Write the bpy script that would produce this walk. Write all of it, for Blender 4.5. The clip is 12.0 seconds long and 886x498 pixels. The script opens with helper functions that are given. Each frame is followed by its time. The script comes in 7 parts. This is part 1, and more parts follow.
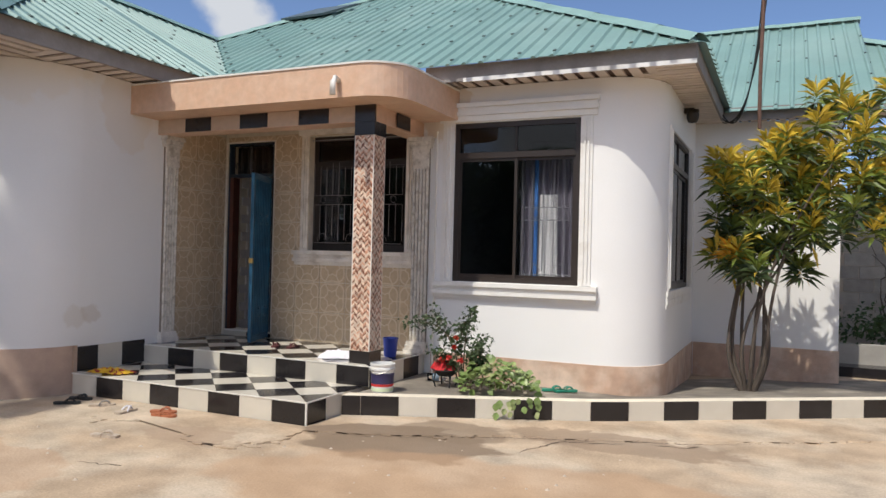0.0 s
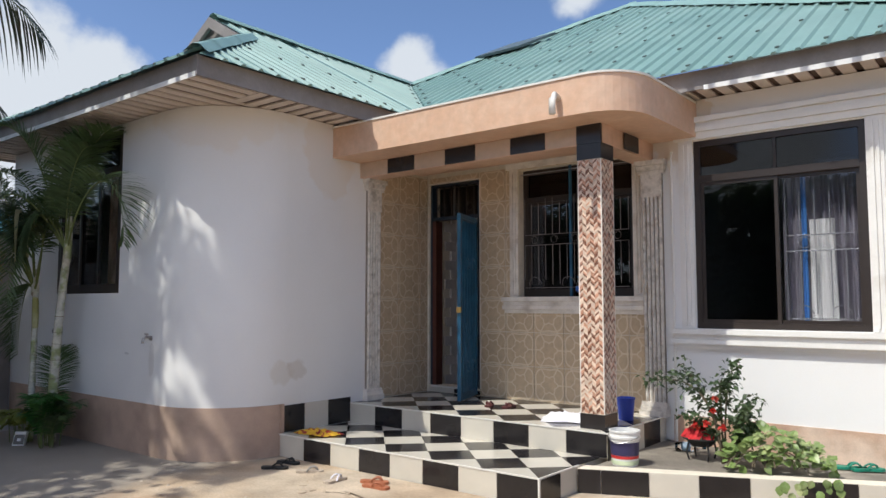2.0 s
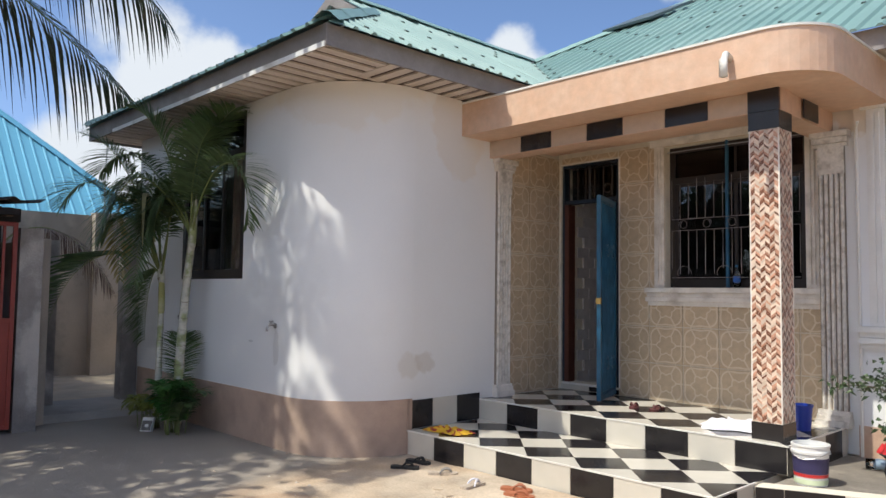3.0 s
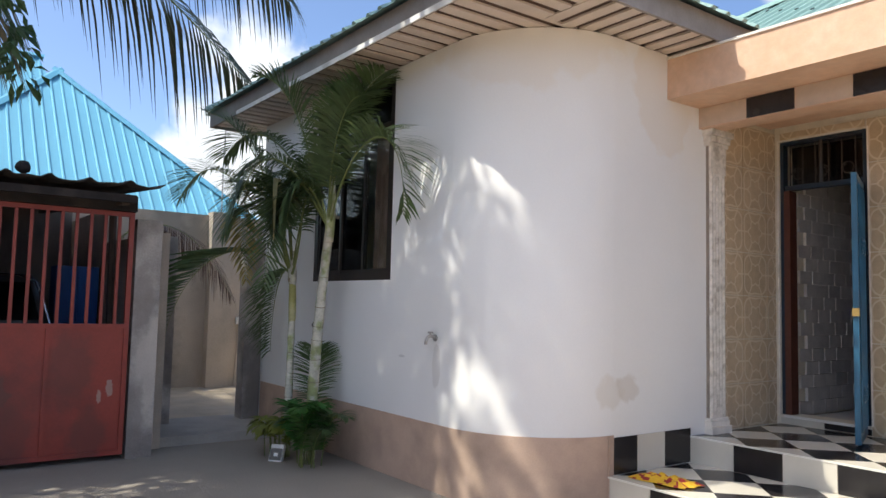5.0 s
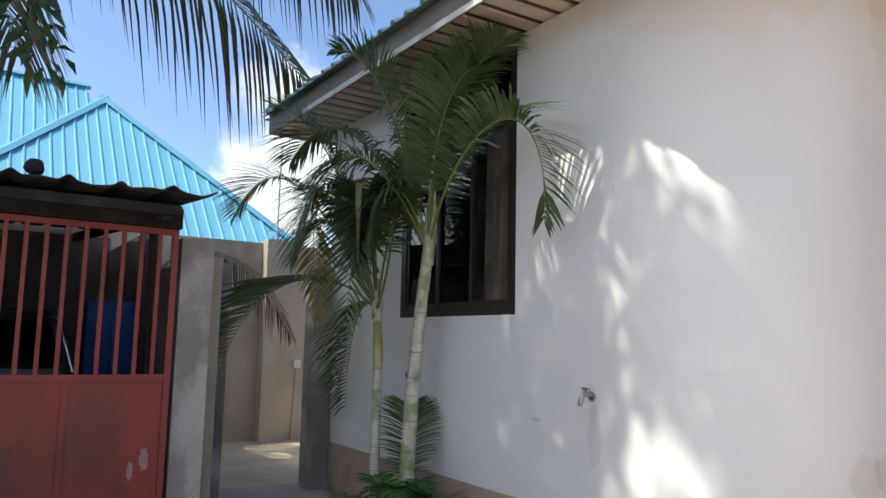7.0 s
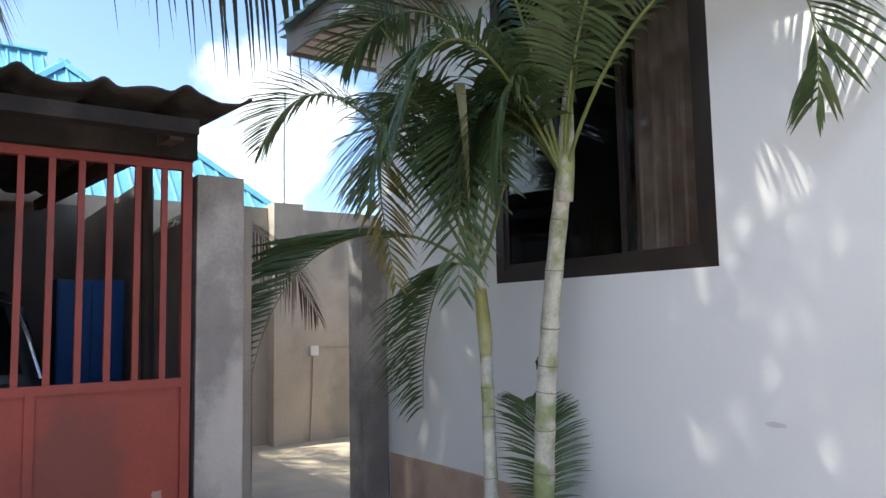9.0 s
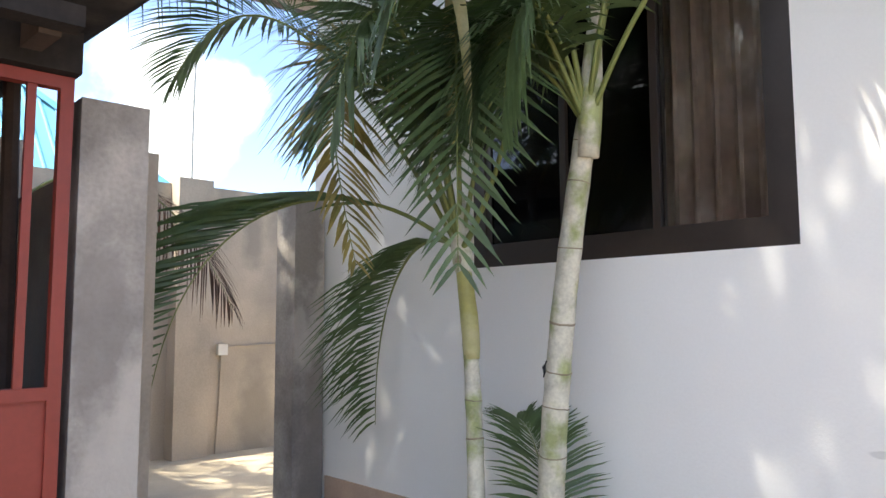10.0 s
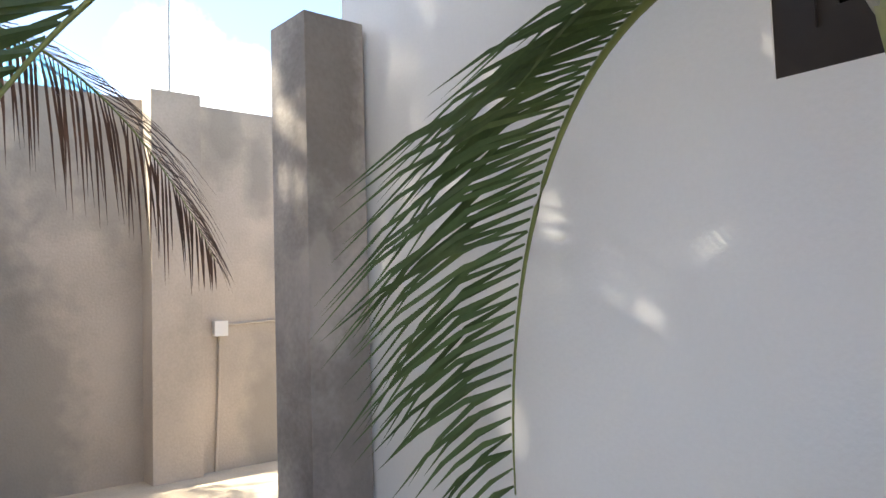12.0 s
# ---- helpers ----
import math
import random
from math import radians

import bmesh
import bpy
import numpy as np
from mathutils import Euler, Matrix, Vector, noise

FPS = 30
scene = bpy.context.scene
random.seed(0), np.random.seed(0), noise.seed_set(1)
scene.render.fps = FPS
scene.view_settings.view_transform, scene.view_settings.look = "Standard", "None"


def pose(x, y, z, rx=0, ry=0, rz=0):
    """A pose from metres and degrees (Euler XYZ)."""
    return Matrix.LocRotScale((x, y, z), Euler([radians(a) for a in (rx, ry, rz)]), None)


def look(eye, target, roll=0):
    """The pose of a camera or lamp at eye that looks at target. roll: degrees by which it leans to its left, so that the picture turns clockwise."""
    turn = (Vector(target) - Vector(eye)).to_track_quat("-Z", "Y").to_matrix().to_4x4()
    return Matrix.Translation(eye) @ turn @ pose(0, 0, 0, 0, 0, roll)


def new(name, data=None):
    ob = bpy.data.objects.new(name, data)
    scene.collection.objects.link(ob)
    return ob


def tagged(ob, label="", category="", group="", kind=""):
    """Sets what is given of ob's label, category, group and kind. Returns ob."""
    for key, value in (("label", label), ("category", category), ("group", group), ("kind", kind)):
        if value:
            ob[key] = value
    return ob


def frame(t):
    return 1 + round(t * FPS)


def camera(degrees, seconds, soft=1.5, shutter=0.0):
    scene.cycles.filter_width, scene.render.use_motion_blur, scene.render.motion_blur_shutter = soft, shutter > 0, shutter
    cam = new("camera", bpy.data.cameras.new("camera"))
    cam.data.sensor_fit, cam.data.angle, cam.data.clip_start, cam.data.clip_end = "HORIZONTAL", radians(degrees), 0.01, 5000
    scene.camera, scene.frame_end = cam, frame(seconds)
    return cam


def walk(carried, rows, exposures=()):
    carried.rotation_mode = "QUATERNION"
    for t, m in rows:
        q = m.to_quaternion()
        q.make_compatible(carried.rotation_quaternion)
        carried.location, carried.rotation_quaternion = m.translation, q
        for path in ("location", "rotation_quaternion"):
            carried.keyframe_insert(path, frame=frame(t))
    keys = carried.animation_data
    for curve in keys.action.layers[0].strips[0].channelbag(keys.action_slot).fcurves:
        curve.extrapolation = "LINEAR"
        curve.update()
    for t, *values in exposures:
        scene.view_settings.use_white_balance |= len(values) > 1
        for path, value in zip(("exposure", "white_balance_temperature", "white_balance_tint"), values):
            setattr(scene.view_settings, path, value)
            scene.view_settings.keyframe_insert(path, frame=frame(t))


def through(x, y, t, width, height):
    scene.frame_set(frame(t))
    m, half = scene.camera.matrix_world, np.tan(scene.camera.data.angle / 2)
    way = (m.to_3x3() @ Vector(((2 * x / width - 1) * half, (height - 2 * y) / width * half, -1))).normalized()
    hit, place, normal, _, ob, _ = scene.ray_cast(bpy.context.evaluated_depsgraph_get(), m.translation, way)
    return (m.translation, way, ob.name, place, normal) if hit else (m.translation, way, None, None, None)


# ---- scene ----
cam = camera(61.9, 12.0)
PATH = [
    (0, (0.148, 0.246, 1.548), (-0.693, 2.06, 1.565), 1.4),
    (0.5, (0.006, 0.509, 1.515), (-0.965, 2.256, 1.574), 2.3),
    (1, (-0.168, 0.68, 1.511), (-1.261, 2.353, 1.575), 2.3),
    (1.5, (-0.463, 0.814, 1.514), (-1.616, 2.446, 1.58), 0.2),
    (2, (-0.747, 0.948, 1.499), (-2.0, 2.5, 1.645), -0.0),
    (2.5, (-1.072, 1.088, 1.502), (-2.473, 2.506, 1.667), 1.0),
    (2.7, (-1.196, 1.123, 1.49), (-2.628, 2.513, 1.618), 0.9),
    (4.5, (-2.688, 1.387, 1.468), (-4.194, 2.696, 1.604), -0.1),
    (5, (-3.044, 1.55, 1.406), (-4.653, 2.728, 1.556), 1.4),
    (5.5, (-3.474, 1.697, 1.428), (-5.157, 2.764, 1.606), 1.5),
    (6, (-3.888, 1.808, 1.437), (-5.558, 2.888, 1.651), 0.8),
    (6.5, (-4.301, 1.923, 1.425), (-5.974, 2.992, 1.669), 1.6),
    (8.5, (-5.995, 2.057, 1.466), (-7.622, 3.198, 1.696), -1.3),
    (9, (-6.509, 2.2, 1.408), (-8.138, 3.345, 1.597), -1.1),
    (9.5, (-6.946, 2.312, 1.411), (-8.53, 3.522, 1.578), 0.6),
    (10, (-7.403, 2.499, 1.375), (-8.872, 3.843, 1.563), -0.2),
    (10.5, (-7.8, 2.726, 1.363), (-9.261, 4.082, 1.531), -0.8),
    (11, (-8.29, 3.034, 1.32), (-9.757, 4.393, 1.347), -1.8),
    (11.5, (-8.731, 3.374, 1.254), (-10.223, 4.706, 1.242), -2.6),
    (12, (-9.239, 3.646, 1.252), (-10.757, 4.941, 1.382), -1.8),
]
walk(cam, [(t, look(eye, target, roll)) for t, eye, target, roll in PATH],
     exposures=[(0, 0.36, 6350, 8), (1.5, 0.44, 6100, 7), (2.5, 0.58, 6200, 6), (4.5, 1.0, 6350, 6), (5.5, 1.15, 6450, 5), (6.5, 1.15, 6450, 4), (8.5, 1.42, 6250, 3), (9.5, 2.03, 6450, 3), (10.5, 2.25, 7000, 6), (11, 2.35, 7050, 6), (11.5, 2.52, 6950, 7), (12, 2.57, 6800, 6)])

# ---- world and sun ----
SUN_WAY = Vector((0.153, 0.62, -1.0)).normalized()
world = bpy.data.worlds.new("sky")
scene.world = world
world.use_nodes = True
wn, wl = world.node_tree.nodes, world.node_tree.links
wn.clear()
sky = wn.new("ShaderNodeTexSky")
sky.sky_type = "NISHITA"
sky.sun_disc = False
sky.sun_elevation = math.asin(-SUN_WAY.z)
sky.sun_rotation = math.atan2(-SUN_WAY.x, -SUN_WAY.y)
sky.air_density, sky.dust_density, sky.ozone_density = 0.55, 1.8, 3.2
wcoord = wn.new("ShaderNodeTexCoord")
puffs = wn.new("ShaderNodeTexNoise")
puffs.inputs["Scale"].default_value = 7.0
puffs.inputs["Detail"].default_value = 7.0
puffs.inputs["Roughness"].default_value = 0.55
wl.new(wcoord.outputs["Generated"], puffs.inputs["Vector"])
# cumulus clouds: direction, cosine size; the last row is unseen, added as fill light
CLOUDS = [((-0.893, 0.363, 0.262), 0.125), ((-0.629, 0.71, 0.31), 0.06), ((-0.949, 0.272, 0.15), 0.09),
          ((-0.90, 0.34, 0.20), 0.12), ((-0.625, 0.722, 0.297), 0.06), ((-0.865, 0.41, 0.285), 0.08), ((-0.45, 0.82, 0.40), 0.05), ((0.5, -0.7, 0.45), 0.3),
          ((-0.5, -0.75, 0.35), 0.26), ((0.85, 0.2, 0.4), 0.22), ((0.1, -0.85, 0.5), 0.22), ((-0.85, -0.45, 0.35), 0.2), ((0.3, -0.2, 0.93), 0.24), ((0.75, -0.35, 0.3), 0.2), ((-0.25, -0.9, 0.2), 0.2)]
cloud_sum = None
for way, size in CLOUDS:
    way = Vector(way).normalized()
    dist = wn.new("ShaderNodeVectorMath")
    dist.operation = "DISTANCE"
    dist.inputs[1].default_value = way
    wl.new(wcoord.outputs["Generated"], dist.inputs[0])
    fall = wn.new("ShaderNodeMapRange")
    fall.inputs["From Min"].default_value, fall.inputs["From Max"].default_value = 0.0, size * 1.35
    fall.inputs["To Min"].default_value, fall.inputs["To Max"].default_value = 0.62, 0.0
    wl.new(dist.outputs["Value"], fall.inputs["Value"])
    if cloud_sum is None:
        cloud_sum = fall.outputs["Result"]
    else:
        most = wn.new("ShaderNodeMath")
        most.operation = "MAXIMUM"
        wl.new(cloud_sum, most.inputs[0]), wl.new(fall.outputs["Result"], most.inputs[1])
        cloud_sum = most.outputs[0]
plus = wn.new("ShaderNodeMath")
plus.operation = "ADD"
wl.new(cloud_sum, plus.inputs[0]), wl.new(puffs.outputs["Fac"], plus.inputs[1])
cut = wn.new("ShaderNodeMapRange")
cut.interpolation_type = "SMOOTHSTEP"
cut.inputs["From Min"].default_value, cut.inputs["From Max"].default_value = 0.74, 0.95
wl.new(plus.outputs[0], cut.inputs["Value"])
cloud_mix = wn.new("ShaderNodeMix")
cloud_mix.data_type = "RGBA"
wl.new(cut.outputs["Result"], cloud_mix.inputs["Factor"])
wl.new(sky.outputs["Color"], cloud_mix.inputs["A"])
cloud_mix.inputs["B"].default_value = (3.5, 3.55, 3.75, 1)
back = wn.new("ShaderNodeBackground")
back.inputs["Strength"].default_value = 0.15
wl.new(cloud_mix.outputs["Result"], back.inputs["Color"])
world_out = wn.new("ShaderNodeOutputWorld")
wl.new(back.outputs[0], world_out.inputs[0])
sun = new("sun", bpy.data.lights.new("sun", "SUN"))
sun.data.energy, sun.data.angle, sun.data.color = 2.8, radians(0.53), (1.0, 0.93, 0.82)
sun.matrix_world = look((0, 0, 30), Vector((0, 0, 30)) + SUN_WAY)

# ---- materials ----


def material(name, colour, rough=0.8, metal=0.0, vary=0.12, scale=3.0, fine=60.0, bump=0.15, second=None, second_at=(0.55, 0.7), piece=0.0, island=0.0, sheen=0.5):
    """Base colour with slow and fine variation, an optional second colour in patches, and fine relief."""
    m = bpy.data.materials.new(name)
    m.use_nodes = True
    n, l = m.node_tree.nodes, m.node_tree.links
    b = n["Principled BSDF"]
    b.inputs["Roughness"].default_value, b.inputs["Metallic"].default_value = rough, metal
    b.inputs["Specular IOR Level"].default_value = sheen
    co = n.new("ShaderNodeTexCoord")
    geo = n.new("ShaderNodeNewGeometry")
    slow, grain = n.new("ShaderNodeTexNoise"), n.new("ShaderNodeTexNoise")
    slow.inputs["Scale"].default_value, slow.inputs["Detail"].default_value = scale, 5.0
    grain.inputs["Scale"].default_value, grain.inputs["Detail"].default_value = fine, 3.0
    l.new(geo.outputs["Position"], slow.inputs["Vector"]), l.new(geo.outputs["Position"], grain.inputs["Vector"])
    add = n.new("ShaderNodeMath")
    add.operation = "MULTIPLY_ADD"
    add.inputs[1].default_value = 0.5
    l.new(grain.outputs["Fac"], add.inputs[0]), l.new(slow.outputs["Fac"], add.inputs[2])
    ramp = n.new("ShaderNodeMapRange")
    ramp.inputs["From Min"].default_value, ramp.inputs["From Max"].default_value = 0.45, 1.05
    ramp.inputs["To Min"].default_value, ramp.inputs["To Max"].default_value = 1 - vary, 1 + vary
    l.new(add.outputs[0], ramp.inputs["Value"])
    value = ramp.outputs["Result"]
    for amount, source in ((piece, "object"), (island, "island")):
        if amount:
            if source == "object":
                seed = n.new("ShaderNodeObjectInfo").outputs["Random"]
            else:
                seed = geo.outputs["Random Per Island"]
            r = n.new("ShaderNodeMapRange")
            r.inputs["To Min"].default_value, r.inputs["To Max"].default_value = 1 - amount, 1 + amount
            l.new(seed, r.inputs["Value"])
            mul = n.new("ShaderNodeMath")
            mul.operation = "MULTIPLY"
            l.new(value, mul.inputs[0]), l.new(r.outputs["Result"], mul.inputs[1])
            value = mul.outputs[0]
    base = n.new("ShaderNodeRGB")
    base.outputs[0].default_value = (*colour, 1)
    source = base.outputs[0]
    if second:
        blot = n.new("ShaderNodeTexNoise")
        blot.inputs["Scale"].default_value, blot.inputs["Detail"].default_value = scale * 0.45, 6.0
        shift = n.new("ShaderNodeVectorMath")
        shift.inputs[1].default_value = (7.3, 1.9, 4.1)
        l.new(geo.outputs["Position"], shift.inputs[0]), l.new(shift.outputs[0], blot.inputs["Vector"])
        where = n.new("ShaderNodeMapRange")
        where.inputs["From Min"].default_value, where.inputs["From Max"].default_value = second_at
        l.new(blot.outputs["Fac"], where.inputs["Value"])
        mix = n.new("ShaderNodeMix")
        mix.data_type = "RGBA"
        l.new(where.outputs["Result"], mix.inputs["Factor"])
        l.new(source, mix.inputs["A"])
        mix.inputs["B"].default_value = (*second, 1)
        source = mix.outputs["Result"]
    tone = n.new("ShaderNodeVectorMath")
    tone.operation = "SCALE"
    l.new(source, tone.inputs[0]), l.new(value, tone.inputs["Scale"])
    l.new(tone.outputs[0], b.inputs["Base Color"])
    if bump:
        bm_ = n.new("ShaderNodeBump")
        bm_.inputs["Strength"].default_value, bm_.inputs["Distance"].default_value = bump, 0.01
        l.new(add.outputs[0], bm_.inputs["Height"])
        l.new(bm_.outputs[0], b.inputs["Normal"])
    return m


def stain_or_shade(m, place, size, colour, ragged=0.5, scale=4.0, strength=1.0, stretch=(1, 1, 1), edge=0.85):
    """A stain or painted shade of its own shape round a place, laid into a material's base colour."""
    n, l = m.node_tree.nodes, m.node_tree.links
    b = n["Principled BSDF"]
    old = b.inputs["Base Color"].links[0].from_socket
    geo = n.new("ShaderNodeNewGeometry")
    off = n.new("ShaderNodeVectorMath")
    off.operation = "SUBTRACT"
    off.inputs[1].default_value = place
    l.new(geo.outputs["Position"], off.inputs[0])
    st = n.new("ShaderNodeVectorMath")
    st.operation = "MULTIPLY"
    st.inputs[1].default_value = stretch
    l.new(off.outputs[0], st.inputs[0])
    ln = n.new("ShaderNodeVectorMath")
    ln.operation = "LENGTH"
    l.new(st.outputs[0], ln.inputs[0])
    nz = n.new("ShaderNodeTexNoise")
    nz.inputs["Scale"].default_value, nz.inputs["Detail"].default_value = scale, 5.0
    l.new(geo.outputs["Position"], nz.inputs["Vector"])
    sm = n.new("ShaderNodeMath")
    sm.operation = "MULTIPLY_ADD"
    sm.inputs[1].default_value = -ragged * size * 2
    l.new(nz.outputs["Fac"], sm.inputs[0]), l.new(ln.outputs["Value"], sm.inputs[2])
    rng = n.new("ShaderNodeMapRange")
    rng.inputs["From Min"].default_value, rng.inputs["From Max"].default_value = size * (1 - ragged) * edge, size * (1 - ragged) * (1.75 - 0.75 * edge)
    rng.inputs["To Min"].default_value, rng.inputs["To Max"].default_value = strength, 0.0
    l.new(sm.outputs[0], rng.inputs["Value"])
    mix = n.new("ShaderNodeMix")
    mix.data_type = "RGBA"
    l.new(rng.outputs["Result"], mix.inputs["Factor"])
    l.new(old, mix.inputs["A"])
    mix.inputs["B"].default_value = (*colour, 1)
    l.new(mix.outputs["Result"], b.inputs["Base Color"])


def glass(name, tint, rough=0.02):
    m = bpy.data.materials.new(name)
    m.use_nodes = True
    b = m.node_tree.nodes["Principled BSDF"]
    b.inputs["Base Color"].default_value = (*tint, 1)
    b.inputs["Roughness"].default_value = rough
    b.inputs["Transmission Weight"].default_value = 1.0
    b.inputs["IOR"].default_value = 1.45
    return m


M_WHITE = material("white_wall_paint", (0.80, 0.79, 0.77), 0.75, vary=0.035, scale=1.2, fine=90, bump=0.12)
M_MOULD = material("white_moulding", (0.78, 0.76, 0.72), 0.6, vary=0.06, scale=5, second=(0.55, 0.5, 0.43), second_at=(0.62, 0.8))
M_PILASTER = material("weathered_pilaster", (0.68, 0.63, 0.56), 0.7, vary=0.18, scale=26, second=(0.36, 0.31, 0.25), second_at=(0.5, 0.75))
M_GRIMY = material("grimy_cream_moulding", (0.80, 0.74, 0.66), 0.65, vary=0.15, scale=9, fine=80, second=(0.52, 0.45, 0.37), second_at=(0.52, 0.75))
# darker colour of the pilaster shaft between its ribs
M_JOINT = material("dark_groove", (0.24, 0.20, 0.16), 0.9, vary=0.2, scale=12)
M_PLINTH = material("salmon_plinth", (0.50, 0.36, 0.275), 0.7, vary=0.14, scale=6, fine=120, second=(0.43, 0.31, 0.235), second_at=(0.45, 0.65))
M_SALMON = material("salmon_tile", (0.62, 0.40, 0.27), 0.45, vary=0.10, scale=14, fine=140, piece=0.04, island=0.03, second=(0.66, 0.46, 0.33), second_at=(0.4, 0.7))
M_BAYPLINTH = material("stained_salmon_plinth", (0.53, 0.355, 0.25), 0.6, vary=0.2, scale=7, fine=110, bump=0.2, second=(0.64, 0.49, 0.38), second_at=(0.46, 0.62))
M_BLACK = material("black_glazed_tile", (0.018, 0.016, 0.017), 0.22, vary=0.2, scale=7, fine=200, bump=0.02, piece=0.15)
M_CREAM = material("cream_glazed_tile", (0.62, 0.575, 0.49), 0.25, vary=0.05, scale=7, fine=200, bump=0.02, piece=0.04)
M_GROUT = material("grout", (0.70, 0.63, 0.51), 0.9, vary=0.12, scale=9)
M_BUCKET = material("white_bucket_plastic", (0.74, 0.73, 0.70), 0.4, vary=0.06, scale=12)
M_TRIM = material("white_edge_trim", (0.75, 0.72, 0.66), 0.4, vary=0.05)
M_ROOF = material("green_roof_sheet", (0.19, 0.305, 0.28), 0.42, vary=0.12, scale=1.4, fine=25, bump=0.03, second=(0.235, 0.345, 0.315), second_at=(0.45, 0.7))
M_RIDGE = material("ridge_sheet", (0.23, 0.36, 0.33), 0.42, vary=0.12, scale=3, bump=0.05)
M_SCREW = material("screw_head", (0.10, 0.13, 0.12), 0.6)
M_FASCIA = material("grey_fascia_board", (0.235, 0.21, 0.20), 0.7, vary=0.16, scale=4, fine=50, second=(0.33, 0.30, 0.285), second_at=(0.5, 0.75))
M_GUTTER = material("white_strip", (0.74, 0.73, 0.71), 0.6, vary=0.12, scale=6, second=(0.4, 0.37, 0.34), second_at=(0.55, 0.7))
M_SLAT = material("soffit_slat", (0.62, 0.54, 0.48), 0.7, vary=0.10, scale=5, island=0.06)
M_GAP = material("soffit_backing", (0.09, 0.055, 0.042), 0.9, vary=0.15)
M_BROWN = material("brown_window_frame", (0.028, 0.020, 0.016), 0.42, vary=0.15, scale=8, bump=0.03)
# near-black colour puts the dimness of the rooms into their surfaces
M_DARK = material("unlit_room_plaster", (0.09, 0.085, 0.085), 0.9, vary=0.1)
M_HALL = material("pale_hall_plaster", (0.55, 0.51, 0.46), 0.8, vary=0.08)
M_GLASS = glass("tinted_glass", (0.10, 0.115, 0.13))
M_CLEAR = glass("clear_glass", (0.52, 0.53, 0.57))
M_CLEARER = glass("untinted_glass", (0.80, 0.80, 0.81))
M_CONCRETE = material("grey_concrete", (0.40, 0.37, 0.33), 0.9, vary=0.2, scale=3, fine=70, bump=0.3, second=(0.30, 0.28, 0.25), second_at=(0.45, 0.7))
M_RENDER = material("old_cement_render", (0.50, 0.425, 0.34), 0.92, vary=0.16, scale=2.0, fine=60, bump=0.35, second=(0.30, 0.265, 0.225), second_at=(0.5, 0.75))
M_PILLAR = material("pillar_cement_render", (0.42, 0.38, 0.34), 0.92, vary=0.28, scale=4.5, fine=60, bump=0.5, second=(0.22, 0.195, 0.18), second_at=(0.46, 0.66))
# cement render again, darkened to carry the carport's inner shade
M_SHADED_RENDER = material("shaded_cement_render", (0.21, 0.185, 0.165), 0.92, vary=0.22, scale=2.5, fine=60, bump=0.35, second=(0.13, 0.115, 0.105), second_at=(0.46, 0.7))
M_GROUND = material("sandy_ground", (0.42, 0.315, 0.215), 0.95, vary=0.34, scale=2.6, fine=48, bump=1.0, second=(0.49, 0.40, 0.30), second_at=(0.44, 0.62))

for y, z, r in ((6.6, 2.6, 0.3), (5.95, 2.62, 0.22), (7.4, 2.5, 0.35), (4.8, 2.6, 0.35), (4.3, 1.6, 0.5), (6.9, 0.7, 0.45), (4.6, 0.5, 0.6), (5.2, 2.2, 0.3), (6.3, 0.35, 0.3), (6.25, 2.2, 0.18), (7.0, 1.7, 0.3)):
    stain_or_shade(M_RENDER, (-14.5, y, z), r, (0.25, 0.225, 0.19), 0.6, 7, 0.6, (1, 1.5, 0.55), 0.1)

for x, y, z, r, c in ((-11.02, 4.75, 1.9, 0.16, (0.17, 0.15, 0.14)), (-11.02, 4.85, 0.9, 0.12, (0.20, 0.175, 0.155)), (-11.02, 4.8, 0.3, 0.15, (0.19, 0.165, 0.145)), (-11.02, 4.72, 1.3, 0.07, (0.52, 0.47, 0.42)),
                      (-9.93, 3.3, 1.35, 0.13, (0.25, 0.22, 0.2)), (-9.93, 3.36, 0.75, 0.16, (0.55, 0.5, 0.44)), (-9.93, 3.25, 0.35, 0.14, (0.23, 0.2, 0.18)), (-9.95, 3.44, 1.0, 0.12, (0.54, 0.49, 0.43)), (-11.08, 3.8, 1.2, 0.2, (0.2, 0.175, 0.155))):
    stain_or_shade(M_PILLAR, (x, y, z), r, c, 0.55, 14, 0.6, (1, 1.4, 0.4), 0.45)

# ---- mesh helpers ----


def ob_of(name, bm, mat, parent=None, label="", smooth=False):
    if name.startswith("wall"):
        bmesh.ops.remove_doubles(bm, verts=bm.verts, dist=0.0002)
    me = bpy.data.meshes.new(name)
    bm.to_mesh(me)
    bm.free()
    for m in mat if isinstance(mat, (list, tuple)) else (mat,):
        me.materials.append(m)
    if smooth:
        for p in me.polygons:
            p.use_smooth = True
    ob = new(name, me)
    if smooth == "angle":
        me.set_sharp_from_angle(angle=radians(35))
    if parent:
        ob.parent = parent
    if label:
        ob["label"] = label
    return ob


def part(name, bm, mat, parent, label="", smooth=False):
    return ob_of(name, bm, mat, parent, label, smooth)


def structure(ob, label="", category=""):
    return tagged(ob, label, category, "", "structure")


def empty(name, m=None):
    e = new(name)
    e.empty_display_size = 0.1
    if m is not None:
        e.matrix_world = m
    return e


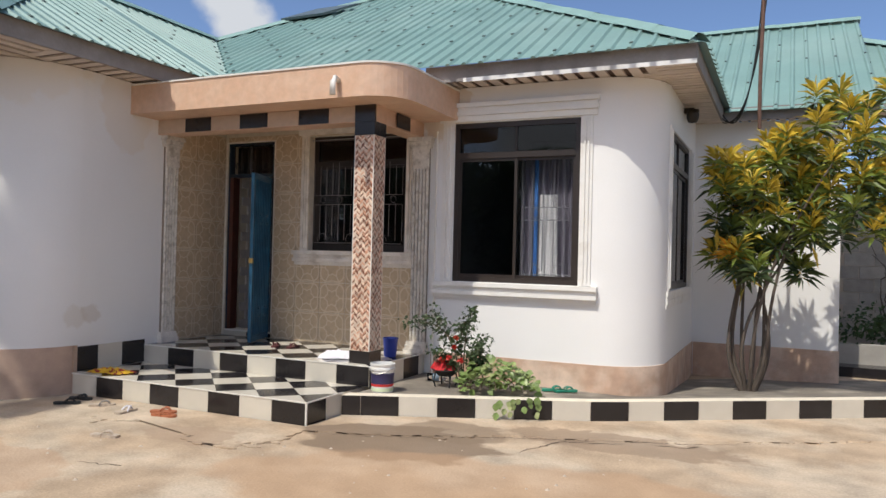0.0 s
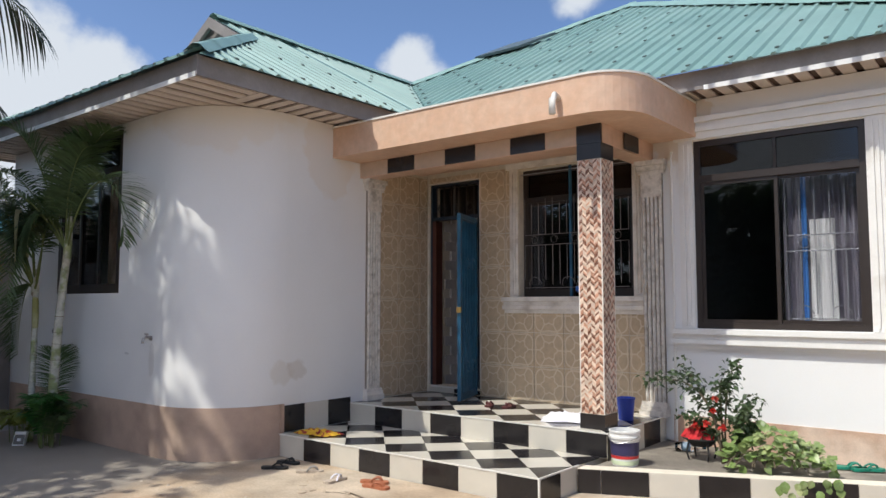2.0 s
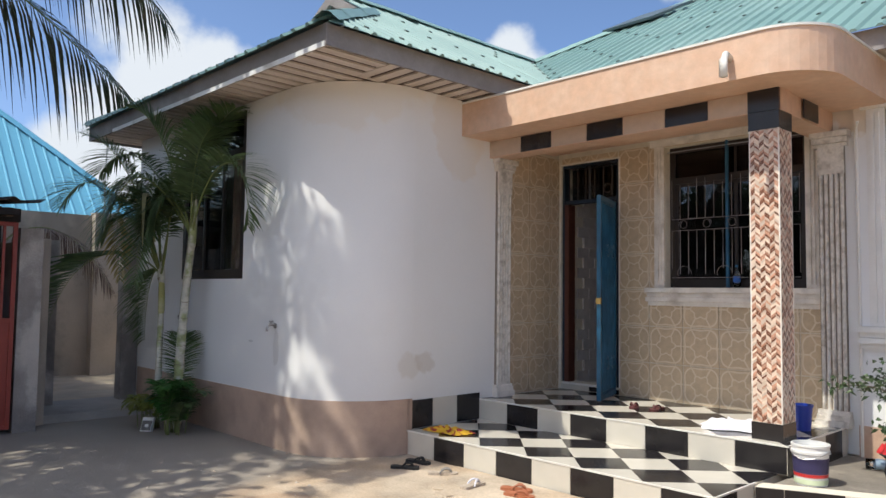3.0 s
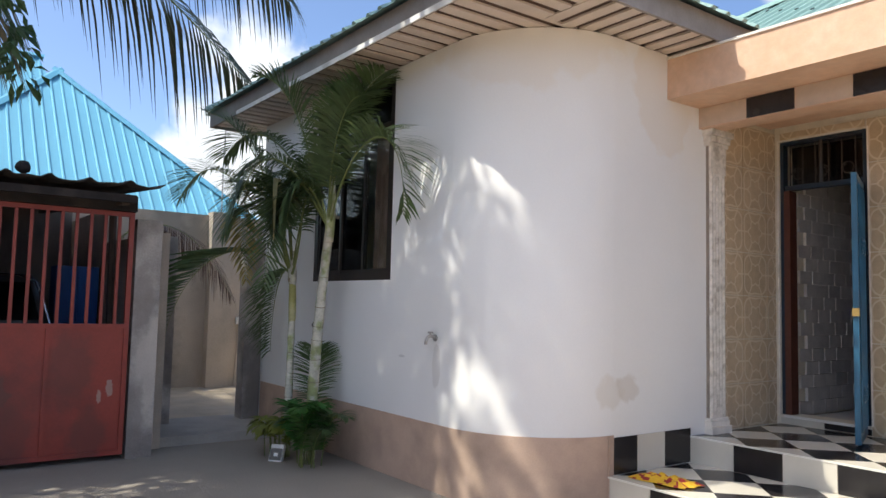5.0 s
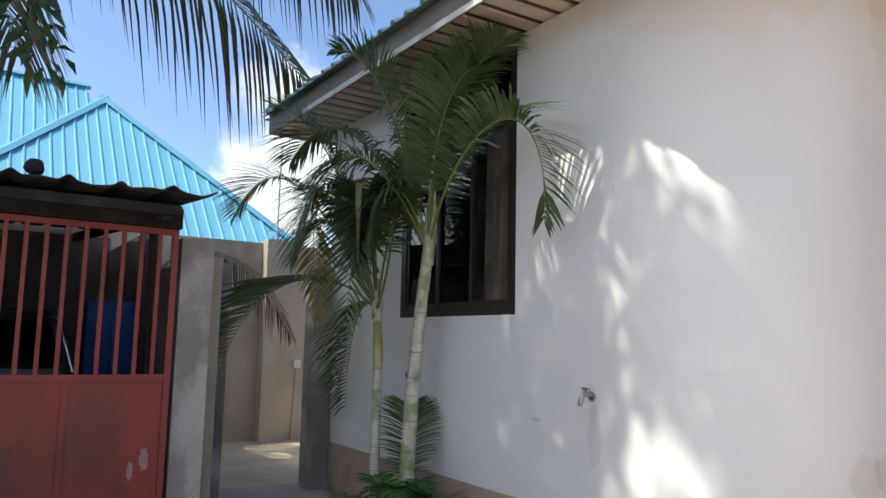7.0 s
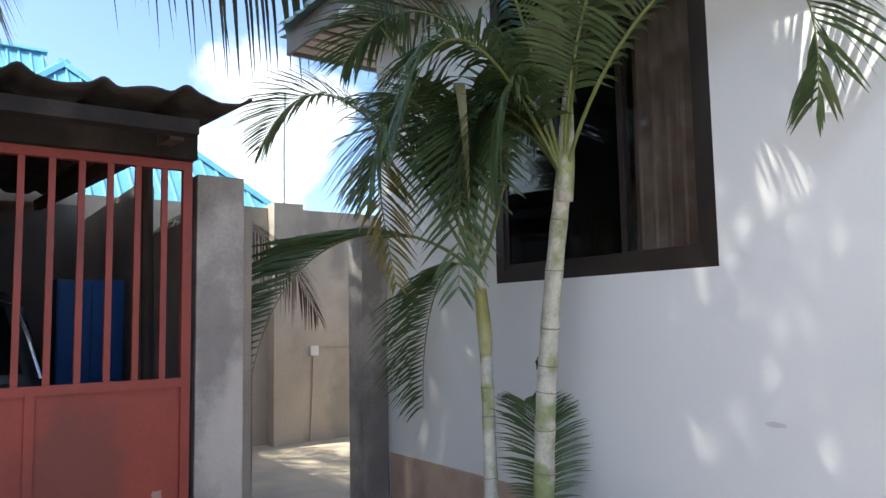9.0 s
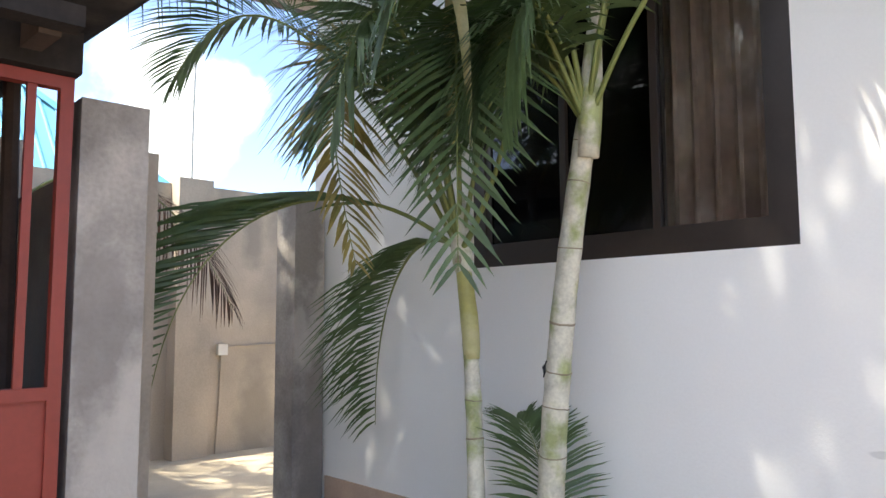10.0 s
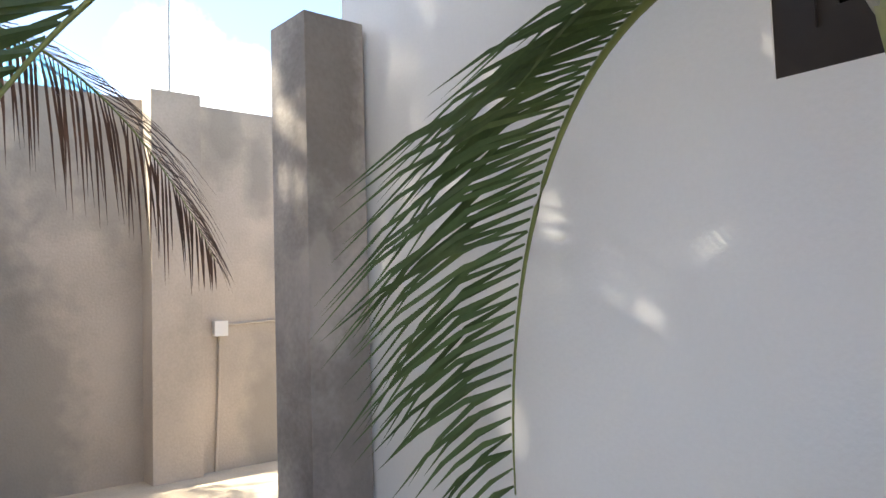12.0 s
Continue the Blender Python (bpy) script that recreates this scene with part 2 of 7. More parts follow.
def box(bm, x0, x1, y0, y1, z0, z1, m=None, mat=0):
    cs = [(x0, y0, z0), (x1, y0, z0), (x1, y1, z0), (x0, y1, z0), (x0, y0, z1), (x1, y0, z1), (x1, y1, z1), (x0, y1, z1)]
    vs = [bm.verts.new(m @ Vector(c) if m else c) for c in cs]
    for f in ((0, 3, 2, 1), (4, 5, 6, 7), (0, 1, 5, 4), (1, 2, 6, 5), (2, 3, 7, 6), (3, 0, 4, 7)):
        bm.faces.new([vs[i] for i in f]).material_index = mat
    return vs


def boxes(*rows):
    bm = bmesh.new()
    for r in rows:
        box(bm, *r)
    return bm


def soft(bm, width=0.006, segments=1):
    bmesh.ops.bevel(bm, geom=[e for e in bm.edges if len(e.link_faces) == 2 and e.calc_face_angle(0) > 0.6], offset=width, segments=segments, profile=0.5, affect="EDGES")
    return bm


def prism(bm, pts, z0, z1, mat=0):
    lo = [bm.verts.new((x, y, z0)) for x, y in pts]
    hi = [bm.verts.new((x, y, z1)) for x, y in pts]
    n = len(pts)
    bm.faces.new(hi).material_index = mat
    bm.faces.new(lo[::-1]).material_index = mat
    for i in range(n):
        bm.faces.new((lo[i], lo[(i + 1) % n], hi[(i + 1) % n], hi[i])).material_index = mat


def arc(cx, cy, r, a0, a1, n):
    return [(cx + r * math.cos(radians(a0 + (a1 - a0) * i / n)), cy + r * math.sin(radians(a0 + (a1 - a0) * i / n))) for i in range(n + 1)]


def band(bm, outer, thick, z0, z1, inward=1):
    """A wall along a polyline, with its thickness to the left of the way it runs (inward=1)."""
    inner = []
    for i, p in enumerate(outer):
        a = Vector(outer[max(i - 1, 0)])
        b = Vector(outer[min(i + 1, len(outer) - 1)])
        d = (b - a).normalized()
        inner.append((p[0] - d.y * thick * inward, p[1] + d.x * thick * inward))
    n = len(outer)
    lo = [bm.verts.new((x, y, z0)) for x, y in outer]
    hi = [bm.verts.new((x, y, z1)) for x, y in outer]
    li = [bm.verts.new((x, y, z0)) for x, y in inner]
    hi2 = [bm.verts.new((x, y, z1)) for x, y in inner]
    for i in range(n - 1):
        bm.faces.new((lo[i], lo[i + 1], hi[i + 1], hi[i]))
        bm.faces.new((li[i + 1], li[i], hi2[i], hi2[i + 1]))
        bm.faces.new((hi[i], hi[i + 1], hi2[i + 1], hi2[i]))
        bm.faces.new((lo[i + 1], lo[i], li[i], li[i + 1]))
    bm.faces.new((lo[0], hi[0], hi2[0], li[0]))
    bm.faces.new((lo[-1], li[-1], hi2[-1], hi[-1]))


def tube(bm, pts, radius, sides=6, taper=None):
    rings = []
    pts = [Vector(p) for p in pts]
    for i, p in enumerate(pts):
        d = (pts[min(i + 1, len(pts) - 1)] - pts[max(i - 1, 0)]).normalized()
        up = Vector((0, 0, 1)) if abs(d.z) < 0.9 else Vector((1, 0, 0))
        u = d.cross(up).normalized()
        v = u.cross(d)
        r = radius if taper is None else taper[i]
        rings.append([bm.verts.new(p + r * (math.cos(a) * u + math.sin(a) * v)) for a in [2 * math.pi * k / sides for k in range(sides)]])
    for a, b in zip(rings, rings[1:]):
        for k in range(sides):
            bm.faces.new((a[k], a[(k + 1) % sides], b[(k + 1) % sides], b[k]))
    bm.faces.new(rings[0][::-1])
    bm.faces.new(rings[-1])
    return rings


def lathe(bm, profile, cx, cy, z, sides=20, mats=None):
    rings = [[bm.verts.new((cx + r * math.cos(2 * math.pi * k / sides), cy + r * math.sin(2 * math.pi * k / sides), z + h)) for k in range(sides)] for r, h in profile]
    for i, (a, b) in enumerate(zip(rings, rings[1:])):
        for k in range(sides):
            bm.faces.new((a[k], a[(k + 1) % sides], b[(k + 1) % sides], b[k])).material_index = mats[i] if mats else 0
    return rings


# ---- ground ----
bm = bmesh.new()
xs = [-300, -120, -60, -40] + [-30 + i * 1.5 for i in range(29)] + [20, 40, 120, 300]
ys = [-300, -120, -50, -25] + [-12 + i * 1.5 for i in range(23)] + [30, 60, 120, 300]
grid = [[bm.verts.new((x, y, 0.0)) for y in ys] for x in xs]
for i in range(len(xs) - 1):
    for j in range(len(ys) - 1):
        bm.faces.new((grid[i][j], grid[i + 1][j], grid[i + 1][j + 1], grid[i][j + 1]))
stain_or_shade(M_GROUND, (-2.75, 5.62, 0), 0.85, (0.19, 0.135, 0.09), 0.55, 3.0, 0.85, (1.0, 1.6, 1))
stain_or_shade(M_GROUND, (-2.45, 6.15, 0), 0.5, (0.21, 0.15, 0.10), 0.5, 3.5, 0.7, (1, 1.5, 1))
stain_or_shade(M_GROUND, (-1.0, 4.6, 0), 1.6, (0.43, 0.27, 0.155), 0.6, 0.9, 0.55, (0.6, 1.6, 1))
stain_or_shade(M_GROUND, (-4.3, 4.95, 0), 0.5, (0.34, 0.245, 0.17), 0.65, 4.5, 0.6, (1, 2.0, 1))
stain_or_shade(M_GROUND, (-5.6, 3.6, 0), 0.9, (0.42, 0.27, 0.165), 0.65, 2.0, 0.5, (0.7, 1.6, 1))
stain_or_shade(M_GROUND, (-1.1, 6.5, 0), 0.7, (0.26, 0.185, 0.125), 0.6, 6.0, 0.7, (0.7, 2.4, 1))
# grey cement by the gate, darkened further because that ground lies in shade
stain_or_shade(M_GROUND, (-10.5, 2.0, 0), 4.2, (0.27, 0.24, 0.205), 0.35, 0.6, 0.9, (1, 0.6, 1))
structure(ob_of("ground", bm, M_GROUND), "sandy tan cement yard with hairline cracks and stains, darkened for shade by the gate", "ground")

# ---- house walls ----
FLOOR = 0.42
TOP = 3.43
LX, LY, LR = -6.65, 4.89, 0.85
BX, BY, BR = -1.0, 7.855, 0.62
DY = 8.0
T = 0.2

# left wing: front wall with window, rounded corner, side wall
WIN_L = (-9.81, -8.35, 1.605, 3.37)
corner_l = arc(LX - LR, LY + LR, LR, -90, 0, 14)
bm = bmesh.new()
x0, x1, z0, z1 = WIN_L
box(bm, -11.15, x0, LY, LY + T, 0, TOP)
box(bm, x1, LX - LR, LY, LY + T, 0, TOP)
box(bm, x0, x1, LY, LY + T, 0, z0)
box(bm, x0, x1, LY, LY + T, z1, TOP)
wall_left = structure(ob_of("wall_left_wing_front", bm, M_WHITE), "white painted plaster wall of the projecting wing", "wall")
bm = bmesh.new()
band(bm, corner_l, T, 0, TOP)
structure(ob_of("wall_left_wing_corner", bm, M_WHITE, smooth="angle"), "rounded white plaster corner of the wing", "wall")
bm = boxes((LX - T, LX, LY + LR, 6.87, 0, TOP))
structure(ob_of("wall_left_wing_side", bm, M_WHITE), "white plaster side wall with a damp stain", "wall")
bm = boxes((-11.15, -10.95, LY + T, 16, 0, TOP))
structure(ob_of("wall_west", bm, M_WHITE), "white plaster end wall of the house", "wall")
stain_or_shade(M_WHITE, (-6.66, 5.72, 0.80), 0.13, (0.66, 0.61, 0.53), 0.6, 9, 0.5, (1, 1, 1.1), 0.6)
stain_or_shade(M_WHITE, (-6.66, 5.90, 0.83), 0.12, (0.58, 0.52, 0.44), 0.6, 11, 0.5, (1, 1, 1.2), 0.6)
stain_or_shade(M_WHITE, (-8.14, 4.89, 0.98), 0.03, (0.45, 0.44, 0.43), 0.6, 25, 0.5, (0.7, 1, 2.6), 0.6)
stain_or_shade(M_WHITE, (-6.9, 5.06, 3.5), 0.8, (0.74, 0.64, 0.50), 0.5, 4, 0.25, (1, 1, 1.6))
stain_or_shade(M_WHITE, (-6.7, 6.3, 3.1), 0.5, (0.72, 0.60, 0.45), 0.5, 5, 0.3, (1, 1.5, 1))
stain_or_shade(M_WHITE, (-3.4, 7.85, 3.2), 0.35, (0.66, 0.55, 0.40), 0.5, 8, 0.6)

# porch back wall with the door and the window
DOOR = (-6.65, -5.88, 0.5, 2.97)
WIN_P = (-5.33, -3.95, 1.57, 3.01)
bm = bmesh.new()
box(bm, DOOR[1], WIN_P[0], DY, DY + T, 0, TOP)
box(bm, WIN_P[1], -3.4, DY, DY + T, 0, TOP)
box(bm, DOOR[0] - 0.25, DOOR[1], DY, DY + T, DOOR[3], TOP)
box(bm, DOOR[0] - 0.25, DOOR[0], DY, DY + T, 0, DOOR[3])
box(bm, DOOR[0], DOOR[1], DY, DY + T, 0, DOOR[2])
box(bm, WIN_P[0], WIN_P[1], DY, DY + T, 0, WIN_P[2])
box(bm, WIN_P[0], WIN_P[1], DY, DY + T, WIN_P[3], TOP)
wall_porch = structure(ob_of("wall_porch_back", bm, M_GROUT), "porch back wall behind beige patterned tiles", "wall")
bm = boxes((LX - T - 0.04, LX - 0.04, 6.87, DY, 0, TOP))
wall_porch_side = structure(ob_of("wall_porch_side", bm, M_GROUT), "porch side wall behind beige patterned tiles", "wall")

# right bay
WIN_B = (-3.265, -1.82, 1.262, 3.035)
WIN_S = (8.55, 10.35, 1.22, 3.0)
bm = bmesh.new()
x0, x1, z0, z1 = WIN_B
box(bm, -3.5, x0, BY, BY + T, 0, TOP)
box(bm, x1, BX - BR, BY, BY + T, 0, TOP)
box(bm, x0, x1, BY, BY + T, 0, z0)
box(bm, x0, x1, BY, BY + T, z1, TOP)
structure(ob_of("wall_bay_front", bm, M_WHITE), "white plaster front wall of the bay", "wall")
bm = bmesh.new()
corner_r = arc(BX - BR, BY + BR, BR, -90, 0, 12)
band(bm, corner_r, T, -0.2, TOP)
structure(ob_of("wall_bay_corner", bm, M_WHITE, smooth="angle"), "rounded white plaster corner of the bay", "wall")
bm = bmesh.new()
y0, y1, z0, z1 = WIN_S
box(bm, BX - T, BX, BY + BR, y0, -0.2, TOP)
box(bm, BX - T, BX, y1, 10.9, -0.2, TOP)
box(bm, BX - T, BX, y0, y1, -0.2, z0)
box(bm, BX - T, BX, y0, y1, z1, TOP)
structure(ob_of("wall_bay_side", bm, M_WHITE), "white plaster side wall of the bay", "wall")
bm = boxes((BX - T, 0.78, 10.9, 11.1, -0.3, TOP), (0.58, 0.78, 11.1, 18, -0.3, TOP))
structure(ob_of("wall_rear_wing", bm, M_WHITE), "white plaster wall of the rear wing behind the croton", "wall")
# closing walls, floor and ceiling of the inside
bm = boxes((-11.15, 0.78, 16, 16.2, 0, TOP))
structure(ob_of("wall_north", bm, M_DARK), "plain rear wall of the house, coloured near black for the dim rooms", "wall")
bm = boxes((-6.69 - T, -6.69, DY + T, 16, 0.4, TOP), (-3.6, -3.45, DY + T, 16, 0.4, TOP), (-6.6, -3.7, 10.6, 10.75, 0.4, TOP), (-11, -6.9, 9.0, 9.15, 0.4, TOP), (-3.4, -1.2, 11.0, 11.15, 0.4, TOP))
structure(ob_of("wall_inner", bm, M_HALL), "plain inner partition walls", "wall")
bm = boxes((-10.94, -7.4, 5.1, 15.98, 0.3, 0.46), (-7.4, -6.9, 5.8, 15.98, 0.3, 0.46), (-6.68, -3.5, 8.21, 15.98, 0.3, 0.46), (-3.4, -1.3, 8.5, 15.98, 0.3, 0.46))
structure(ob_of("floor_inner", bm, M_HALL), "plain tiled inner floor", "floor")
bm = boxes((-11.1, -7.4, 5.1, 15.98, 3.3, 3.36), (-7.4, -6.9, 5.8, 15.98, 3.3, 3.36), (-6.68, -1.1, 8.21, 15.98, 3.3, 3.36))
structure(ob_of("ceiling", bm, M_DARK), "plain inner ceiling, coloured near black for the dim rooms", "ceiling")

# plinths
PZ = 0.5
bm = bmesh.new()
band(bm, [(-11.0, LY - 0.012)] + arc(LX - LR, LY + LR, LR + 0.012, -90, 0, 14) + [(LX + 0.012, 5.68)], 0.011, 0.0, PZ)
structure(ob_of("plinth_left_wing", bm, M_PLINTH, smooth="angle"), "salmon tan washed plinth with water marks", "plinth")
bm = bmesh.new()
band(bm, [(-3.5, BY - 0.012), (BX - BR, BY - 0.012)], 0.011, 0.0, 0.45)
band(bm, arc(BX - BR, BY + BR, BR + 0.012, -90, 0, 12) + [(BX + 0.012, 10.9)], 0.011, -0.2, 0.45)
band(bm, [(BX + 0.02, 10.888), (0.79, 10.888)], 0.011, -0.2, 0.45)
structure(ob_of("plinth_bay", bm, M_BAYPLINTH, smooth="angle"), "salmon ceramic plinth round the bay", "plinth")

# ---- roofs ----
EAVE = 3.60
K = 0.568


def roof_plane(name, origin, along, inward, poly, mat, parent, spacing=0.19, z=EAVE, slope=K, rib=0.024, screws=True, lap=0.0):
    """A ribbed metal sheet. poly: corners as (distance along the eave, plan distance inward), convex."""
    bm = bmesh.new()
    o, u, s = Vector((*origin, z)), Vector((*along, 0)), Vector((*inward, 0))
    up = (Vector((0, 0, 1)) - s * slope).normalized()

    def at(a, b, h=0.0):
        return o + u * a + s * b + Vector((0, 0, slope * b)) + up * h
    drip = [(a, b - (0.05 if b < 0.01 else 0)) for a, b in poly]
    bm.faces.new([bm.verts.new(at(a, b)) for a, b in drip])
    bm.faces.new([bm.verts.new(at(a, b, -0.004)) for a, b in drip][::-1])
    a0, a1 = min(p[0] for p in poly), max(p[0] for p in poly)
    n = int((a1 - a0) / spacing)
    dots = bmesh.new()
    for i in range(n + 1):
        a = a0 + 0.04 + i * spacing
        ends = []
        for p, q in zip(poly, poly[1:] + poly[:1]):
            if (p[0] - a) * (q[0] - a) < 0:
                f = (a - p[0]) / (q[0] - p[0])
                ends.append(p[1] + f * (q[1] - p[1]))
        if len(ends) < 2 or max(ends) - min(ends) < 0.05:
            continue
        b0, b1 = min(ends), max(ends)
        if b0 < 0.02:
            b0 -= 0.07 + 0.02 * random.random()
        w, t = 0.034, 0.014
        lo = [bm.verts.new(at(a + d, b0, h)) for d, h in ((-w, 0.0), (-t, rib), (t, rib), (w, 0.0))]
        hi = [bm.verts.new(at(a + d, b1, h)) for d, h in ((-w, 0.0), (-t, rib), (t, rib), (w, 0.0))]
        for k in range(3):
            bm.faces.new((lo[k], lo[k + 1], hi[k + 1], hi[k]))
        bm.faces.new(lo)
        if screws and i % 2 == 0:
            b = b0 + 0.12
            while b < b1 - 0.05:
                c = [dots.verts.new(at(a + dx, b + dy, rib + 0.001 + h)) for h in (0, 0.012) for dx, dy in ((-0.016, -0.016), (0.016, -0.016), (0.016, 0.016), (-0.016, 0.016))]
                dots.faces.new(c[4:])
                for k in range(4):
                    dots.faces.new((c[k], c[(k + 1) % 4], c[4 + (k + 1) % 4], c[4 + k]))
                b += 0.8 + 0.12 * random.random()
    ob = part(name, bm, mat, parent)
    if screws and len(dots.verts):
        d = part("roof_screws", dots, M_SCREW, ob)
        d["kind"] = "stuff"
    else:
        dots.free()
    return ob


def cap(name, a, b, parent, mat, width=0.13, height=0.035):
    """A folded ridge or hip cap between two points."""
    a, b = Vector(a), Vector(b)
    d = (b - a).normalized()
    side = d.cross(Vector((0, 0, 1))).normalized()
    bm = bmesh.new()
    n = max(2, int((b - a).length / 0.6))
    for i in range(n):
        p, q = a + (b - a) * (i / n), a + (b - a) * ((i + 1) / n + 0.01)
        lift = 0.03 + 0.006 * (i % 2)
        row = []
        for c in (p, q):
            row.append([bm.verts.new(c + side * sx * width + Vector((0, 0, lift + h))) for sx, h in ((-1, -width * 0.36), (-0.25, height), (0.25, height), (1, -width * 0.36))])
        for k in range(3):
            bm.faces.new((row[0][k], row[0][k + 1], row[1][k + 1], row[1][k]))
    return part(name, bm, mat, parent)


roof = tagged(empty("roof"), "green ribbed metal hipped roof with folded ridge caps", "roof", "", "structure")
FX, FY = -6.14, 7.42          # east eave of the wing, front eave of the main roof
WX, RX, GY = -11.62, -0.60, 4.34   # west eave, east eave, front eave of the wing
HALF = (FX - WX) / 2
RIDX = (FX + WX) / 2
RIDZ = EAVE + HALF * K
# wing: east slope, west slope, front hip cut by the gablet
gb = 2.02
roof_plane("roof_slope", (FX, GY), (0, 1), (-1, 0), [(0, 0), (FY - GY, 0), (FY - GY + HALF, HALF), (1.98, HALF), (1.98, 1.98)], M_ROOF, roof)
roof_plane("roof_slope", (WX, 16), (0, -1), (1, 0), [(0, 0), (16 - GY, 0), (16 - GY - 1.98, 1.98), (16 - GY - 1.98, HALF), (16 - FY - HALF, HALF), (0, HALF)], M_ROOF, roof, screws=False)
roof_plane("roof_slope", (WX, GY), (1, 0), (0, 1), [(0, 0), (FX - WX, 0), (FX - WX - gb, gb), (gb, gb)], M_ROOF, roof)
bm = bmesh.new()
gy, gz = GY + gb + 0.02, EAVE + gb * K
tri = [(WX + gb, gy, gz), (FX - gb, gy, gz), (RIDX, gy, RIDZ)]
bm.faces.new([bm.verts.new(p) for p in tri])
bm.faces.new([bm.verts.new((x, y + 0.03, z)) for x, y, z in tri][::-1])
part("gablet", bm, M_FASCIA, roof, "dark timber gablet below the ridge")
bm = bmesh.new()
for sx in (-1, 1):
    prism_a = [Vector((RIDX + sx * (HALF - gb + 0.1), GY + 1.9, gz - 0.08)), Vector((RIDX, GY + 1.9, RIDZ - 0.0))]
    for p, q in ((prism_a[0], prism_a[1]),):
        vs = [bm.verts.new(v) for v in (p, q, q + Vector((0, 0, -0.14)), p + Vector((0, 0, -0.14)))]
        ws = [bm.verts.new(v + Vector((0, 0.04, 0))) for v in (p, q, q + Vector((0, 0, -0.14)), p + Vector((0, 0, -0.14)))]
        for k in range(4):
            bm.faces.new((vs[k], vs[(k + 1) % 4], ws[(k + 1) % 4], ws[k]))
        bm.faces.new(vs)
        bm.faces.new(ws[::-1])
part("bargeboard", bm, M_FASCIA, roof)
cap("ridge_cap", (RIDX, GY + 1.95, RIDZ), (RIDX, FY + HALF, RIDZ), roof, M_RIDGE)
cap("hip_cap", (FX, GY, EAVE), (FX - 1.98, GY + 1.98, EAVE + 1.98 * K), roof, M_RIDGE, 0.11)
cap("hip_cap", (WX, GY, EAVE), (WX + 1.98, GY + 1.98, EAVE + 1.98 * K), roof, M_RIDGE, 0.11)
# main roof
MH = (RX - WX) / 2
MRZ = EAVE + MH * K
roof_plane("roof_slope", (FX, FY), (1, 0), (0, 1), [(0, 0), (RX - FX, 0), (RX - FX - MH, MH), (WX - FX + HALF, HALF)], M_ROOF, roof)
roof_plane("roof_slope", (RX, FY), (0, 1), (-1, 0), [(0, 0), (9.5, 0), (9.5, 4.5), (MH, MH)], M_ROOF, roof)
cap("hip_cap", (RX, FY, EAVE), (RX - MH, FY + MH, MRZ), roof, M_RIDGE, 0.12)
cap("hip_cap", (RIDX, FY + HALF, RIDZ), (WX + MH, FY + MH, MRZ), roof, M_RIDGE, 0.12)
roof_plane("roof_slope", (WX, 17), (0, -1), (1, 0), [(0, 0), (17 - FY - HALF, HALF), (17 - FY - MH, MH)], M_ROOF, roof, screws=False)
# valley gutter strip
cap("valley_strip", (FX - 0.05, FY + 0.05, EAVE - 0.05), (RIDX, FY + HALF, RIDZ - 0.05), roof, M_RIDGE, 0.10, -0.02)
# loose panel near the west hip
bm = bmesh.new()
u, s, nrm = Vector((1, 1, K)).normalized(), Vector((0, 1, K)).normalized(), Vector((0, -K, 1)).normalized()
c = Vector((-7.55, 11.25, EAVE + (11.25 - FY) * K)) + nrm * 0.06
for h in (0.0, 0.04):
    bm.faces.new([bm.verts.new(c + Vector((a, b, b * K)) + nrm * h) for a, b in ((-0.55, -0.28), (0.35, -0.28), (0.75, 0.2), (-0.12, 0.2))])
vs = list(bm.verts)
for k in range(4):
    bm.faces.new((vs[k], vs[(k + 1) % 4], vs[4 + (k + 1) % 4], vs[4 + k]))
tagged(ob_of("roof_panel", bm, material("dark_panel", (0.10, 0.13, 0.14), 0.35)), "small dark flat panel lying beside the roof hip", "roof panel")

# rear wing roof on the right
rear_roof = tagged(empty("rear_roof"), "green ribbed metal roof over the rear wing", "roof", "", "structure")
RZ2, RY2 = 3.55, 10.62
roof_plane("roof_slope", (-0.62, RY2), (1, 0), (0, 1), [(0, 0), (1.78, 0), (1.78, 3.65), (-3.6, 3.65)], M_ROOF, rear_roof, spacing=0.19, z=RZ2)
cap("ridge_cap", (-4.0, RY2 + 3.65, RZ2 + 3.65 * K), (1.16, RY2 + 3.65, RZ2 + 3.65 * K), rear_roof, M_RIDGE)
roof_plane("roof_slope", (1.17, RY2 + 0.3), (1, 0), (0, 1), [(0, 0), (3.2, 0), (0.4, 2.75), (0, 2.75)], M_ROOF, rear_roof, z=RZ2 - 0.02)
cap("hip_cap", (1.2, RY2 + 3.05, RZ2 + 2.75 * K), (4.3, RY2 + 0.4, RZ2), rear_roof, M_RIDGE, 0.1)

# ---- eaves: fascia boards and slatted soffits ----
FZ0, FZ1 = 3.41, 3.585
eaves = tagged(empty("eaves"), "grey painted fascia boards over slatted cream soffits", "eaves", "", "structure")


def fascia(x0, x1, y0, y1, parent=eaves):
    bm = soft(boxes((x0, x1, y0, y1, FZ0, FZ1)), 0.004)
    return part("fascia", bm, M_FASCIA, parent)


fascia(WX + 0.02, FX - 0.02, GY + 0.03, GY + 0.055)
fascia(FX - 0.055, FX - 0.03, GY + 0.056, FY + 0.02)
fascia(WX + 0.03, WX + 0.055, GY + 0.056, 16)
fascia(-3.45, RX - 0.03, FY + 0.03, FY + 0.055)
fascia(RX - 0.055, RX - 0.03, FY + 0.056, RY2 + 0.03)
fascia(RX - 0.03, 1.16, RY2 + 0.03, RY2 + 0.055)
fascia(1.165, 4.3, RY2 + 0.33, RY2 + 0.355)
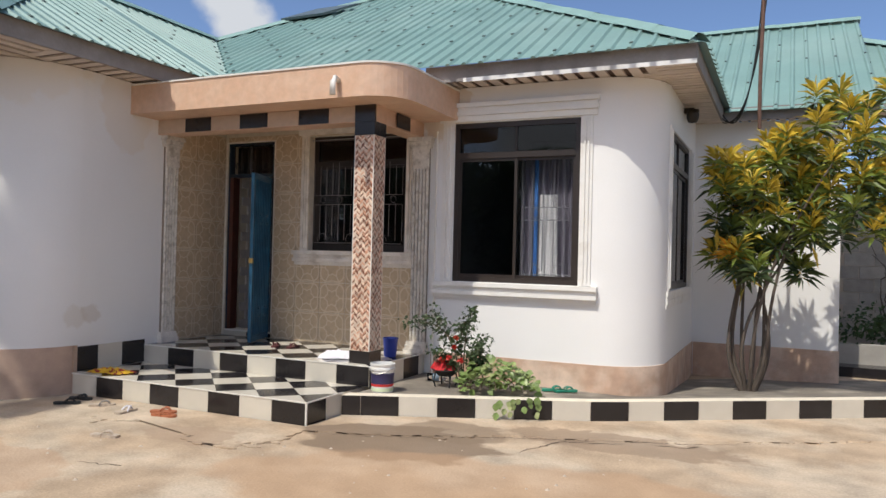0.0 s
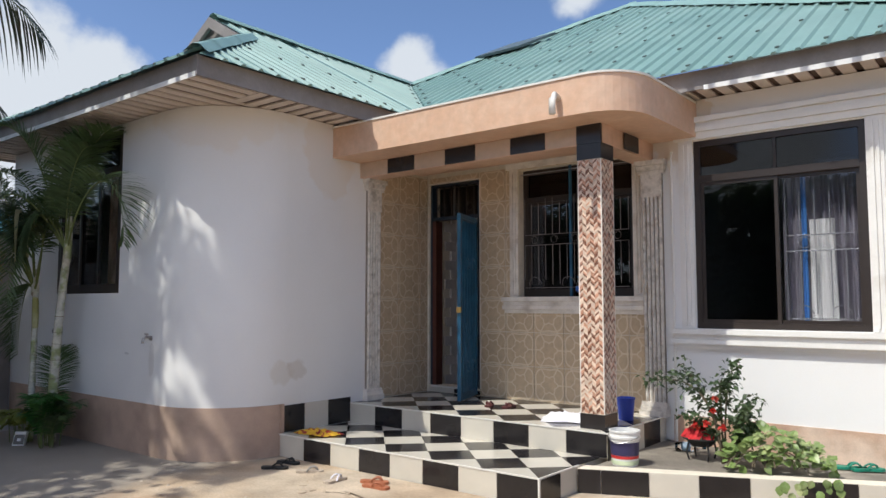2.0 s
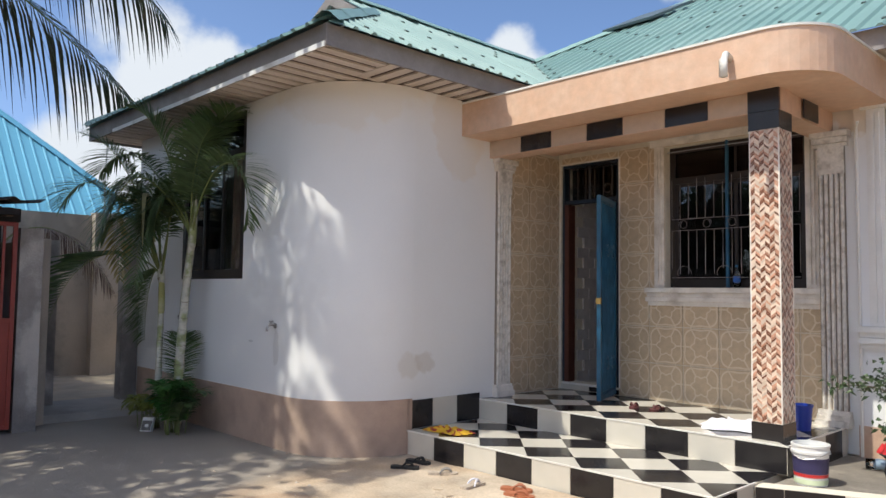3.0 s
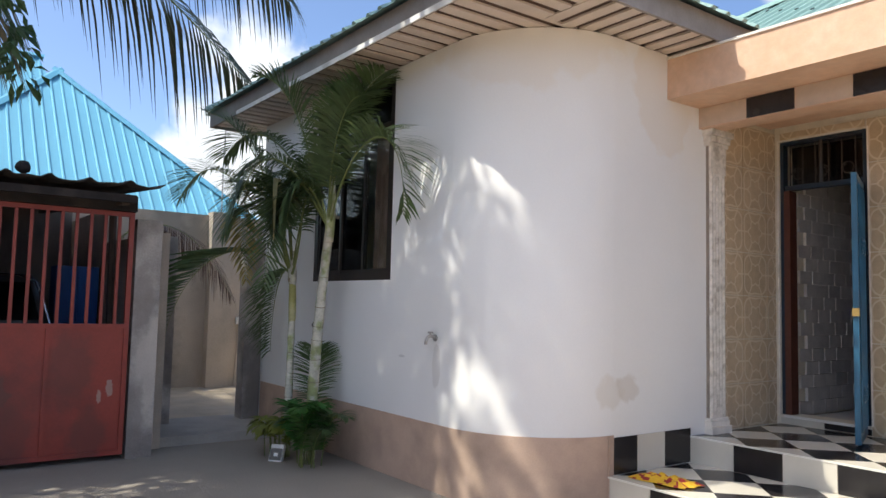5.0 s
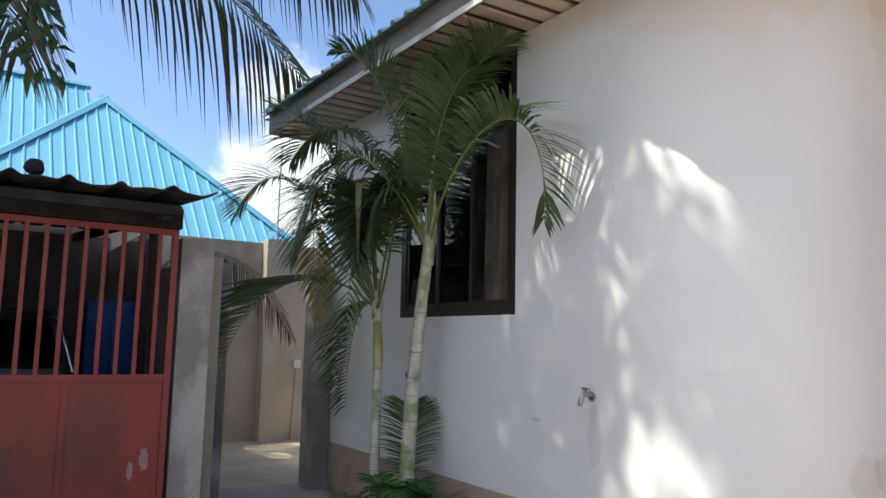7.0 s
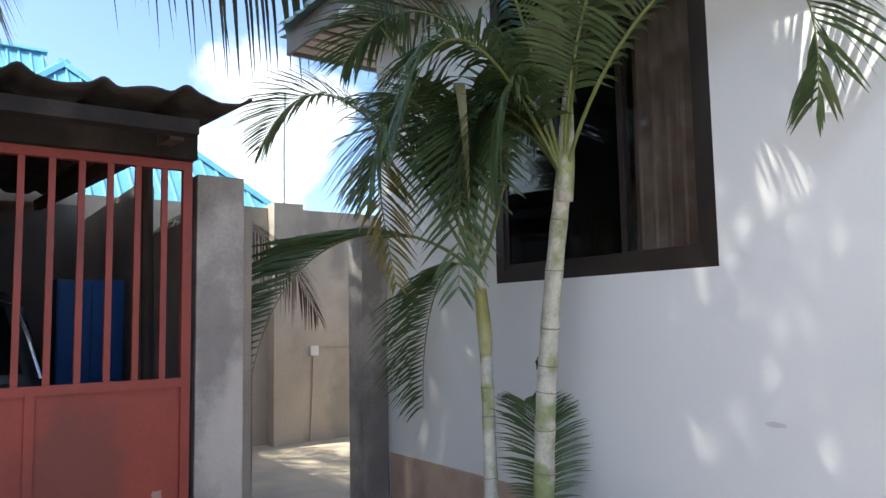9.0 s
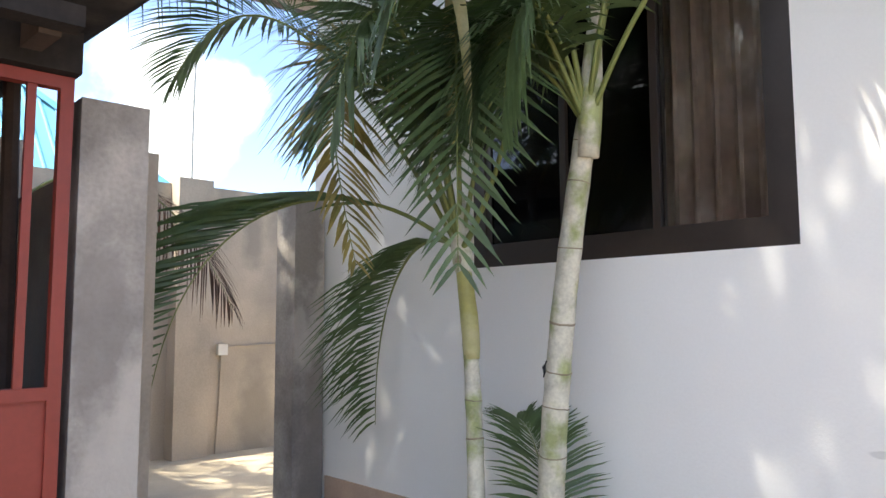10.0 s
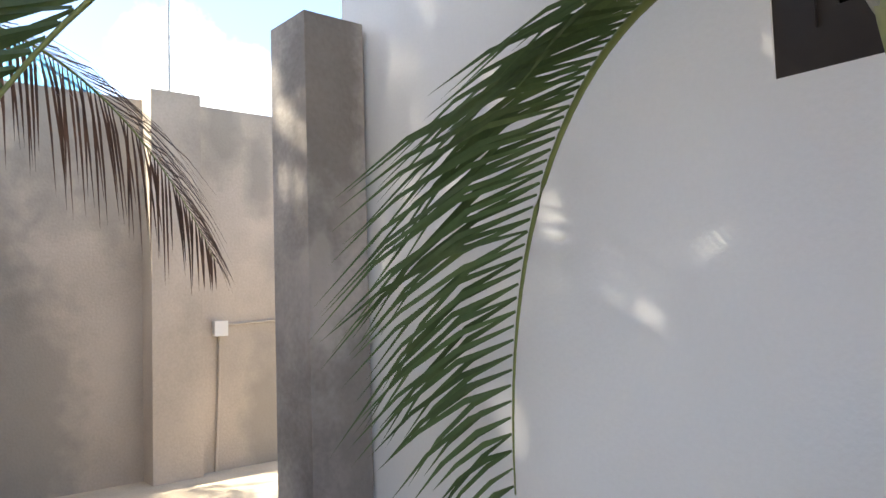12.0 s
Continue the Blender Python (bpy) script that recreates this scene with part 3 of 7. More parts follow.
for x0, x1, y0, y1 in ((WX + 0.9, FX - 0.03, GY + 0.018, GY + 0.029), (-3.0, RX - 0.03, FY + 0.018, FY + 0.029)):
    part("white_strip", boxes((x0, x1, y0, y1, FZ0 - 0.012, FZ0 + 0.03)), M_GUTTER, eaves, "peeling white strip")


def soffit(name, x0, x1, y0, y1, along, pitch=0.165, gap=0.062):
    """Boards with gaps under a dark backing; along: the axis on which they follow one another."""
    bm = bmesh.new()
    box(bm, x0, x1, y0, y1, TOP + 0.024, TOP + 0.04, mat=1)
    a, b = (x0, x1) if along == "x" else (y0, y1)
    while a < b - 0.02:
        e = min(a + pitch - gap, b)
        dz = random.uniform(0, 0.006)
        if along == "x":
            box(bm, a, e, y0, y1, TOP + 0.004 + dz, TOP + 0.02 + dz)
        else:
            box(bm, x0, x1, a, e, TOP + 0.004 + dz, TOP + 0.02 + dz)
        a += pitch
    return structure(ob_of(name, bm, [M_SLAT, M_GAP]), "cream slatted soffit with dark gaps under the eave", "soffit")


soffit("ceiling_soffit_wing_front", WX + 0.06, FX - 0.6, GY + 0.058, LY + 0.55, "x")
soffit("ceiling_soffit_wing_corner", FX - 0.598, FX - 0.06, GY + 0.058, LY + 0.2, "x")
soffit("ceiling_soffit_wing_side", FX - 0.598, FX - 0.058, LY + 0.21, FY, "y")
soffit("ceiling_soffit_wing_inner", LX - 0.4, FX - 0.6, LY + 0.555, FY, "y")
soffit("ceiling_soffit_bay_front", -3.45, RX - 0.45, FY + 0.058, BY + 0.25, "x")
soffit("ceiling_soffit_bay_corner", RX - 0.448, RX - 0.058, FY + 0.058, BY + 0.02, "y", 0.115, 0.035)
soffit("ceiling_soffit_bay_side", RX - 0.62, RX - 0.058, BY + 0.025, RY2 + 0.4, "y", 0.115, 0.035)
soffit("ceiling_soffit_rear", RX - 0.05, 4.3, RY2 + 0.06, 11.0, "x", 0.115, 0.035)

# ---- porch: slab, beam, column ----
SX, SY = -3.22, 6.36
SZ0, SZ1 = 3.07, 3.39
slab_line = [(LX, SY)] + arc(SX - 0.42, SY + 0.42, 0.42, -90, 0, 10) + [(SX, BY)]
bm = bmesh.new()
prism(bm, slab_line + [(LX, BY)], SZ0, SZ1)
porch = tagged(empty("porch_canopy"), "salmon tiled flat porch canopy with a rounded corner", "porch canopy", "", "structure")
part("slab", bm, M_SALMON, porch)
bm = bmesh.new()
band(bm, [(LX, SY - 0.012)] + arc(SX - 0.42, SY + 0.42, 0.432, -90, 0, 10) + [(SX + 0.012, BY)], 0.02, SZ1, SZ1 + 0.018)
part("edge_trim", bm, M_TRIM, porch, "thin pale edge trim")
bm = boxes((LX, -3.66, 6.775, 6.985, 2.90, SZ0), (-3.895, -3.675, 6.985, DY, 2.90, SZ0))
part("beam", bm, M_SALMON, porch)
for x in (-6.22, -5.42, -4.62):
    part("beam_tile", soft(boxes((x, x + 0.38, 6.766, 6.7745, 2.908, 3.064)), 0.003), M_BLACK, porch, "black glazed tile")
M_TANTILE = material("tan_glazed_tile", (0.54, 0.42, 0.32), 0.4, vary=0.12, scale=12, fine=120, piece=0.06)
for a, b in ((-6.64, -6.225), (-5.835, -5.425), (-5.035, -4.625), (-4.235, -3.91)):
    part("beam_tile", soft(boxes((a, b, 6.768, 6.7745, 2.908, 3.064)), 0.003), M_TANTILE, porch, "tan glazed tile")
part("beam_tile", soft(boxes((-3.6595, -3.650, 7.2, 7.5, 2.91, 3.06)), 0.003), M_BLACK, porch, "black glazed tile")
bm = bmesh.new()
tube(bm, [(-3.86, SY + 0.02, 3.23), (-3.86, SY - 0.06, 3.25), (-3.86, SY - 0.1, 3.2), (-3.86, SY - 0.1, 3.08)], 0.03, 10)
part("drain_spout", bm, M_TRIM, porch, "white bent drain pipe", True)

column = tagged(empty("porch_column"), "square porch column clad in brown herringbone tiles", "column", "", "structure")
CX0, CX1, CY0, CY1 = -3.895, -3.675, 6.76, 6.985
part("shaft", boxes((CX0, CX1, CY0, CY1, 0.4, 2.9)), M_GROUT, column)
M_WEAVE = [material("weave_" + n, c, 0.3, vary=0.18, scale=20, fine=150, bump=0.05, island=0.22) for n, c in
           (("brown", (0.20, 0.085, 0.05)), ("cream", (0.70, 0.56, 0.44)), ("salmon", (0.54, 0.29, 0.19)))]


def weave(o, u, width, z0, z1):
    """Herringbone strips on one face of the column."""
    bm = bmesh.new()
    cols = 6
    w, step, rise = width / cols, 0.0185, 0.03
    n = Vector((u[1], -u[0], 0)) * 0.004
    o, u = Vector((*o, 0)), Vector((*u, 0))
    rng = random.Random(4)
    k = int((z1 - z0) / step) + 3
    for c in range(cols):
        for i in range(-3, k):
            za = z0 + i * step + (rise if c % 2 else 0)
            zb = za + (rise if c % 2 == 0 else -rise)
            q = [(c * w, za), ((c + 1) * w, zb), ((c + 1) * w, zb + step * 0.93), (c * w, za + step * 0.93)]
            q = [(a, min(max(z, z0), z1)) for a, z in q]
            if q[3][1] - q[0][1] + q[2][1] - q[1][1] < 0.004:
                continue
            f = bm.faces.new([bm.verts.new(o + u * a + n + Vector((0, 0, z))) for a, z in q])
            f.material_index = (0, 1, 1, 2)[(i * 3 + c * 2 + rng.randrange(2)) % 4]
    ob = part("weave_tiles", bm, M_WEAVE, column, "brown and cream herringbone mosaic")
    ob["kind"] = "stuff"


for o, u, w in (((CX0, CY0), (1, 0), CX1 - CX0), ((CX1, CY0), (0, 1), CY1 - CY0), ((CX0, CY1), (0, -1), CY1 - CY0), ((CX1, CY1), (-1, 0), CX1 - CX0)):
    weave(o, u, w, 0.55, 2.76)
e = 0.008
for z0, z1 in ((0.42, 0.548), (2.762, 2.899)):
    part("tile_band", boxes((CX0 - e, CX1 + e, CY0 - e, CY1 + e, z0, z1)), M_BLACK, column, "black glazed tile band")
for x in (CX0, CX1):
    for y in (CY0, CY1):
        part("edge_trim", boxes((x - 0.0048, x + 0.0048, y - 0.0048, y + 0.0048, 0.55, 2.9)), M_GRIMY, column)
part("tile_band", boxes((CX0 - e, CX1 + e, CY0 - 0.012, CY1, 2.902, SZ0)), M_BLACK, column, "black glazed tile band")

# ---- porch steps, kerb and terrace ----
STEP = 0.215
LOW = (LX, -3.66, 5.68, 6.64)
bm = boxes((LX, -3.672, 5.692, 8.0, 0, STEP - 0.006), (LX, -3.60, 6.652, 8.0, STEP - 0.006, FLOOR - 0.006))
steps = tagged(ob_of("porch_steps", bm, M_GROUT), "two broad porch steps clad in black and cream tiles", "steps", "", "structure")
KERB = [(-3.49, 6.315), (-1.5, 7.21), (-1.18, 7.40), (4.5, 11.28)]
KZ = 0.2
bm = bmesh.new()
band(bm, [(-3.655, 6.24)] + KERB, 0.14, 0, KZ - 0.004)
kerb = tagged(ob_of("kerb", bm, M_GROUT), "raised kerb faced with black and cream tiles", "kerb", "", "structure")
bm = bmesh.new()
front = [(-3.6, 6.33), (-1.5, 7.28), (-1.15, 7.5), (0.9, 8.9), (4.4, 11.28)]
backl = [(-3.6, 7.86, 0.195), (-1.5, 7.86, 0.165), (-1.02, 8.45, 0.11), (-1.0, 10.9, -0.03), (4.4, 13.0, 0.03)]
mid = [(((a[0] + b[0]) / 2), ((a[1] + b[1]) / 2), 0.192 * 0.5 + b[2] * 0.5) for a, b in zip(front, backl)]
rows = [[bm.verts.new((x, y, 0.194)) for x, y in front], [bm.verts.new(p) for p in mid], [bm.verts.new(p) for p in backl]]
for a, b in zip(rows, rows[1:]):
    for k in range(4):
        bm.faces.new((a[k], a[k + 1], b[k + 1], b[k]))
M_TERRACE = material("terrace_soil", (0.19, 0.165, 0.135), 0.95, vary=0.3, scale=4, fine=60, bump=0.6, second=(0.30, 0.265, 0.215), second_at=(0.5, 0.62))
structure(ob_of("terrace", bm, M_TERRACE), "dusty grey soil and cement strip behind the kerb", "terrace")

# ---- yard walls, pillars and passage ----
bm = soft(boxes((-10.2, -9.93, 3.22, 3.44, 0, 2.10)), 0.02, 2)
structure(ob_of("pillar_gate", bm, M_PILLAR), "rough cement gate pillar with pale patches", "pillar")
bm = soft(boxes((-11.35, -11.08, 3.62, 3.92, 0, 2.06)), 0.015)
structure(ob_of("pillar_passage", bm, M_PILLAR), "dark rough cement pillar at the passage", "pillar")
bm = soft(boxes((-11.22, -11.02, 4.68, LY - 0.014, 0, 2.07)), 0.02, 2)
structure(ob_of("pillar_house", bm, M_PILLAR), "rough grey cement pillar against the house corner", "pillar")
bm = boxes((-14.55, -12.3, 3.46, 3.60, 0, 2.45), (-12.3, -10.25, 3.46, 3.60, 0, 2.02))
structure(ob_of("wall_garage_side", bm, M_RENDER), "grey rendered block wall beside the passage", "wall")
bm = boxes((-14.75, -14.55, -6.0, 5.40, 0, 2.72), (-14.60, -14.36, 5.40, 5.75, 0, 2.76), (-14.65, -14.45, 5.75, 17, 0, 2.71))
structure(ob_of("wall_west_boundary", bm, M_RENDER), "rendered cement boundary wall with damp streaks", "wall")
bm = soft(boxes((-11.4, -10.3, 3.45, 4.86, 0, 0.09)), 0.015)
structure(ob_of("threshold", bm, M_CONCRETE), "worn cement threshold step at the passage", "threshold")
bm = boxes((-14.6, -11.4, 3.4, 16, 0.0, 0.05))
structure(ob_of("pavement_passage", bm, material("passage_cement", (0.50, 0.415, 0.30), 0.92, vary=0.18, scale=3, fine=60, bump=0.4, second=(0.42, 0.36, 0.28), second_at=(0.45, 0.65))), "pale cement floor of the passage", "pavement")
# south and front walls unseen, added to dim the carport; third box backs it
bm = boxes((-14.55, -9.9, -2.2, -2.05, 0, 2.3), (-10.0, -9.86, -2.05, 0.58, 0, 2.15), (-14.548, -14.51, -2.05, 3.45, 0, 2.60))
structure(ob_of("wall_carport_south", bm, M_SHADED_RENDER), "plain rendered carport walls, unseen ones added, coloured dark for the shade inside", "wall")
bm = boxes((-14.5, 14.0, -9.2, -9.0, 0, 2.4))
structure(ob_of("wall_south_boundary", bm, M_RENDER), "plain rendered boundary wall across the yard", "wall")
bm = boxes((5.5, 5.7, -9.0, 14.0, 0, 2.3), (0.8, 9.0, 14.4, 14.6, 0, 2.6))
structure(ob_of("wall_east_boundary", bm, M_RENDER), "grey concrete block boundary wall", "wall")

# ---- windows and doors ----
M_CURTAIN = material("lace_curtain", (0.29, 0.27, 0.315), 0.9, vary=0.12, scale=8, fine=90)
M_CURTAIN_BLUE = material("blue_curtain_stripe", (0.08, 0.25, 0.62), 0.9, vary=0.1)
M_GRILLE = material("grille_steel", (0.30, 0.30, 0.32), 0.5, vary=0.12)
M_DOOR_BLUE = material("blue_metal_paint", (0.018, 0.085, 0.155), 0.42, vary=0.2, scale=6, second=(0.03, 0.135, 0.24), second_at=(0.45, 0.7))
M_NAVYFRAME = material("blue_black_frame_paint", (0.012, 0.028, 0.05), 0.45, vary=0.25, scale=7, second=(0.03, 0.03, 0.03), second_at=(0.45, 0.7))
M_DOOR_WOOD = material("red_brown_door_frame", (0.10, 0.034, 0.022), 0.5, vary=0.2, scale=9)
M_BRASS = material("brass_lock", (0.55, 0.36, 0.12), 0.35, metal=0.9, vary=0.1)


def bars(m, rows):
    bm = bmesh.new()
    for r in rows:
        box(bm, *r, m=m)
    return bm


def window(name, m, w, h, label, transom=0.0, sashes=2, depth=0.05, f=0.055, clear=None, clear_mat=M_CLEAR):
    """A framed window in local coordinates: x along the wall, y into the house, z up."""
    win = tagged(empty(name), label, "window", "", "structure")
    top = h - transom
    part("window_frame", bars(m, [(0, f, 0.02, 0.02 + depth, 0, h), (w - f, w, 0.02, 0.02 + depth, 0, h), (f, w - f, 0.02, 0.02 + depth, 0, f), (f, w - f, 0.02, 0.02 + depth, h - f, h)]), M_BROWN, win)
    if transom:
        part("transom_bar", bars(m, [(f, w - f, 0.015, 0.02 + depth, top - f * 0.7, top + f * 0.5)]), M_BROWN, win)
        for a, b in ((f, w / 2 - 0.012), (w / 2 + 0.012, w - f)):
            part("pane", bars(m, [(a, b, 0.045, 0.05, top + f * 0.5, h - f)]), M_GLASS, win).visible_shadow = False
        part("mullion", bars(m, [(w / 2 - 0.012, w / 2 + 0.012, 0.03, 0.065, top + f * 0.5, h - f)]), M_BROWN, win)
        top -= f * 0.7
    else:
        top -= f
    step = (w - 2 * f) / sashes
    g = 0.032
    for i in range(sashes):
        a, b, d = f + i * step - (0.02 if i else 0), f + (i + 1) * step + (0.02 if i < sashes - 1 else 0), 0.03 + 0.02 * (i % 2)
        sash = part("sash", bars(m, [(a, a + g, d, d + 0.02, f, top), (b - g, b, d, d + 0.02, f, top), (a + g, b - g, d, d + 0.02, f, f + g), (a + g, b - g, d, d + 0.02, top - g, top)]), M_BROWN, win)
        part("pane", bars(m, [(a + g, b - g, d + 0.008, d + 0.013, f + g, top - g)]), clear_mat if i == clear else M_GLASS, sash).visible_shadow = False
    return win


def scroll(bm, m, cx, cz, r, y, turns=1.2, flip=1, rad=0.005):
    pts = [m @ Vector((cx + flip * r * (1 - 0.35 * k / 14) * math.cos(2 * math.pi * turns * k / 14), y, cz + r * (1 - 0.35 * k / 14) * math.sin(2 * math.pi * turns * k / 14))) for k in range(15)]
    tube(bm, pts, rad, 5)


def grille(m, w, h, y, pitch=0.11, rad=0.006, x0=0.06):
    bm = bmesh.new()
    n = int((w - 2 * x0) / pitch)
    for i in range(n + 1):
        x = x0 + (w - 2 * x0) * i / n
        a = 0.14 + 0.05 * (i % 3 == 0)
        tube(bm, [m @ Vector((x, y, a)), m @ Vector((x, y, h * 0.40))], rad, 5)
        tube(bm, [m @ Vector((x, y, h * 0.48)), m @ Vector((x, y, h * (0.72 if i % 4 in (1, 2) else 0.76)))], rad, 5)
    for z in (0.1, h * 0.40, h * 0.48):
        tube(bm, [m @ Vector((x0, y, z)), m @ Vector((w - x0, y, z))], rad, 5)
    k = max(2, int((w - 2 * x0) / 0.22))
    for i in range(k):
        scroll(bm, m, x0 + (w - 2 * x0) * (i + 0.5) / k, h * 0.44, h * 0.033, y, flip=1 if i % 2 else -1, rad=rad * 0.8)
    for i in range(k // 2 + 1):
        scroll(bm, m, x0 + 0.12 + (w - 2 * x0) * i / (k // 2 + 1), 0.14, 0.09, y, 0.55, rad=rad * 0.8)
    return bm


def curtain(m, x0, x1, z0, z1, y, folds=9, depth=0.03, spread=0.0):
    bm = bmesh.new()
    n = folds * 6
    cols = []
    for i in range(n + 1):
        f = i / n
        cols.append([bm.verts.new(m @ Vector((x0 + (x1 - x0) * f + spread * (1 - q) * math.sin(f * 9) * 0.02, y + depth * math.sin(f * folds * 2 * math.pi + q) * (1.2 - 0.5 * q), z0 + (z1 - z0) * q))) for q in (0, 0.25, 0.5, 0.75, 1)])
    for a, b in zip(cols, cols[1:]):
        for k in range(4):
            bm.faces.new((a[k], b[k], b[k + 1], a[k + 1]))
    return bm


def mould_box(parent, name, rows, mat, m=None, width=0.006):
    bm = bmesh.new()
    for r in rows:
        box(bm, *r, m=m)
    return part(name, soft(bm, width), mat, parent)


def surround(name, m, w, h, label, side=0.13, head=True, mat=None, deep=1.0):
    """Moulded window surround, same local coordinates as window()."""
    mat = mat or M_MOULD
    s = tagged(empty(name), label, "window surround", "", "structure")
    for x in (-side - 0.005, w + 0.005):
        mould_box(s, "jamb", [(x, x + side, -0.018, 0, 0, h + 0.01)], mat, m)
        for k in range(2):
            a = x + side * (0.28 + 0.32 * k)
            mould_box(s, "flute", [(a, a + side * 0.16, -0.034, -0.018, 0.03, h - 0.03)], mat, m, 0.004)
    if head:
        for k, (lo, hi, out) in enumerate(((0.012, 0.075, 0.03), (0.077, 0.125, 0.055), (0.127, 0.165, 0.035), (0.167, 0.215, 0.07))):
            mould_box(s, "head_moulding", [(-side - 0.03 - out * 0.6, w + side + 0.03 + out * 0.6, -out, 0, h + lo, h + hi)], mat, m)
    for k, (lo, hi, out) in enumerate(((-0.052, -0.004, 0.085), (-0.094, -0.054, 0.05), (-0.142, -0.096, 0.07), (-0.185, -0.144, 0.035))):
        out *= deep
        mould_box(s, "sill_moulding", [(-side - 0.06 - out * 0.3, w + side + 0.06 + out * 0.3, -out, 0, lo, hi)], mat, m)
    return s


# bay window
w, h = WIN_B[1] - WIN_B[0], WIN_B[3] - WIN_B[2]
MB = pose(WIN_B[0], BY, WIN_B[2])
window("window_1", MB, w, h, "brown framed sliding window with dark tinted glass", transom=0.36, clear=1)
surround("window_surround_1", MB, w, h, "white moulded plaster surround with ledged sill")
g = tagged(ob_of("window_grille", grille(MB @ pose(w * 0.49, 0, 0), w * 0.5, h * 0.98, 0.14), M_GRILLE), "pale scrolled steel burglar grille behind the window", "window grille")
cu = tagged(empty("curtain"), "greyish lace curtain with a blue stripe, half drawn", "curtain")
part("drape", curtain(MB, w * 0.5, w - 0.04, 0.03, h - 0.36, 0.24, 9), M_CURTAIN, cu)
part("stripe", curtain(MB, w * 0.615, w * 0.645, 0.03, h - 0.38, 0.20, 1, 0.008), M_CURTAIN_BLUE, cu, "blue stripe")
part("inner_drape", curtain(MB, w * 0.66, w * 0.80, 0.03, h * 0.55, 0.19, 4, 0.02, 2.0), M_WHITE, cu, "white inner drape")

# porch window
w, h = WIN_P[1] - WIN_P[0], WIN_P[3] - WIN_P[2]
MP = pose(WIN_P[0], DY, WIN_P[2])
window("window_2", MP @ pose(0, 0.08, 0), w, h, "dark framed porch window behind a steel grille", transom=0.34)
surround("window_surround_2", MP, w, h, "grimy cream moulded plaster window surround", side=0.11, mat=M_GRIMY)
tagged(ob_of("window_grille", grille(MP, w, h, 0.03, 0.085, 0.0032), M_FASCIA), "scrolled steel burglar grille in the porch window", "window grille")
bm = bmesh.new()
tube(bm, [MP @ Vector((0.0, 0.05, h - 0.05)), MP @ Vector((w * 0.5, 0.05, h - 0.045)), MP @ Vector((w, 0.05, h - 0.05))], 0.006, 5)
tagged(ob_of("curtain_wire", bm, M_GRILLE), "thin steel curtain wire across the porch window", "wire")
part_blue = boxes((WIN_P[0] + 0.62, WIN_P[0] + 0.645, DY + 0.045, DY + 0.07, WIN_P[2], WIN_P[3]))
tagged(ob_of("blue_post", part_blue, M_DOOR_BLUE), "slim blue steel upright inside the porch window", "steel post")
M_BOTTLE = glass("bottle_plastic", (0.80, 0.88, 0.95))


def bottle(x, y, z, r=0.034, hgt=0.22, wrap=(0.05, 0.16, 0.5), lying=False):
    b = tagged(empty("bottle"), "clear plastic water bottle with a blue wrapper", "bottle")
    m = pose(x, y, z + r, 0, 90, 25) if lying else pose(x, y, z)
    bm = bmesh.new()
    lathe(bm, [(0.001, 0), (r, 0.004), (r, hgt * 0.6), (r * 0.9, hgt * 0.68), (r * 0.4, hgt * 0.86), (r * 0.4, hgt * 0.92), (0.001, hgt * 0.92)], 0, 0, 0, 14)
    bmesh.ops.transform(bm, matrix=m, verts=bm.verts)
    part("bottle_body", bm, M_BOTTLE, b, smooth=True)
    bm = bmesh.new()
    lathe(bm, [(r * 1.02, hgt * 0.25), (r * 1.02, hgt * 0.5)], 0, 0, 0, 14)
    bmesh.ops.transform(bm, matrix=m, verts=bm.verts)
    part("wrapper", bm, material("wrapper_blue", wrap, 0.5), b, smooth=True)
    bm = bmesh.new()
    lathe(bm, [(0.001, hgt * 0.9), (r * 0.45, hgt * 0.9), (r * 0.45, hgt), (0.001, hgt)], 0, 0, 0, 12)
    bmesh.ops.transform(bm, matrix=m, verts=bm.verts)
    part("cap", bm, M_DOOR_BLUE, b)


bottle(WIN_P[0] + 0.72, DY + 0.06, WIN_P[2])

# wing window
w, h = WIN_L[1] - WIN_L[0], WIN_L[3] - WIN_L[2]
ML = pose(WIN_L[0], LY, WIN_L[2])
window("window_3", ML @ pose(0, -0.015, 0), w, h, "wide brown framed window with dark tinted glass", sashes=3, f=0.07, depth=0.06, transom=0.42, clear=2, clear_mat=M_CLEARER)
cu = tagged(empty("curtain"), "brown patterned curtain hanging behind the glass", "curtain")
part("drape", curtain(ML, w * 0.62, w - 0.05, 0.06, h - 0.1, 0.16, 6), material("brown_curtain", (0.30, 0.215, 0.16), 0.9, vary=0.25, scale=9, second=(0.42, 0.33, 0.26), second_at=(0.5, 0.65)), cu)
# bay side window
w, h = WIN_S[1] - WIN_S[0], WIN_S[3] - WIN_S[2]
MS = pose(BX, WIN_S[0], WIN_S[2], 0, 0, 90)
window("window_4", MS, w, h, "brown framed side window with blue-grey reflections", transom=0.36)
surround("window_surround_4", MS, w, h, "plain white plaster surround of the side window", side=0.10, head=False, deep=0.3)

# front door: frame, transom grille, wooden panel door standing open, blue steel gate leaf
dw, dh = DOOR[1] - DOOR[0], DOOR[3] - DOOR[2]
door = tagged(empty("door_1"), "open blue steel grille door in a red-brown frame", "door", "", "structure")
x0, x1, z0, z1 = DOOR
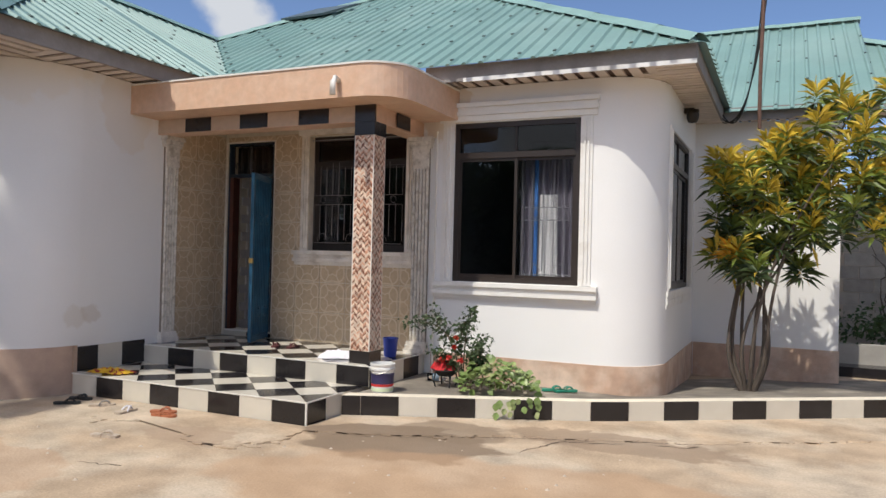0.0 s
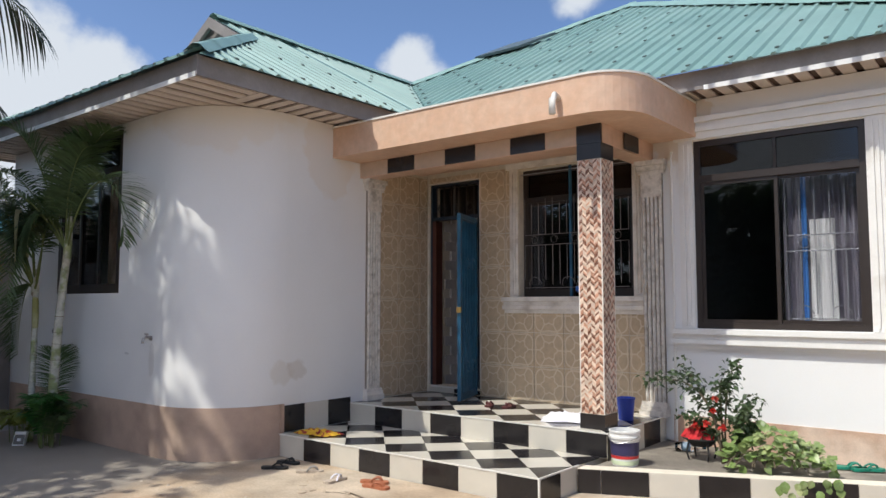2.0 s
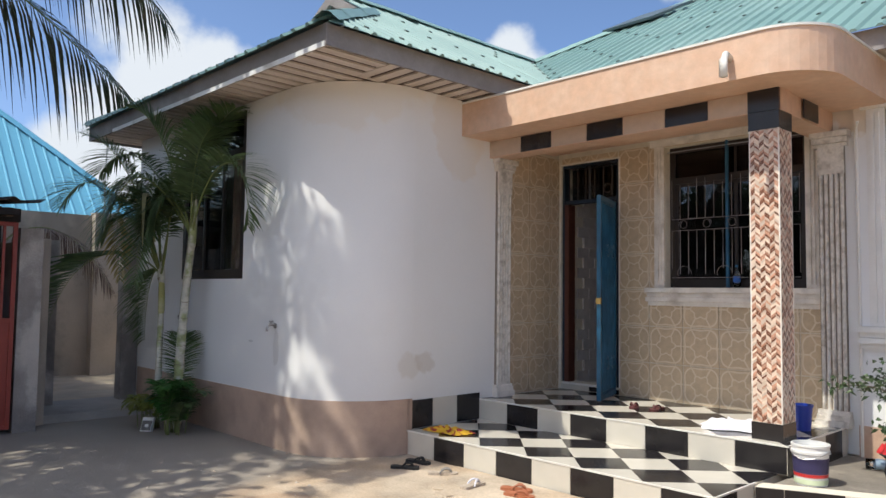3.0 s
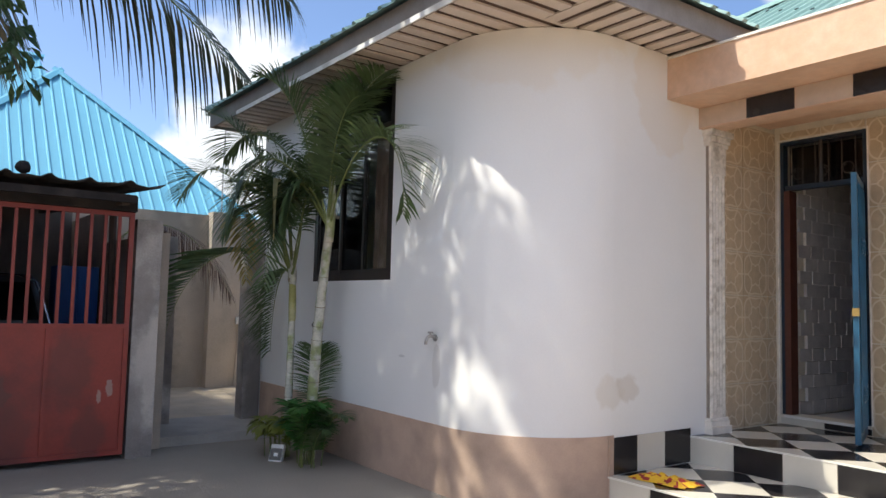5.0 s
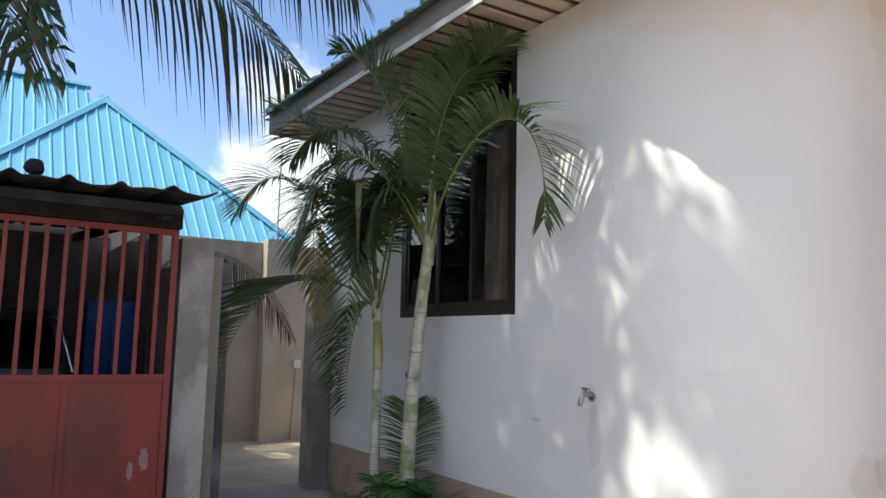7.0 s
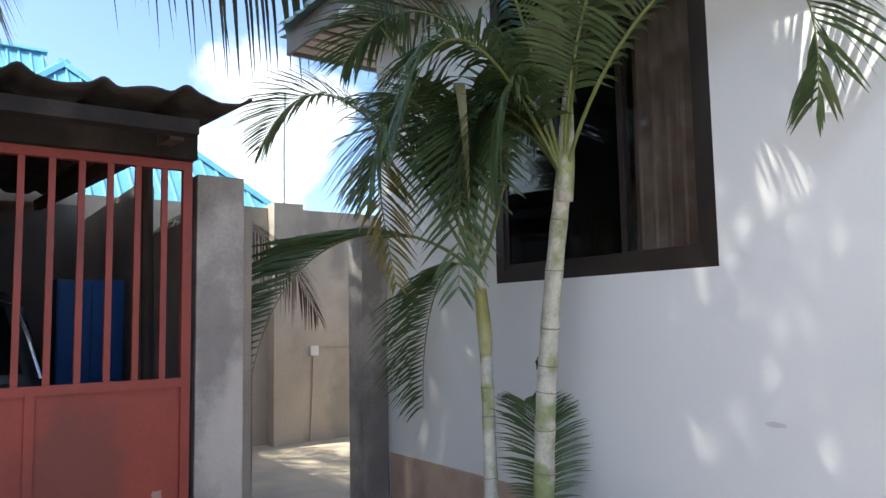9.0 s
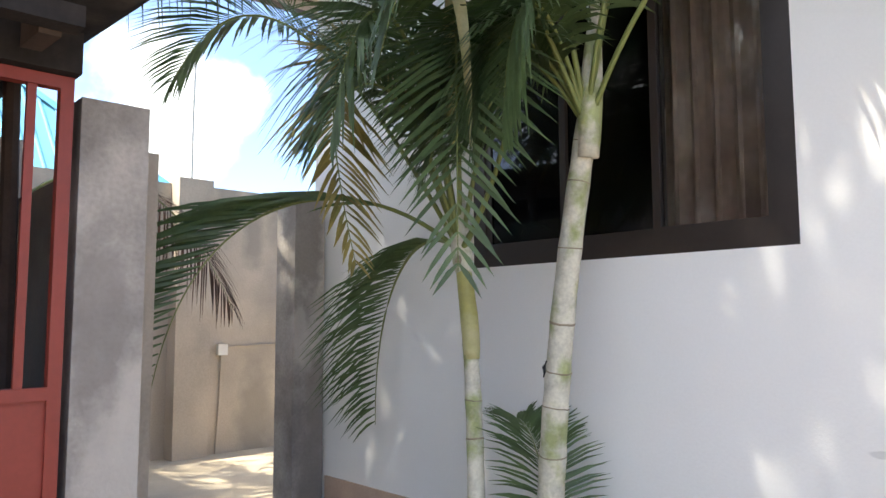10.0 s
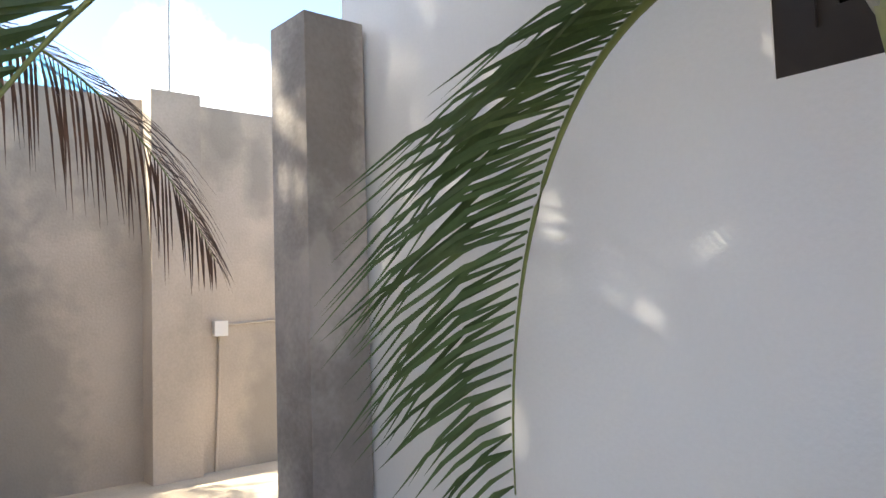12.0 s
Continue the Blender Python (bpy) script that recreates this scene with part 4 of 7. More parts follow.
part("door_frame", boxes((x0, x0 + 0.028, DY + 0.02, DY + 0.10, z0, z1), (x1 - 0.04, x1, DY + 0.012, DY + 0.10, z0, z1), (x0 + 0.028, x1 - 0.04, DY + 0.02, DY + 0.10, z1 - 0.03, z1), (x0 + 0.05, x1 - 0.04, DY + 0.012, DY + 0.10, z0 + 2.02, z0 + 2.06)), M_NAVYFRAME, door, "dark blue-black steel frame")
part("plaster_edge", boxes((x0 - 0.016, x0 - 0.001, DY - 0.011, DY + 0.015, z0, z1 + 0.015), (x1 + 0.001, x1 + 0.014, DY - 0.011, DY + 0.015, z0, z1 + 0.015), (x0 - 0.001, x1 + 0.001, DY - 0.011, DY + 0.015, z1 + 0.001, z1 + 0.015)), M_GRIMY, door, "thin pale plaster edge")
part("inner_frame", boxes((x0 + 0.03, x0 + 0.085, DY + 0.02, DY + 0.14, z0, z0 + 2.015)), M_DOOR_WOOD, door, "red-brown wooden inner frame")
bm = bmesh.new()
for i in range(6):
    x = x0 + 0.09 + i * 0.115
    tube(bm, [(x, DY + 0.03, z0 + 2.06), (x, DY + 0.03, z1 - 0.04)], 0.007, 5)
for i in range(3):
    scroll(bm, pose(0, 0, 0), x0 + 0.16 + i * 0.22, z0 + 2.16, 0.06, DY + 0.03, 1.2, 1 if i % 2 else -1, 0.005)
tube(bm, [(x0 + 0.37, DY + 0.03, z0 + 2.05), (x0 + 0.37, DY + 0.03, z1 - 0.03)], 0.018, 6)
part("transom_grille", bm, M_BROWN, door)
bm = boxes((x0 + 0.05, x1 - 0.04, DY + 0.14, DY + 0.145, z0 + 2.06, z1 - 0.04))
part("transom_pane", bm, M_GLASS, door).visible_shadow = False
LEAF = pose(x1 - 0.045, DY - 0.02, z0 - 0.06, 0, 0, 180 + 110)
bm = bars(LEAF, [(0, 0.66, -0.02, 0.02, 0, 0.05), (0, 0.66, -0.02, 0.02, 2.0, 2.05), (0, 0.045, -0.02, 0.02, 0.05, 2.0), (0.615, 0.66, -0.02, 0.02, 0.05, 2.0), (0.045, 0.615, -0.015, 0.015, 0.95, 1.0)])
leaf = part("gate_leaf", bm, M_DOOR_BLUE, door)
bm = bars(LEAF, [(0.045, 0.615, 0.004, 0.008, 0.05, 0.95), (0.045, 0.615, 0.004, 0.008, 1.0, 2.0)])
part("sheet", bm, M_DOOR_BLUE, leaf)
bm = bmesh.new()
for yy in (-0.014, 0.022):
    for i in range(9):
        x = 0.085 + i * 0.062
        tube(bm, [LEAF @ Vector((x, yy, 0.08)), LEAF @ Vector((x, yy, 1.97))], 0.009, 5)
    for z in (0.35, 1.5):
        for x in (0.2, 0.42):
            scroll(bm, LEAF, x, z, 0.07, yy * 1.4, 1.3, 1 if x > 0.3 else -1, 0.008)
part("leaf_bars", bm, M_DOOR_BLUE, leaf)
bm = bars(LEAF, [(0.64, 0.68, -0.024, 0.024, 0.955, 1.015)])
part("lock", soft(bm, 0.006), M_BRASS, leaf, "brass lock box")
bm = boxes((x0 + 0.04, x1 - 0.02, DY - 0.03, DY - 0.002, z0 - 0.02, z0 + 0.0))
part("sill", soft(bm, 0.004), M_TRIM, door)
# passage wall of pale split stone seen through the door
M_STONE = material("pale_split_stone", (0.62, 0.57, 0.53), 0.8, vary=0.15, scale=8, fine=70, bump=0.4, piece=0.08)
stone_wall = structure(ob_of("wall_hall", boxes((-6.68, -6.62, DY + 0.22, 10.5, 0.46, 2.9)), M_GROUT), "hall wall clad in pale split stone", "wall")
me_stone = {}
for r in range(20):
    for c in range(7):
        a = 8.25 + c * 0.22 + (0.11 if r % 2 else 0)
        d = 0.012 + 0.005 * ((r * 7 + c * 5) % 4)
        key = (r * 7 + c * 5) % 4
        if key not in me_stone:
            bm = soft(boxes((0, d, 0.0015, 0.2185, 0.0015, 0.1185)), 0.004)
            me_stone[key] = bpy.data.meshes.new("stone")
            bm.to_mesh(me_stone[key])
            bm.free()
            me_stone[key].materials.append(M_STONE)
        ob = new("stone", me_stone[key])
        ob.location = (-6.62, a, 0.48 + r * 0.12)
        ob.parent = stone_wall

# ---- pilasters ----


def pilaster(name, m, z0, z1, label, w=0.21):
    """Ribbed half column; local x along the wall, -y outward."""
    p = tagged(empty(name), label, "pilaster", "", "structure")
    mould_box(p, "shaft", [(0, w, -0.026, 0, z0, z1)], M_JOINT, m)
    for k in range(5):
        c = w * (0.1 + 0.2 * k)
        bm = bmesh.new()
        ring = [(c + 0.0155 * math.cos(math.pi * q / 6), -0.026 - 0.024 * math.sin(math.pi * q / 6)) for q in range(7)]
        rows = [[bm.verts.new(m @ Vector((x, y, z))) for x, y in ring] for z in (z0 + 0.1, z0 + 0.9, z1 - 0.7, z1 - 0.12)]
        for a, b in zip(rows, rows[1:]):
            for q in range(6):
                bm.faces.new((a[q + 1], a[q], b[q], b[q + 1]))
        part("rib", bm, M_PILASTER, p, smooth=True)
    mould_box(p, "neck", [(0, w, -0.048, -0.026, z1 - 0.36, z1 - 0.13)], M_PILASTER, m, 0.01)
    for lo, hi, out in ((0, 0.06, 0.075), (0.062, 0.10, 0.06), (0.102, 0.125, 0.05)):
        mould_box(p, "base_ring", [(-out * 0.4, w + out * 0.4, -out, 0, z0 + lo, z0 + hi)], M_GRIMY, m, 0.01)
    for lo, hi, out in ((-0.13, -0.10, 0.055), (-0.098, -0.05, 0.07), (-0.048, 0.0, 0.095)):
        mould_box(p, "capital", [(-out * 0.5, w + out * 0.5, -out, 0, z1 + lo, z1 + hi)], M_PILASTER, m, 0.01)
    return p


pilaster("pilaster_left", pose(LX, 6.87, 0, 0, 0, 90), FLOOR, 2.90, "weathered white fluted pilaster with dark streaks")
pilaster("pilaster_right", pose(-3.79, DY - 0.11, 0, 0, 0, 0), FLOOR, 2.90, "weathered white fluted pilaster beside the bay")
structure(ob_of("wall_pilaster_pier", boxes((-3.80, -3.5, DY - 0.108, DY - 0.001, 0.2, TOP)), M_WHITE), "plastered pier behind the pilaster", "wall")

# ---- garage: gate, roof, car ----
M_RED = material("red_gate_paint", (0.265, 0.042, 0.028), 0.5, vary=0.18, scale=4, fine=40, bump=0.05, second=(0.17, 0.035, 0.028), second_at=(0.5, 0.7))
stain_or_shade(M_RED, (-9.92, 3.06, 0.62), 0.03, (0.42, 0.33, 0.28), 0.7, 40, 0.6, (1, 1, 0.4))
stain_or_shade(M_RED, (-9.92, 2.12, 0.6), 0.18, (0.12, 0.045, 0.035), 0.6, 9, 0.8)
for y, z, r in ((2.75, 0.8, 0.22), (2.35, 0.25, 0.2), (1.6, 0.9, 0.25), (1.2, 0.35, 0.3), (2.9, 0.2, 0.18)):
    stain_or_shade(M_RED, (-9.92, y, z), r, (0.13, 0.04, 0.032), 0.65, 7, 0.6, (1, 1.3, 0.7), 0.2)
stain_or_shade(M_RED, (-9.92, 2.98, 0.55), 0.03, (0.46, 0.36, 0.30), 0.8, 55, 0.6, (1, 1.6, 0.5), 0.3)
GX = -9.93
gate = tagged(empty("garage_gate"), "red painted steel double gate, barred above and solid below", "gate")
leaf_edges = [(1.93, 3.19), (0.62, 1.90)]
for a, b in leaf_edges:
    mid = (a + b) / 2
    frame_rows = [(GX - 0.02, GX + 0.02, a, a + 0.04, 0.05, 2.15), (GX - 0.02, GX + 0.02, b - 0.04, b, 0.05, 2.15), (GX - 0.02, GX + 0.02, a + 0.04, b - 0.04, 0.05, 0.09), (GX - 0.02, GX + 0.02, a + 0.04, b - 0.04, 2.11, 2.15), (GX - 0.02, GX + 0.02, a + 0.04, b - 0.04, 1.13, 1.17), (GX - 0.018, GX + 0.018, mid - 0.018, mid + 0.018, 0.09, 1.13)]
    lf = part("gate_leaf", soft(boxes(*frame_rows), 0.004), M_RED, gate)
    for u, v in ((a + 0.04, mid - 0.018), (mid + 0.018, b - 0.04)):
        part("panel", boxes((GX - 0.004, GX + 0.004, u, v, 0.09, 1.13)), M_RED, lf)
    for i in range(10):
        y = a + 0.04 + (b - a - 0.08) * (i + 0.7) / 10.4
        part("bar", boxes((GX - 0.011, GX + 0.011, y - 0.013, y + 0.013, 1.17, 2.11)), M_RED, lf)
M_BOLT = material("steel_bolt", (0.2, 0.17, 0.15), 0.6, metal=0.6)
part("bolt", boxes((GX + 0.02, GX + 0.045, 1.97, 2.06, 1.0, 1.03)), M_BOLT, gate)

M_OLDROOF = material("dark_weathered_sheet", (0.026, 0.023, 0.023), 0.9, vary=0.3, scale=7, bump=0.3, second=(0.055, 0.045, 0.04), second_at=(0.5, 0.7), sheen=0.25)
M_TIMBER = material("weathered_timber", (0.075, 0.05, 0.04), 0.85, vary=0.25, scale=8)
car_port = tagged(empty("carport_roof"), "dark weathered corrugated carport roof on timber rafters", "roof", "", "structure")
bm = bmesh.new()
waves, x_in = 60, -14.5
cols = []
for i in range(waves * 6 + 1):
    y = -2.0 + 5.33 * i / (waves * 6)
    dz = 0.034 * max(0.0, math.cos(2 * math.pi * i / 20)) ** 3 + 0.07 * (y + 2) / 5.3
    ragged = 0.04 * math.sin(y * 9.0) + 0.02 * math.sin(y * 31)
    cols.append([bm.verts.new((-9.5 + ragged, y, 2.27 + dz)), bm.verts.new((x_in, y, 2.62 + dz)), bm.verts.new((-9.5 + ragged, y, 2.258 + dz)), bm.verts.new((x_in, y, 2.61 + dz))])
for a, b in zip(cols, cols[1:]):
    bm.faces.new((a[0], b[0], b[1], a[1]))
    bm.faces.new((a[3], b[3], b[2], a[2]))
    bm.faces.new((a[2], b[2], b[0], a[0]))
part("corrugated_sheet", bm, M_OLDROOF, car_port, smooth=True)
part("edge_beam", soft(boxes((-9.66, -9.58, -2.0, 3.12, 2.20, 2.262)), 0.01), M_OLDROOF, car_port)
# dark board added to fill the shaded gap between gate and roof
part("edge_beam", soft(boxes((-9.97, -9.87, -2.0, 3.2, 2.155, 2.29)), 0.01), M_OLDROOF, car_port)
for y in (-1.5, 0.0, 1.5, 3.05):
    bm = bmesh.new()
    box(bm, 0, 4.9, -0.03, 0.03, 0, 0.09, m=pose(-9.66, y, 2.185, 0, -4.0, 180))
    part("rafter", bm, M_TIMBER, car_port)
bm = bmesh.new()
bmesh.ops.create_icosphere(bm, subdivisions=2, radius=0.055, matrix=pose(-9.62, 2.27, 2.40))
for v in bm.verts:
    v.co += Vector((noise.noise(v.co * 20), noise.noise(v.co * 21), noise.noise(v.co * 22))) * 0.012
tagged(ob_of("ball", bm, M_OLDROOF), "dark round ball lying on the carport roof", "ball")

M_CARPAINT = material("dark_car_paint", (0.03, 0.032, 0.036), 0.3, vary=0.1, scale=3, bump=0.0)
M_CHROME = material("chrome_trim", (0.6, 0.6, 0.62), 0.2, metal=1.0, vary=0.05)
M_TYRE = material("tyre_rubber", (0.02, 0.02, 0.02), 0.85)
M_CARGLASS = glass("car_glass", (0.15, 0.17, 0.18))
car = tagged(empty("car"), "dark parked estate car with chrome window trim in the carport", "car")
CXF, CYM = -10.75, 1.95


def car_section(x, half, z0, z1, cut=0.12):
    return [(x, CYM - half, z0), (x, CYM - half, z1 - cut), (x, CYM - half + cut, z1), (x, CYM + half - cut, z1), (x, CYM + half, z1 - cut), (x, CYM + half, z0)]


def loft(bm, sections):
    rows = [[bm.verts.new(p) for p in s] for s in sections]
    for a, b in zip(rows, rows[1:]):
        for k in range(len(a) - 1):
            bm.faces.new((a[k], b[k], b[k + 1], a[k + 1]))
    bm.faces.new(rows[0])
    bm.faces.new(rows[-1][::-1])


bm = bmesh.new()
loft(bm, [car_section(CXF, 0.78, 0.28, 1.0), car_section(CXF - 0.1, 0.84, 0.25, 1.12), car_section(CXF - 2.6, 0.86, 0.25, 1.1), car_section(CXF - 3.5, 0.84, 0.25, 0.98), car_section(CXF - 3.75, 0.74, 0.3, 0.8)])
part("car_body", soft(bm, 0.03, 2), M_CARPAINT, car, smooth=True)
bm = bmesh.new()
loft(bm, [car_section(CXF - 0.16, 0.80, 1.08, 1.14), car_section(CXF - 0.36, 0.70, 1.08, 1.60, 0.10), car_section(CXF - 1.8, 0.70, 1.08, 1.64, 0.10), car_section(CXF - 2.7, 0.78, 1.08, 1.12)])
part("cabin", soft(bm, 0.03, 2), M_CARPAINT, car, smooth=True)
bm = bmesh.new()
vs = [bm.verts.new(p) for p in ((CXF - 0.155, CYM - 0.68, 1.17), (CXF - 0.155, CYM + 0.68, 1.17), (CXF - 0.325, CYM + 0.60, 1.52), (CXF - 0.325, CYM - 0.60, 1.52))]
bm.faces.new(vs)
part("rear_window", bm, M_CARGLASS, car)
bm = bmesh.new()
tube(bm, [(CXF - 0.13, CYM + 0.76, 1.14), (CXF - 0.2, CYM + 0.71, 1.34), (CXF - 0.29, CYM + 0.64, 1.53), (CXF - 0.32, CYM + 0.5, 1.585), (CXF - 0.33, CYM, 1.61), (CXF - 0.32, CYM - 0.5, 1.585), (CXF - 0.29, CYM - 0.64, 1.53), (CXF - 0.13, CYM - 0.76, 1.14)], 0.012, 6)
part("window_trim", bm, M_CHROME, car, "bright chrome window trim")
for x in (CXF - 0.75, CXF - 3.0):
    for y in (CYM - 0.76, CYM + 0.76):
        bm = bmesh.new()
        bmesh.ops.create_cone(bm, cap_ends=True, segments=24, radius1=0.32, radius2=0.32, depth=0.2, matrix=pose(x, y, 0.32, 90))
        wheel = part("wheel", soft(bm, 0.03, 2), M_TYRE, car)
        bm = bmesh.new()
        bmesh.ops.create_cone(bm, cap_ends=True, segments=20, radius1=0.19, radius2=0.19, depth=0.215, matrix=pose(x, y, 0.32, 90))
        part("rim", bm, M_CHROME, wheel)
M_BLUESHEET = material("blue_sheet_metal", (0.018, 0.11, 0.34), 0.5, vary=0.15, scale=5)
cab = tagged(empty("cabinet"), "tall blue metal cabinet standing at the carport wall", "cabinet")
part("cabinet_body", soft(boxes((-12.7, -12.30, 2.96, 3.40, 0.0, 1.74)), 0.015, 2), M_BLUESHEET, cab)
for y in (2.97, 3.185):
    dr = part("cabinet_door", soft(boxes((-12.298, -12.28, y, y + 0.205, 0.06, 1.70)), 0.004), M_BLUESHEET, cab)
    part("handle", boxes((-12.28, -12.265, y + (0.17 if y < 3.1 else 0.02), y + (0.185 if y < 3.1 else 0.035), 0.85, 0.97)), M_GRILLE, dr)
bm = bmesh.new()
tube(bm, [(-10.9, 3.25, 0), (-10.9, 3.24, 1.2), (-10.92, 3.22, 2.4)], 0.035, 8)
tagged(ob_of("carport_post", bm, M_TIMBER), "dark rough timber carport post", "post")

# ---- neighbouring house with a blue roof ----
M_BLUEROOF = material("blue_roof_sheet", (0.13, 0.36, 0.50), 0.45, vary=0.06, scale=0.7, fine=12, bump=0.02)
M_BLUECAP = material("blue_roof_cap", (0.10, 0.31, 0.45), 0.45, vary=0.08)
house = tagged(empty("house"), "neighbouring house with a steep bright blue ribbed metal roof", "house")
HX, HYM, HW, HZ = -24.9, 4.6, 5.2, 2.3
part("house_wall", boxes((-38, HX + HW - 0.6, HYM - HW + 0.6, HYM + HW - 0.6, 0, 2.6)), M_RENDER, house)
roof_plane("roof_slope", (HX + HW, HYM - HW), (0, 1), (-1, 0), [(0, 0), (2 * HW, 0), (HW, HW)], M_BLUEROOF, house, spacing=0.26, z=HZ, slope=0.98, rib=0.035, screws=False)
roof_plane("roof_slope", (HX + HW, HYM + HW), (-1, 0), (0, -1), [(0, 0), (12, 0), (12, HW), (HW, HW)], M_BLUEROOF, house, spacing=0.26, z=HZ, slope=0.98, rib=0.035, screws=False)
roof_plane("roof_slope", (HX - 12 + HW, HYM - HW), (1, 0), (0, 1), [(0, 0), (12, 0), (12 - HW, HW), (0, HW)], M_BLUEROOF, house, spacing=0.26, z=HZ, slope=0.98, rib=0.035, screws=False)
AP = (HX, HYM, HZ + HW * 0.98)
cap("hip_cap", (HX + HW, HYM - HW, HZ), AP, house, M_BLUECAP, 0.16, 0.05)
cap("hip_cap", (HX + HW, HYM + HW, HZ), AP, house, M_BLUECAP, 0.16, 0.05)
cap("ridge_cap", AP, (HX - 8, HYM, AP[2]), house, M_BLUECAP, 0.16, 0.05)
roof_plane("upper_roof_slope", (-23.0, -12), (0, 1), (-1, 0), [(0, 0), (17.6, 0), (16.4, 4.4), (0, 4.4)], M_BLUEROOF, house, spacing=0.26, z=4.1, slope=0.98, rib=0.035, screws=False)
part("upper_wall", boxes((-31, -23.6, -12, 5.0, 0, 4.2)), M_RENDER, house)
cap("upper_ridge_cap", (-27.4, -12, 8.42), (-27.4, 4.4, 8.42), house, M_BLUECAP, 0.16, 0.05)

# ---- right rear: planter, hedge, block wall ----
structure(ob_of("planter_wall", soft(boxes((0.85, 5.4, 12.3, 12.5, 0.1, 0.42)), 0.01), M_CONCRETE), "low cement planter wall", "wall")
structure(ob_of("planter_step", boxes((0.85, 5.4, 11.9, 12.3, 0.0, 0.14)), M_BLACK), "dark tiled step before the planter", "step")
block_wall = structure(ob_of("wall_blocks", boxes((0.8, 9.0, 14.62, 14.8, 0, 2.6)), M_RENDER), "grey concrete block wall behind the hedge", "wall")
M_BLOCK = material("concrete_block", (0.38, 0.345, 0.30), 0.92, vary=0.2, scale=6, bump=0.4, piece=0.12)
bm = soft(boxes((0.006, 0.444, 0, 0.02, 0.006, 0.214)), 0.006)
me_block = bpy.data.meshes.new("block")
bm.to_mesh(me_block)
bm.free()
me_block.materials.append(M_BLOCK)
for r in range(11):
    for c in range(8):
        ob = new("block", me_block)
        ob.location = (0.82 + c * 0.45 + (0.22 if r % 2 else 0), 14.378, r * 0.22)
        ob.parent = block_wall

# ---- plant material ----


def leaf_material(name, colour, second=None, rough=0.45, vary=0.25, through=0.25):
    m = material(name, colour, rough, vary=0.2, scale=14, fine=90, bump=0.0, island=vary, second=second, second_at=(0.5, 0.7))
    n, l = m.node_tree.nodes, m.node_tree.links
    b = n["Principled BSDF"]
    t = n.new("ShaderNodeBsdfTranslucent")
    l.new(b.inputs["Base Color"].links[0].from_socket, t.inputs["Color"])
    mix = n.new("ShaderNodeMixShader")
    mix.inputs[0].default_value = through
    l.new(b.outputs[0], mix.inputs[1]), l.new(t.outputs[0], mix.inputs[2])
    l.new(mix.outputs[0], n["Material Output"].inputs["Surface"])
    return m


M_PALM = leaf_material("palm_leaf", (0.092, 0.14, 0.056), (0.13, 0.175, 0.072), rough=0.34, through=0.42)
M_SHOOT = leaf_material("young_palm_leaf", (0.055, 0.16, 0.035), (0.10, 0.21, 0.05), rough=0.4, through=0.35)
M_LIMELEAF = leaf_material("yellow_green_leaf", (0.24, 0.26, 0.045), (0.16, 0.20, 0.04), rough=0.45, through=0.35)
M_PALELEAF = leaf_material("pale_young_leaf", (0.55, 0.50, 0.27), (0.42, 0.42, 0.18), through=0.4)
M_PALM_YELLOW = leaf_material("yellowing_palm_leaf", (0.34, 0.27, 0.09), (0.17, 0.17, 0.06))
M_PALM_DRY = leaf_material("dry_palm_leaf", (0.115, 0.065, 0.045), (0.07, 0.04, 0.03), through=0.1)
M_COCO = leaf_material("coconut_leaf", (0.045, 0.055, 0.030), (0.085, 0.065, 0.042), through=0.15)
M_RACHIS = material("palm_stalk", (0.16, 0.19, 0.055), 0.5, vary=0.2, scale=12)
M_SHEATH = material("leaf_sheath", (0.36, 0.34, 0.11), 0.55, vary=0.2, scale=12, bump=0.1, second=(0.46, 0.43, 0.22), second_at=(0.45, 0.65))
M_TRUNK = material("areca_trunk", (0.55, 0.53, 0.44), 0.7, vary=0.3, scale=17, fine=90, bump=0.3, second=(0.30, 0.33, 0.15), second_at=(0.47, 0.6))
M_RING = material("trunk_scar", (0.24, 0.20, 0.135), 0.8, vary=0.3, scale=12)
M_BARK = material("grey_bark", (0.095, 0.075, 0.06), 0.9, vary=0.3, scale=10, bump=0.5)


def bezier(pts, n):
    out = []
    for i in range(n + 1):
        q, t = [Vector(p) for p in pts], i / n
        while len(q) > 1:
            q = [a + (b - a) * t for a, b in zip(q, q[1:])]
        out.append(q[0])
    return out


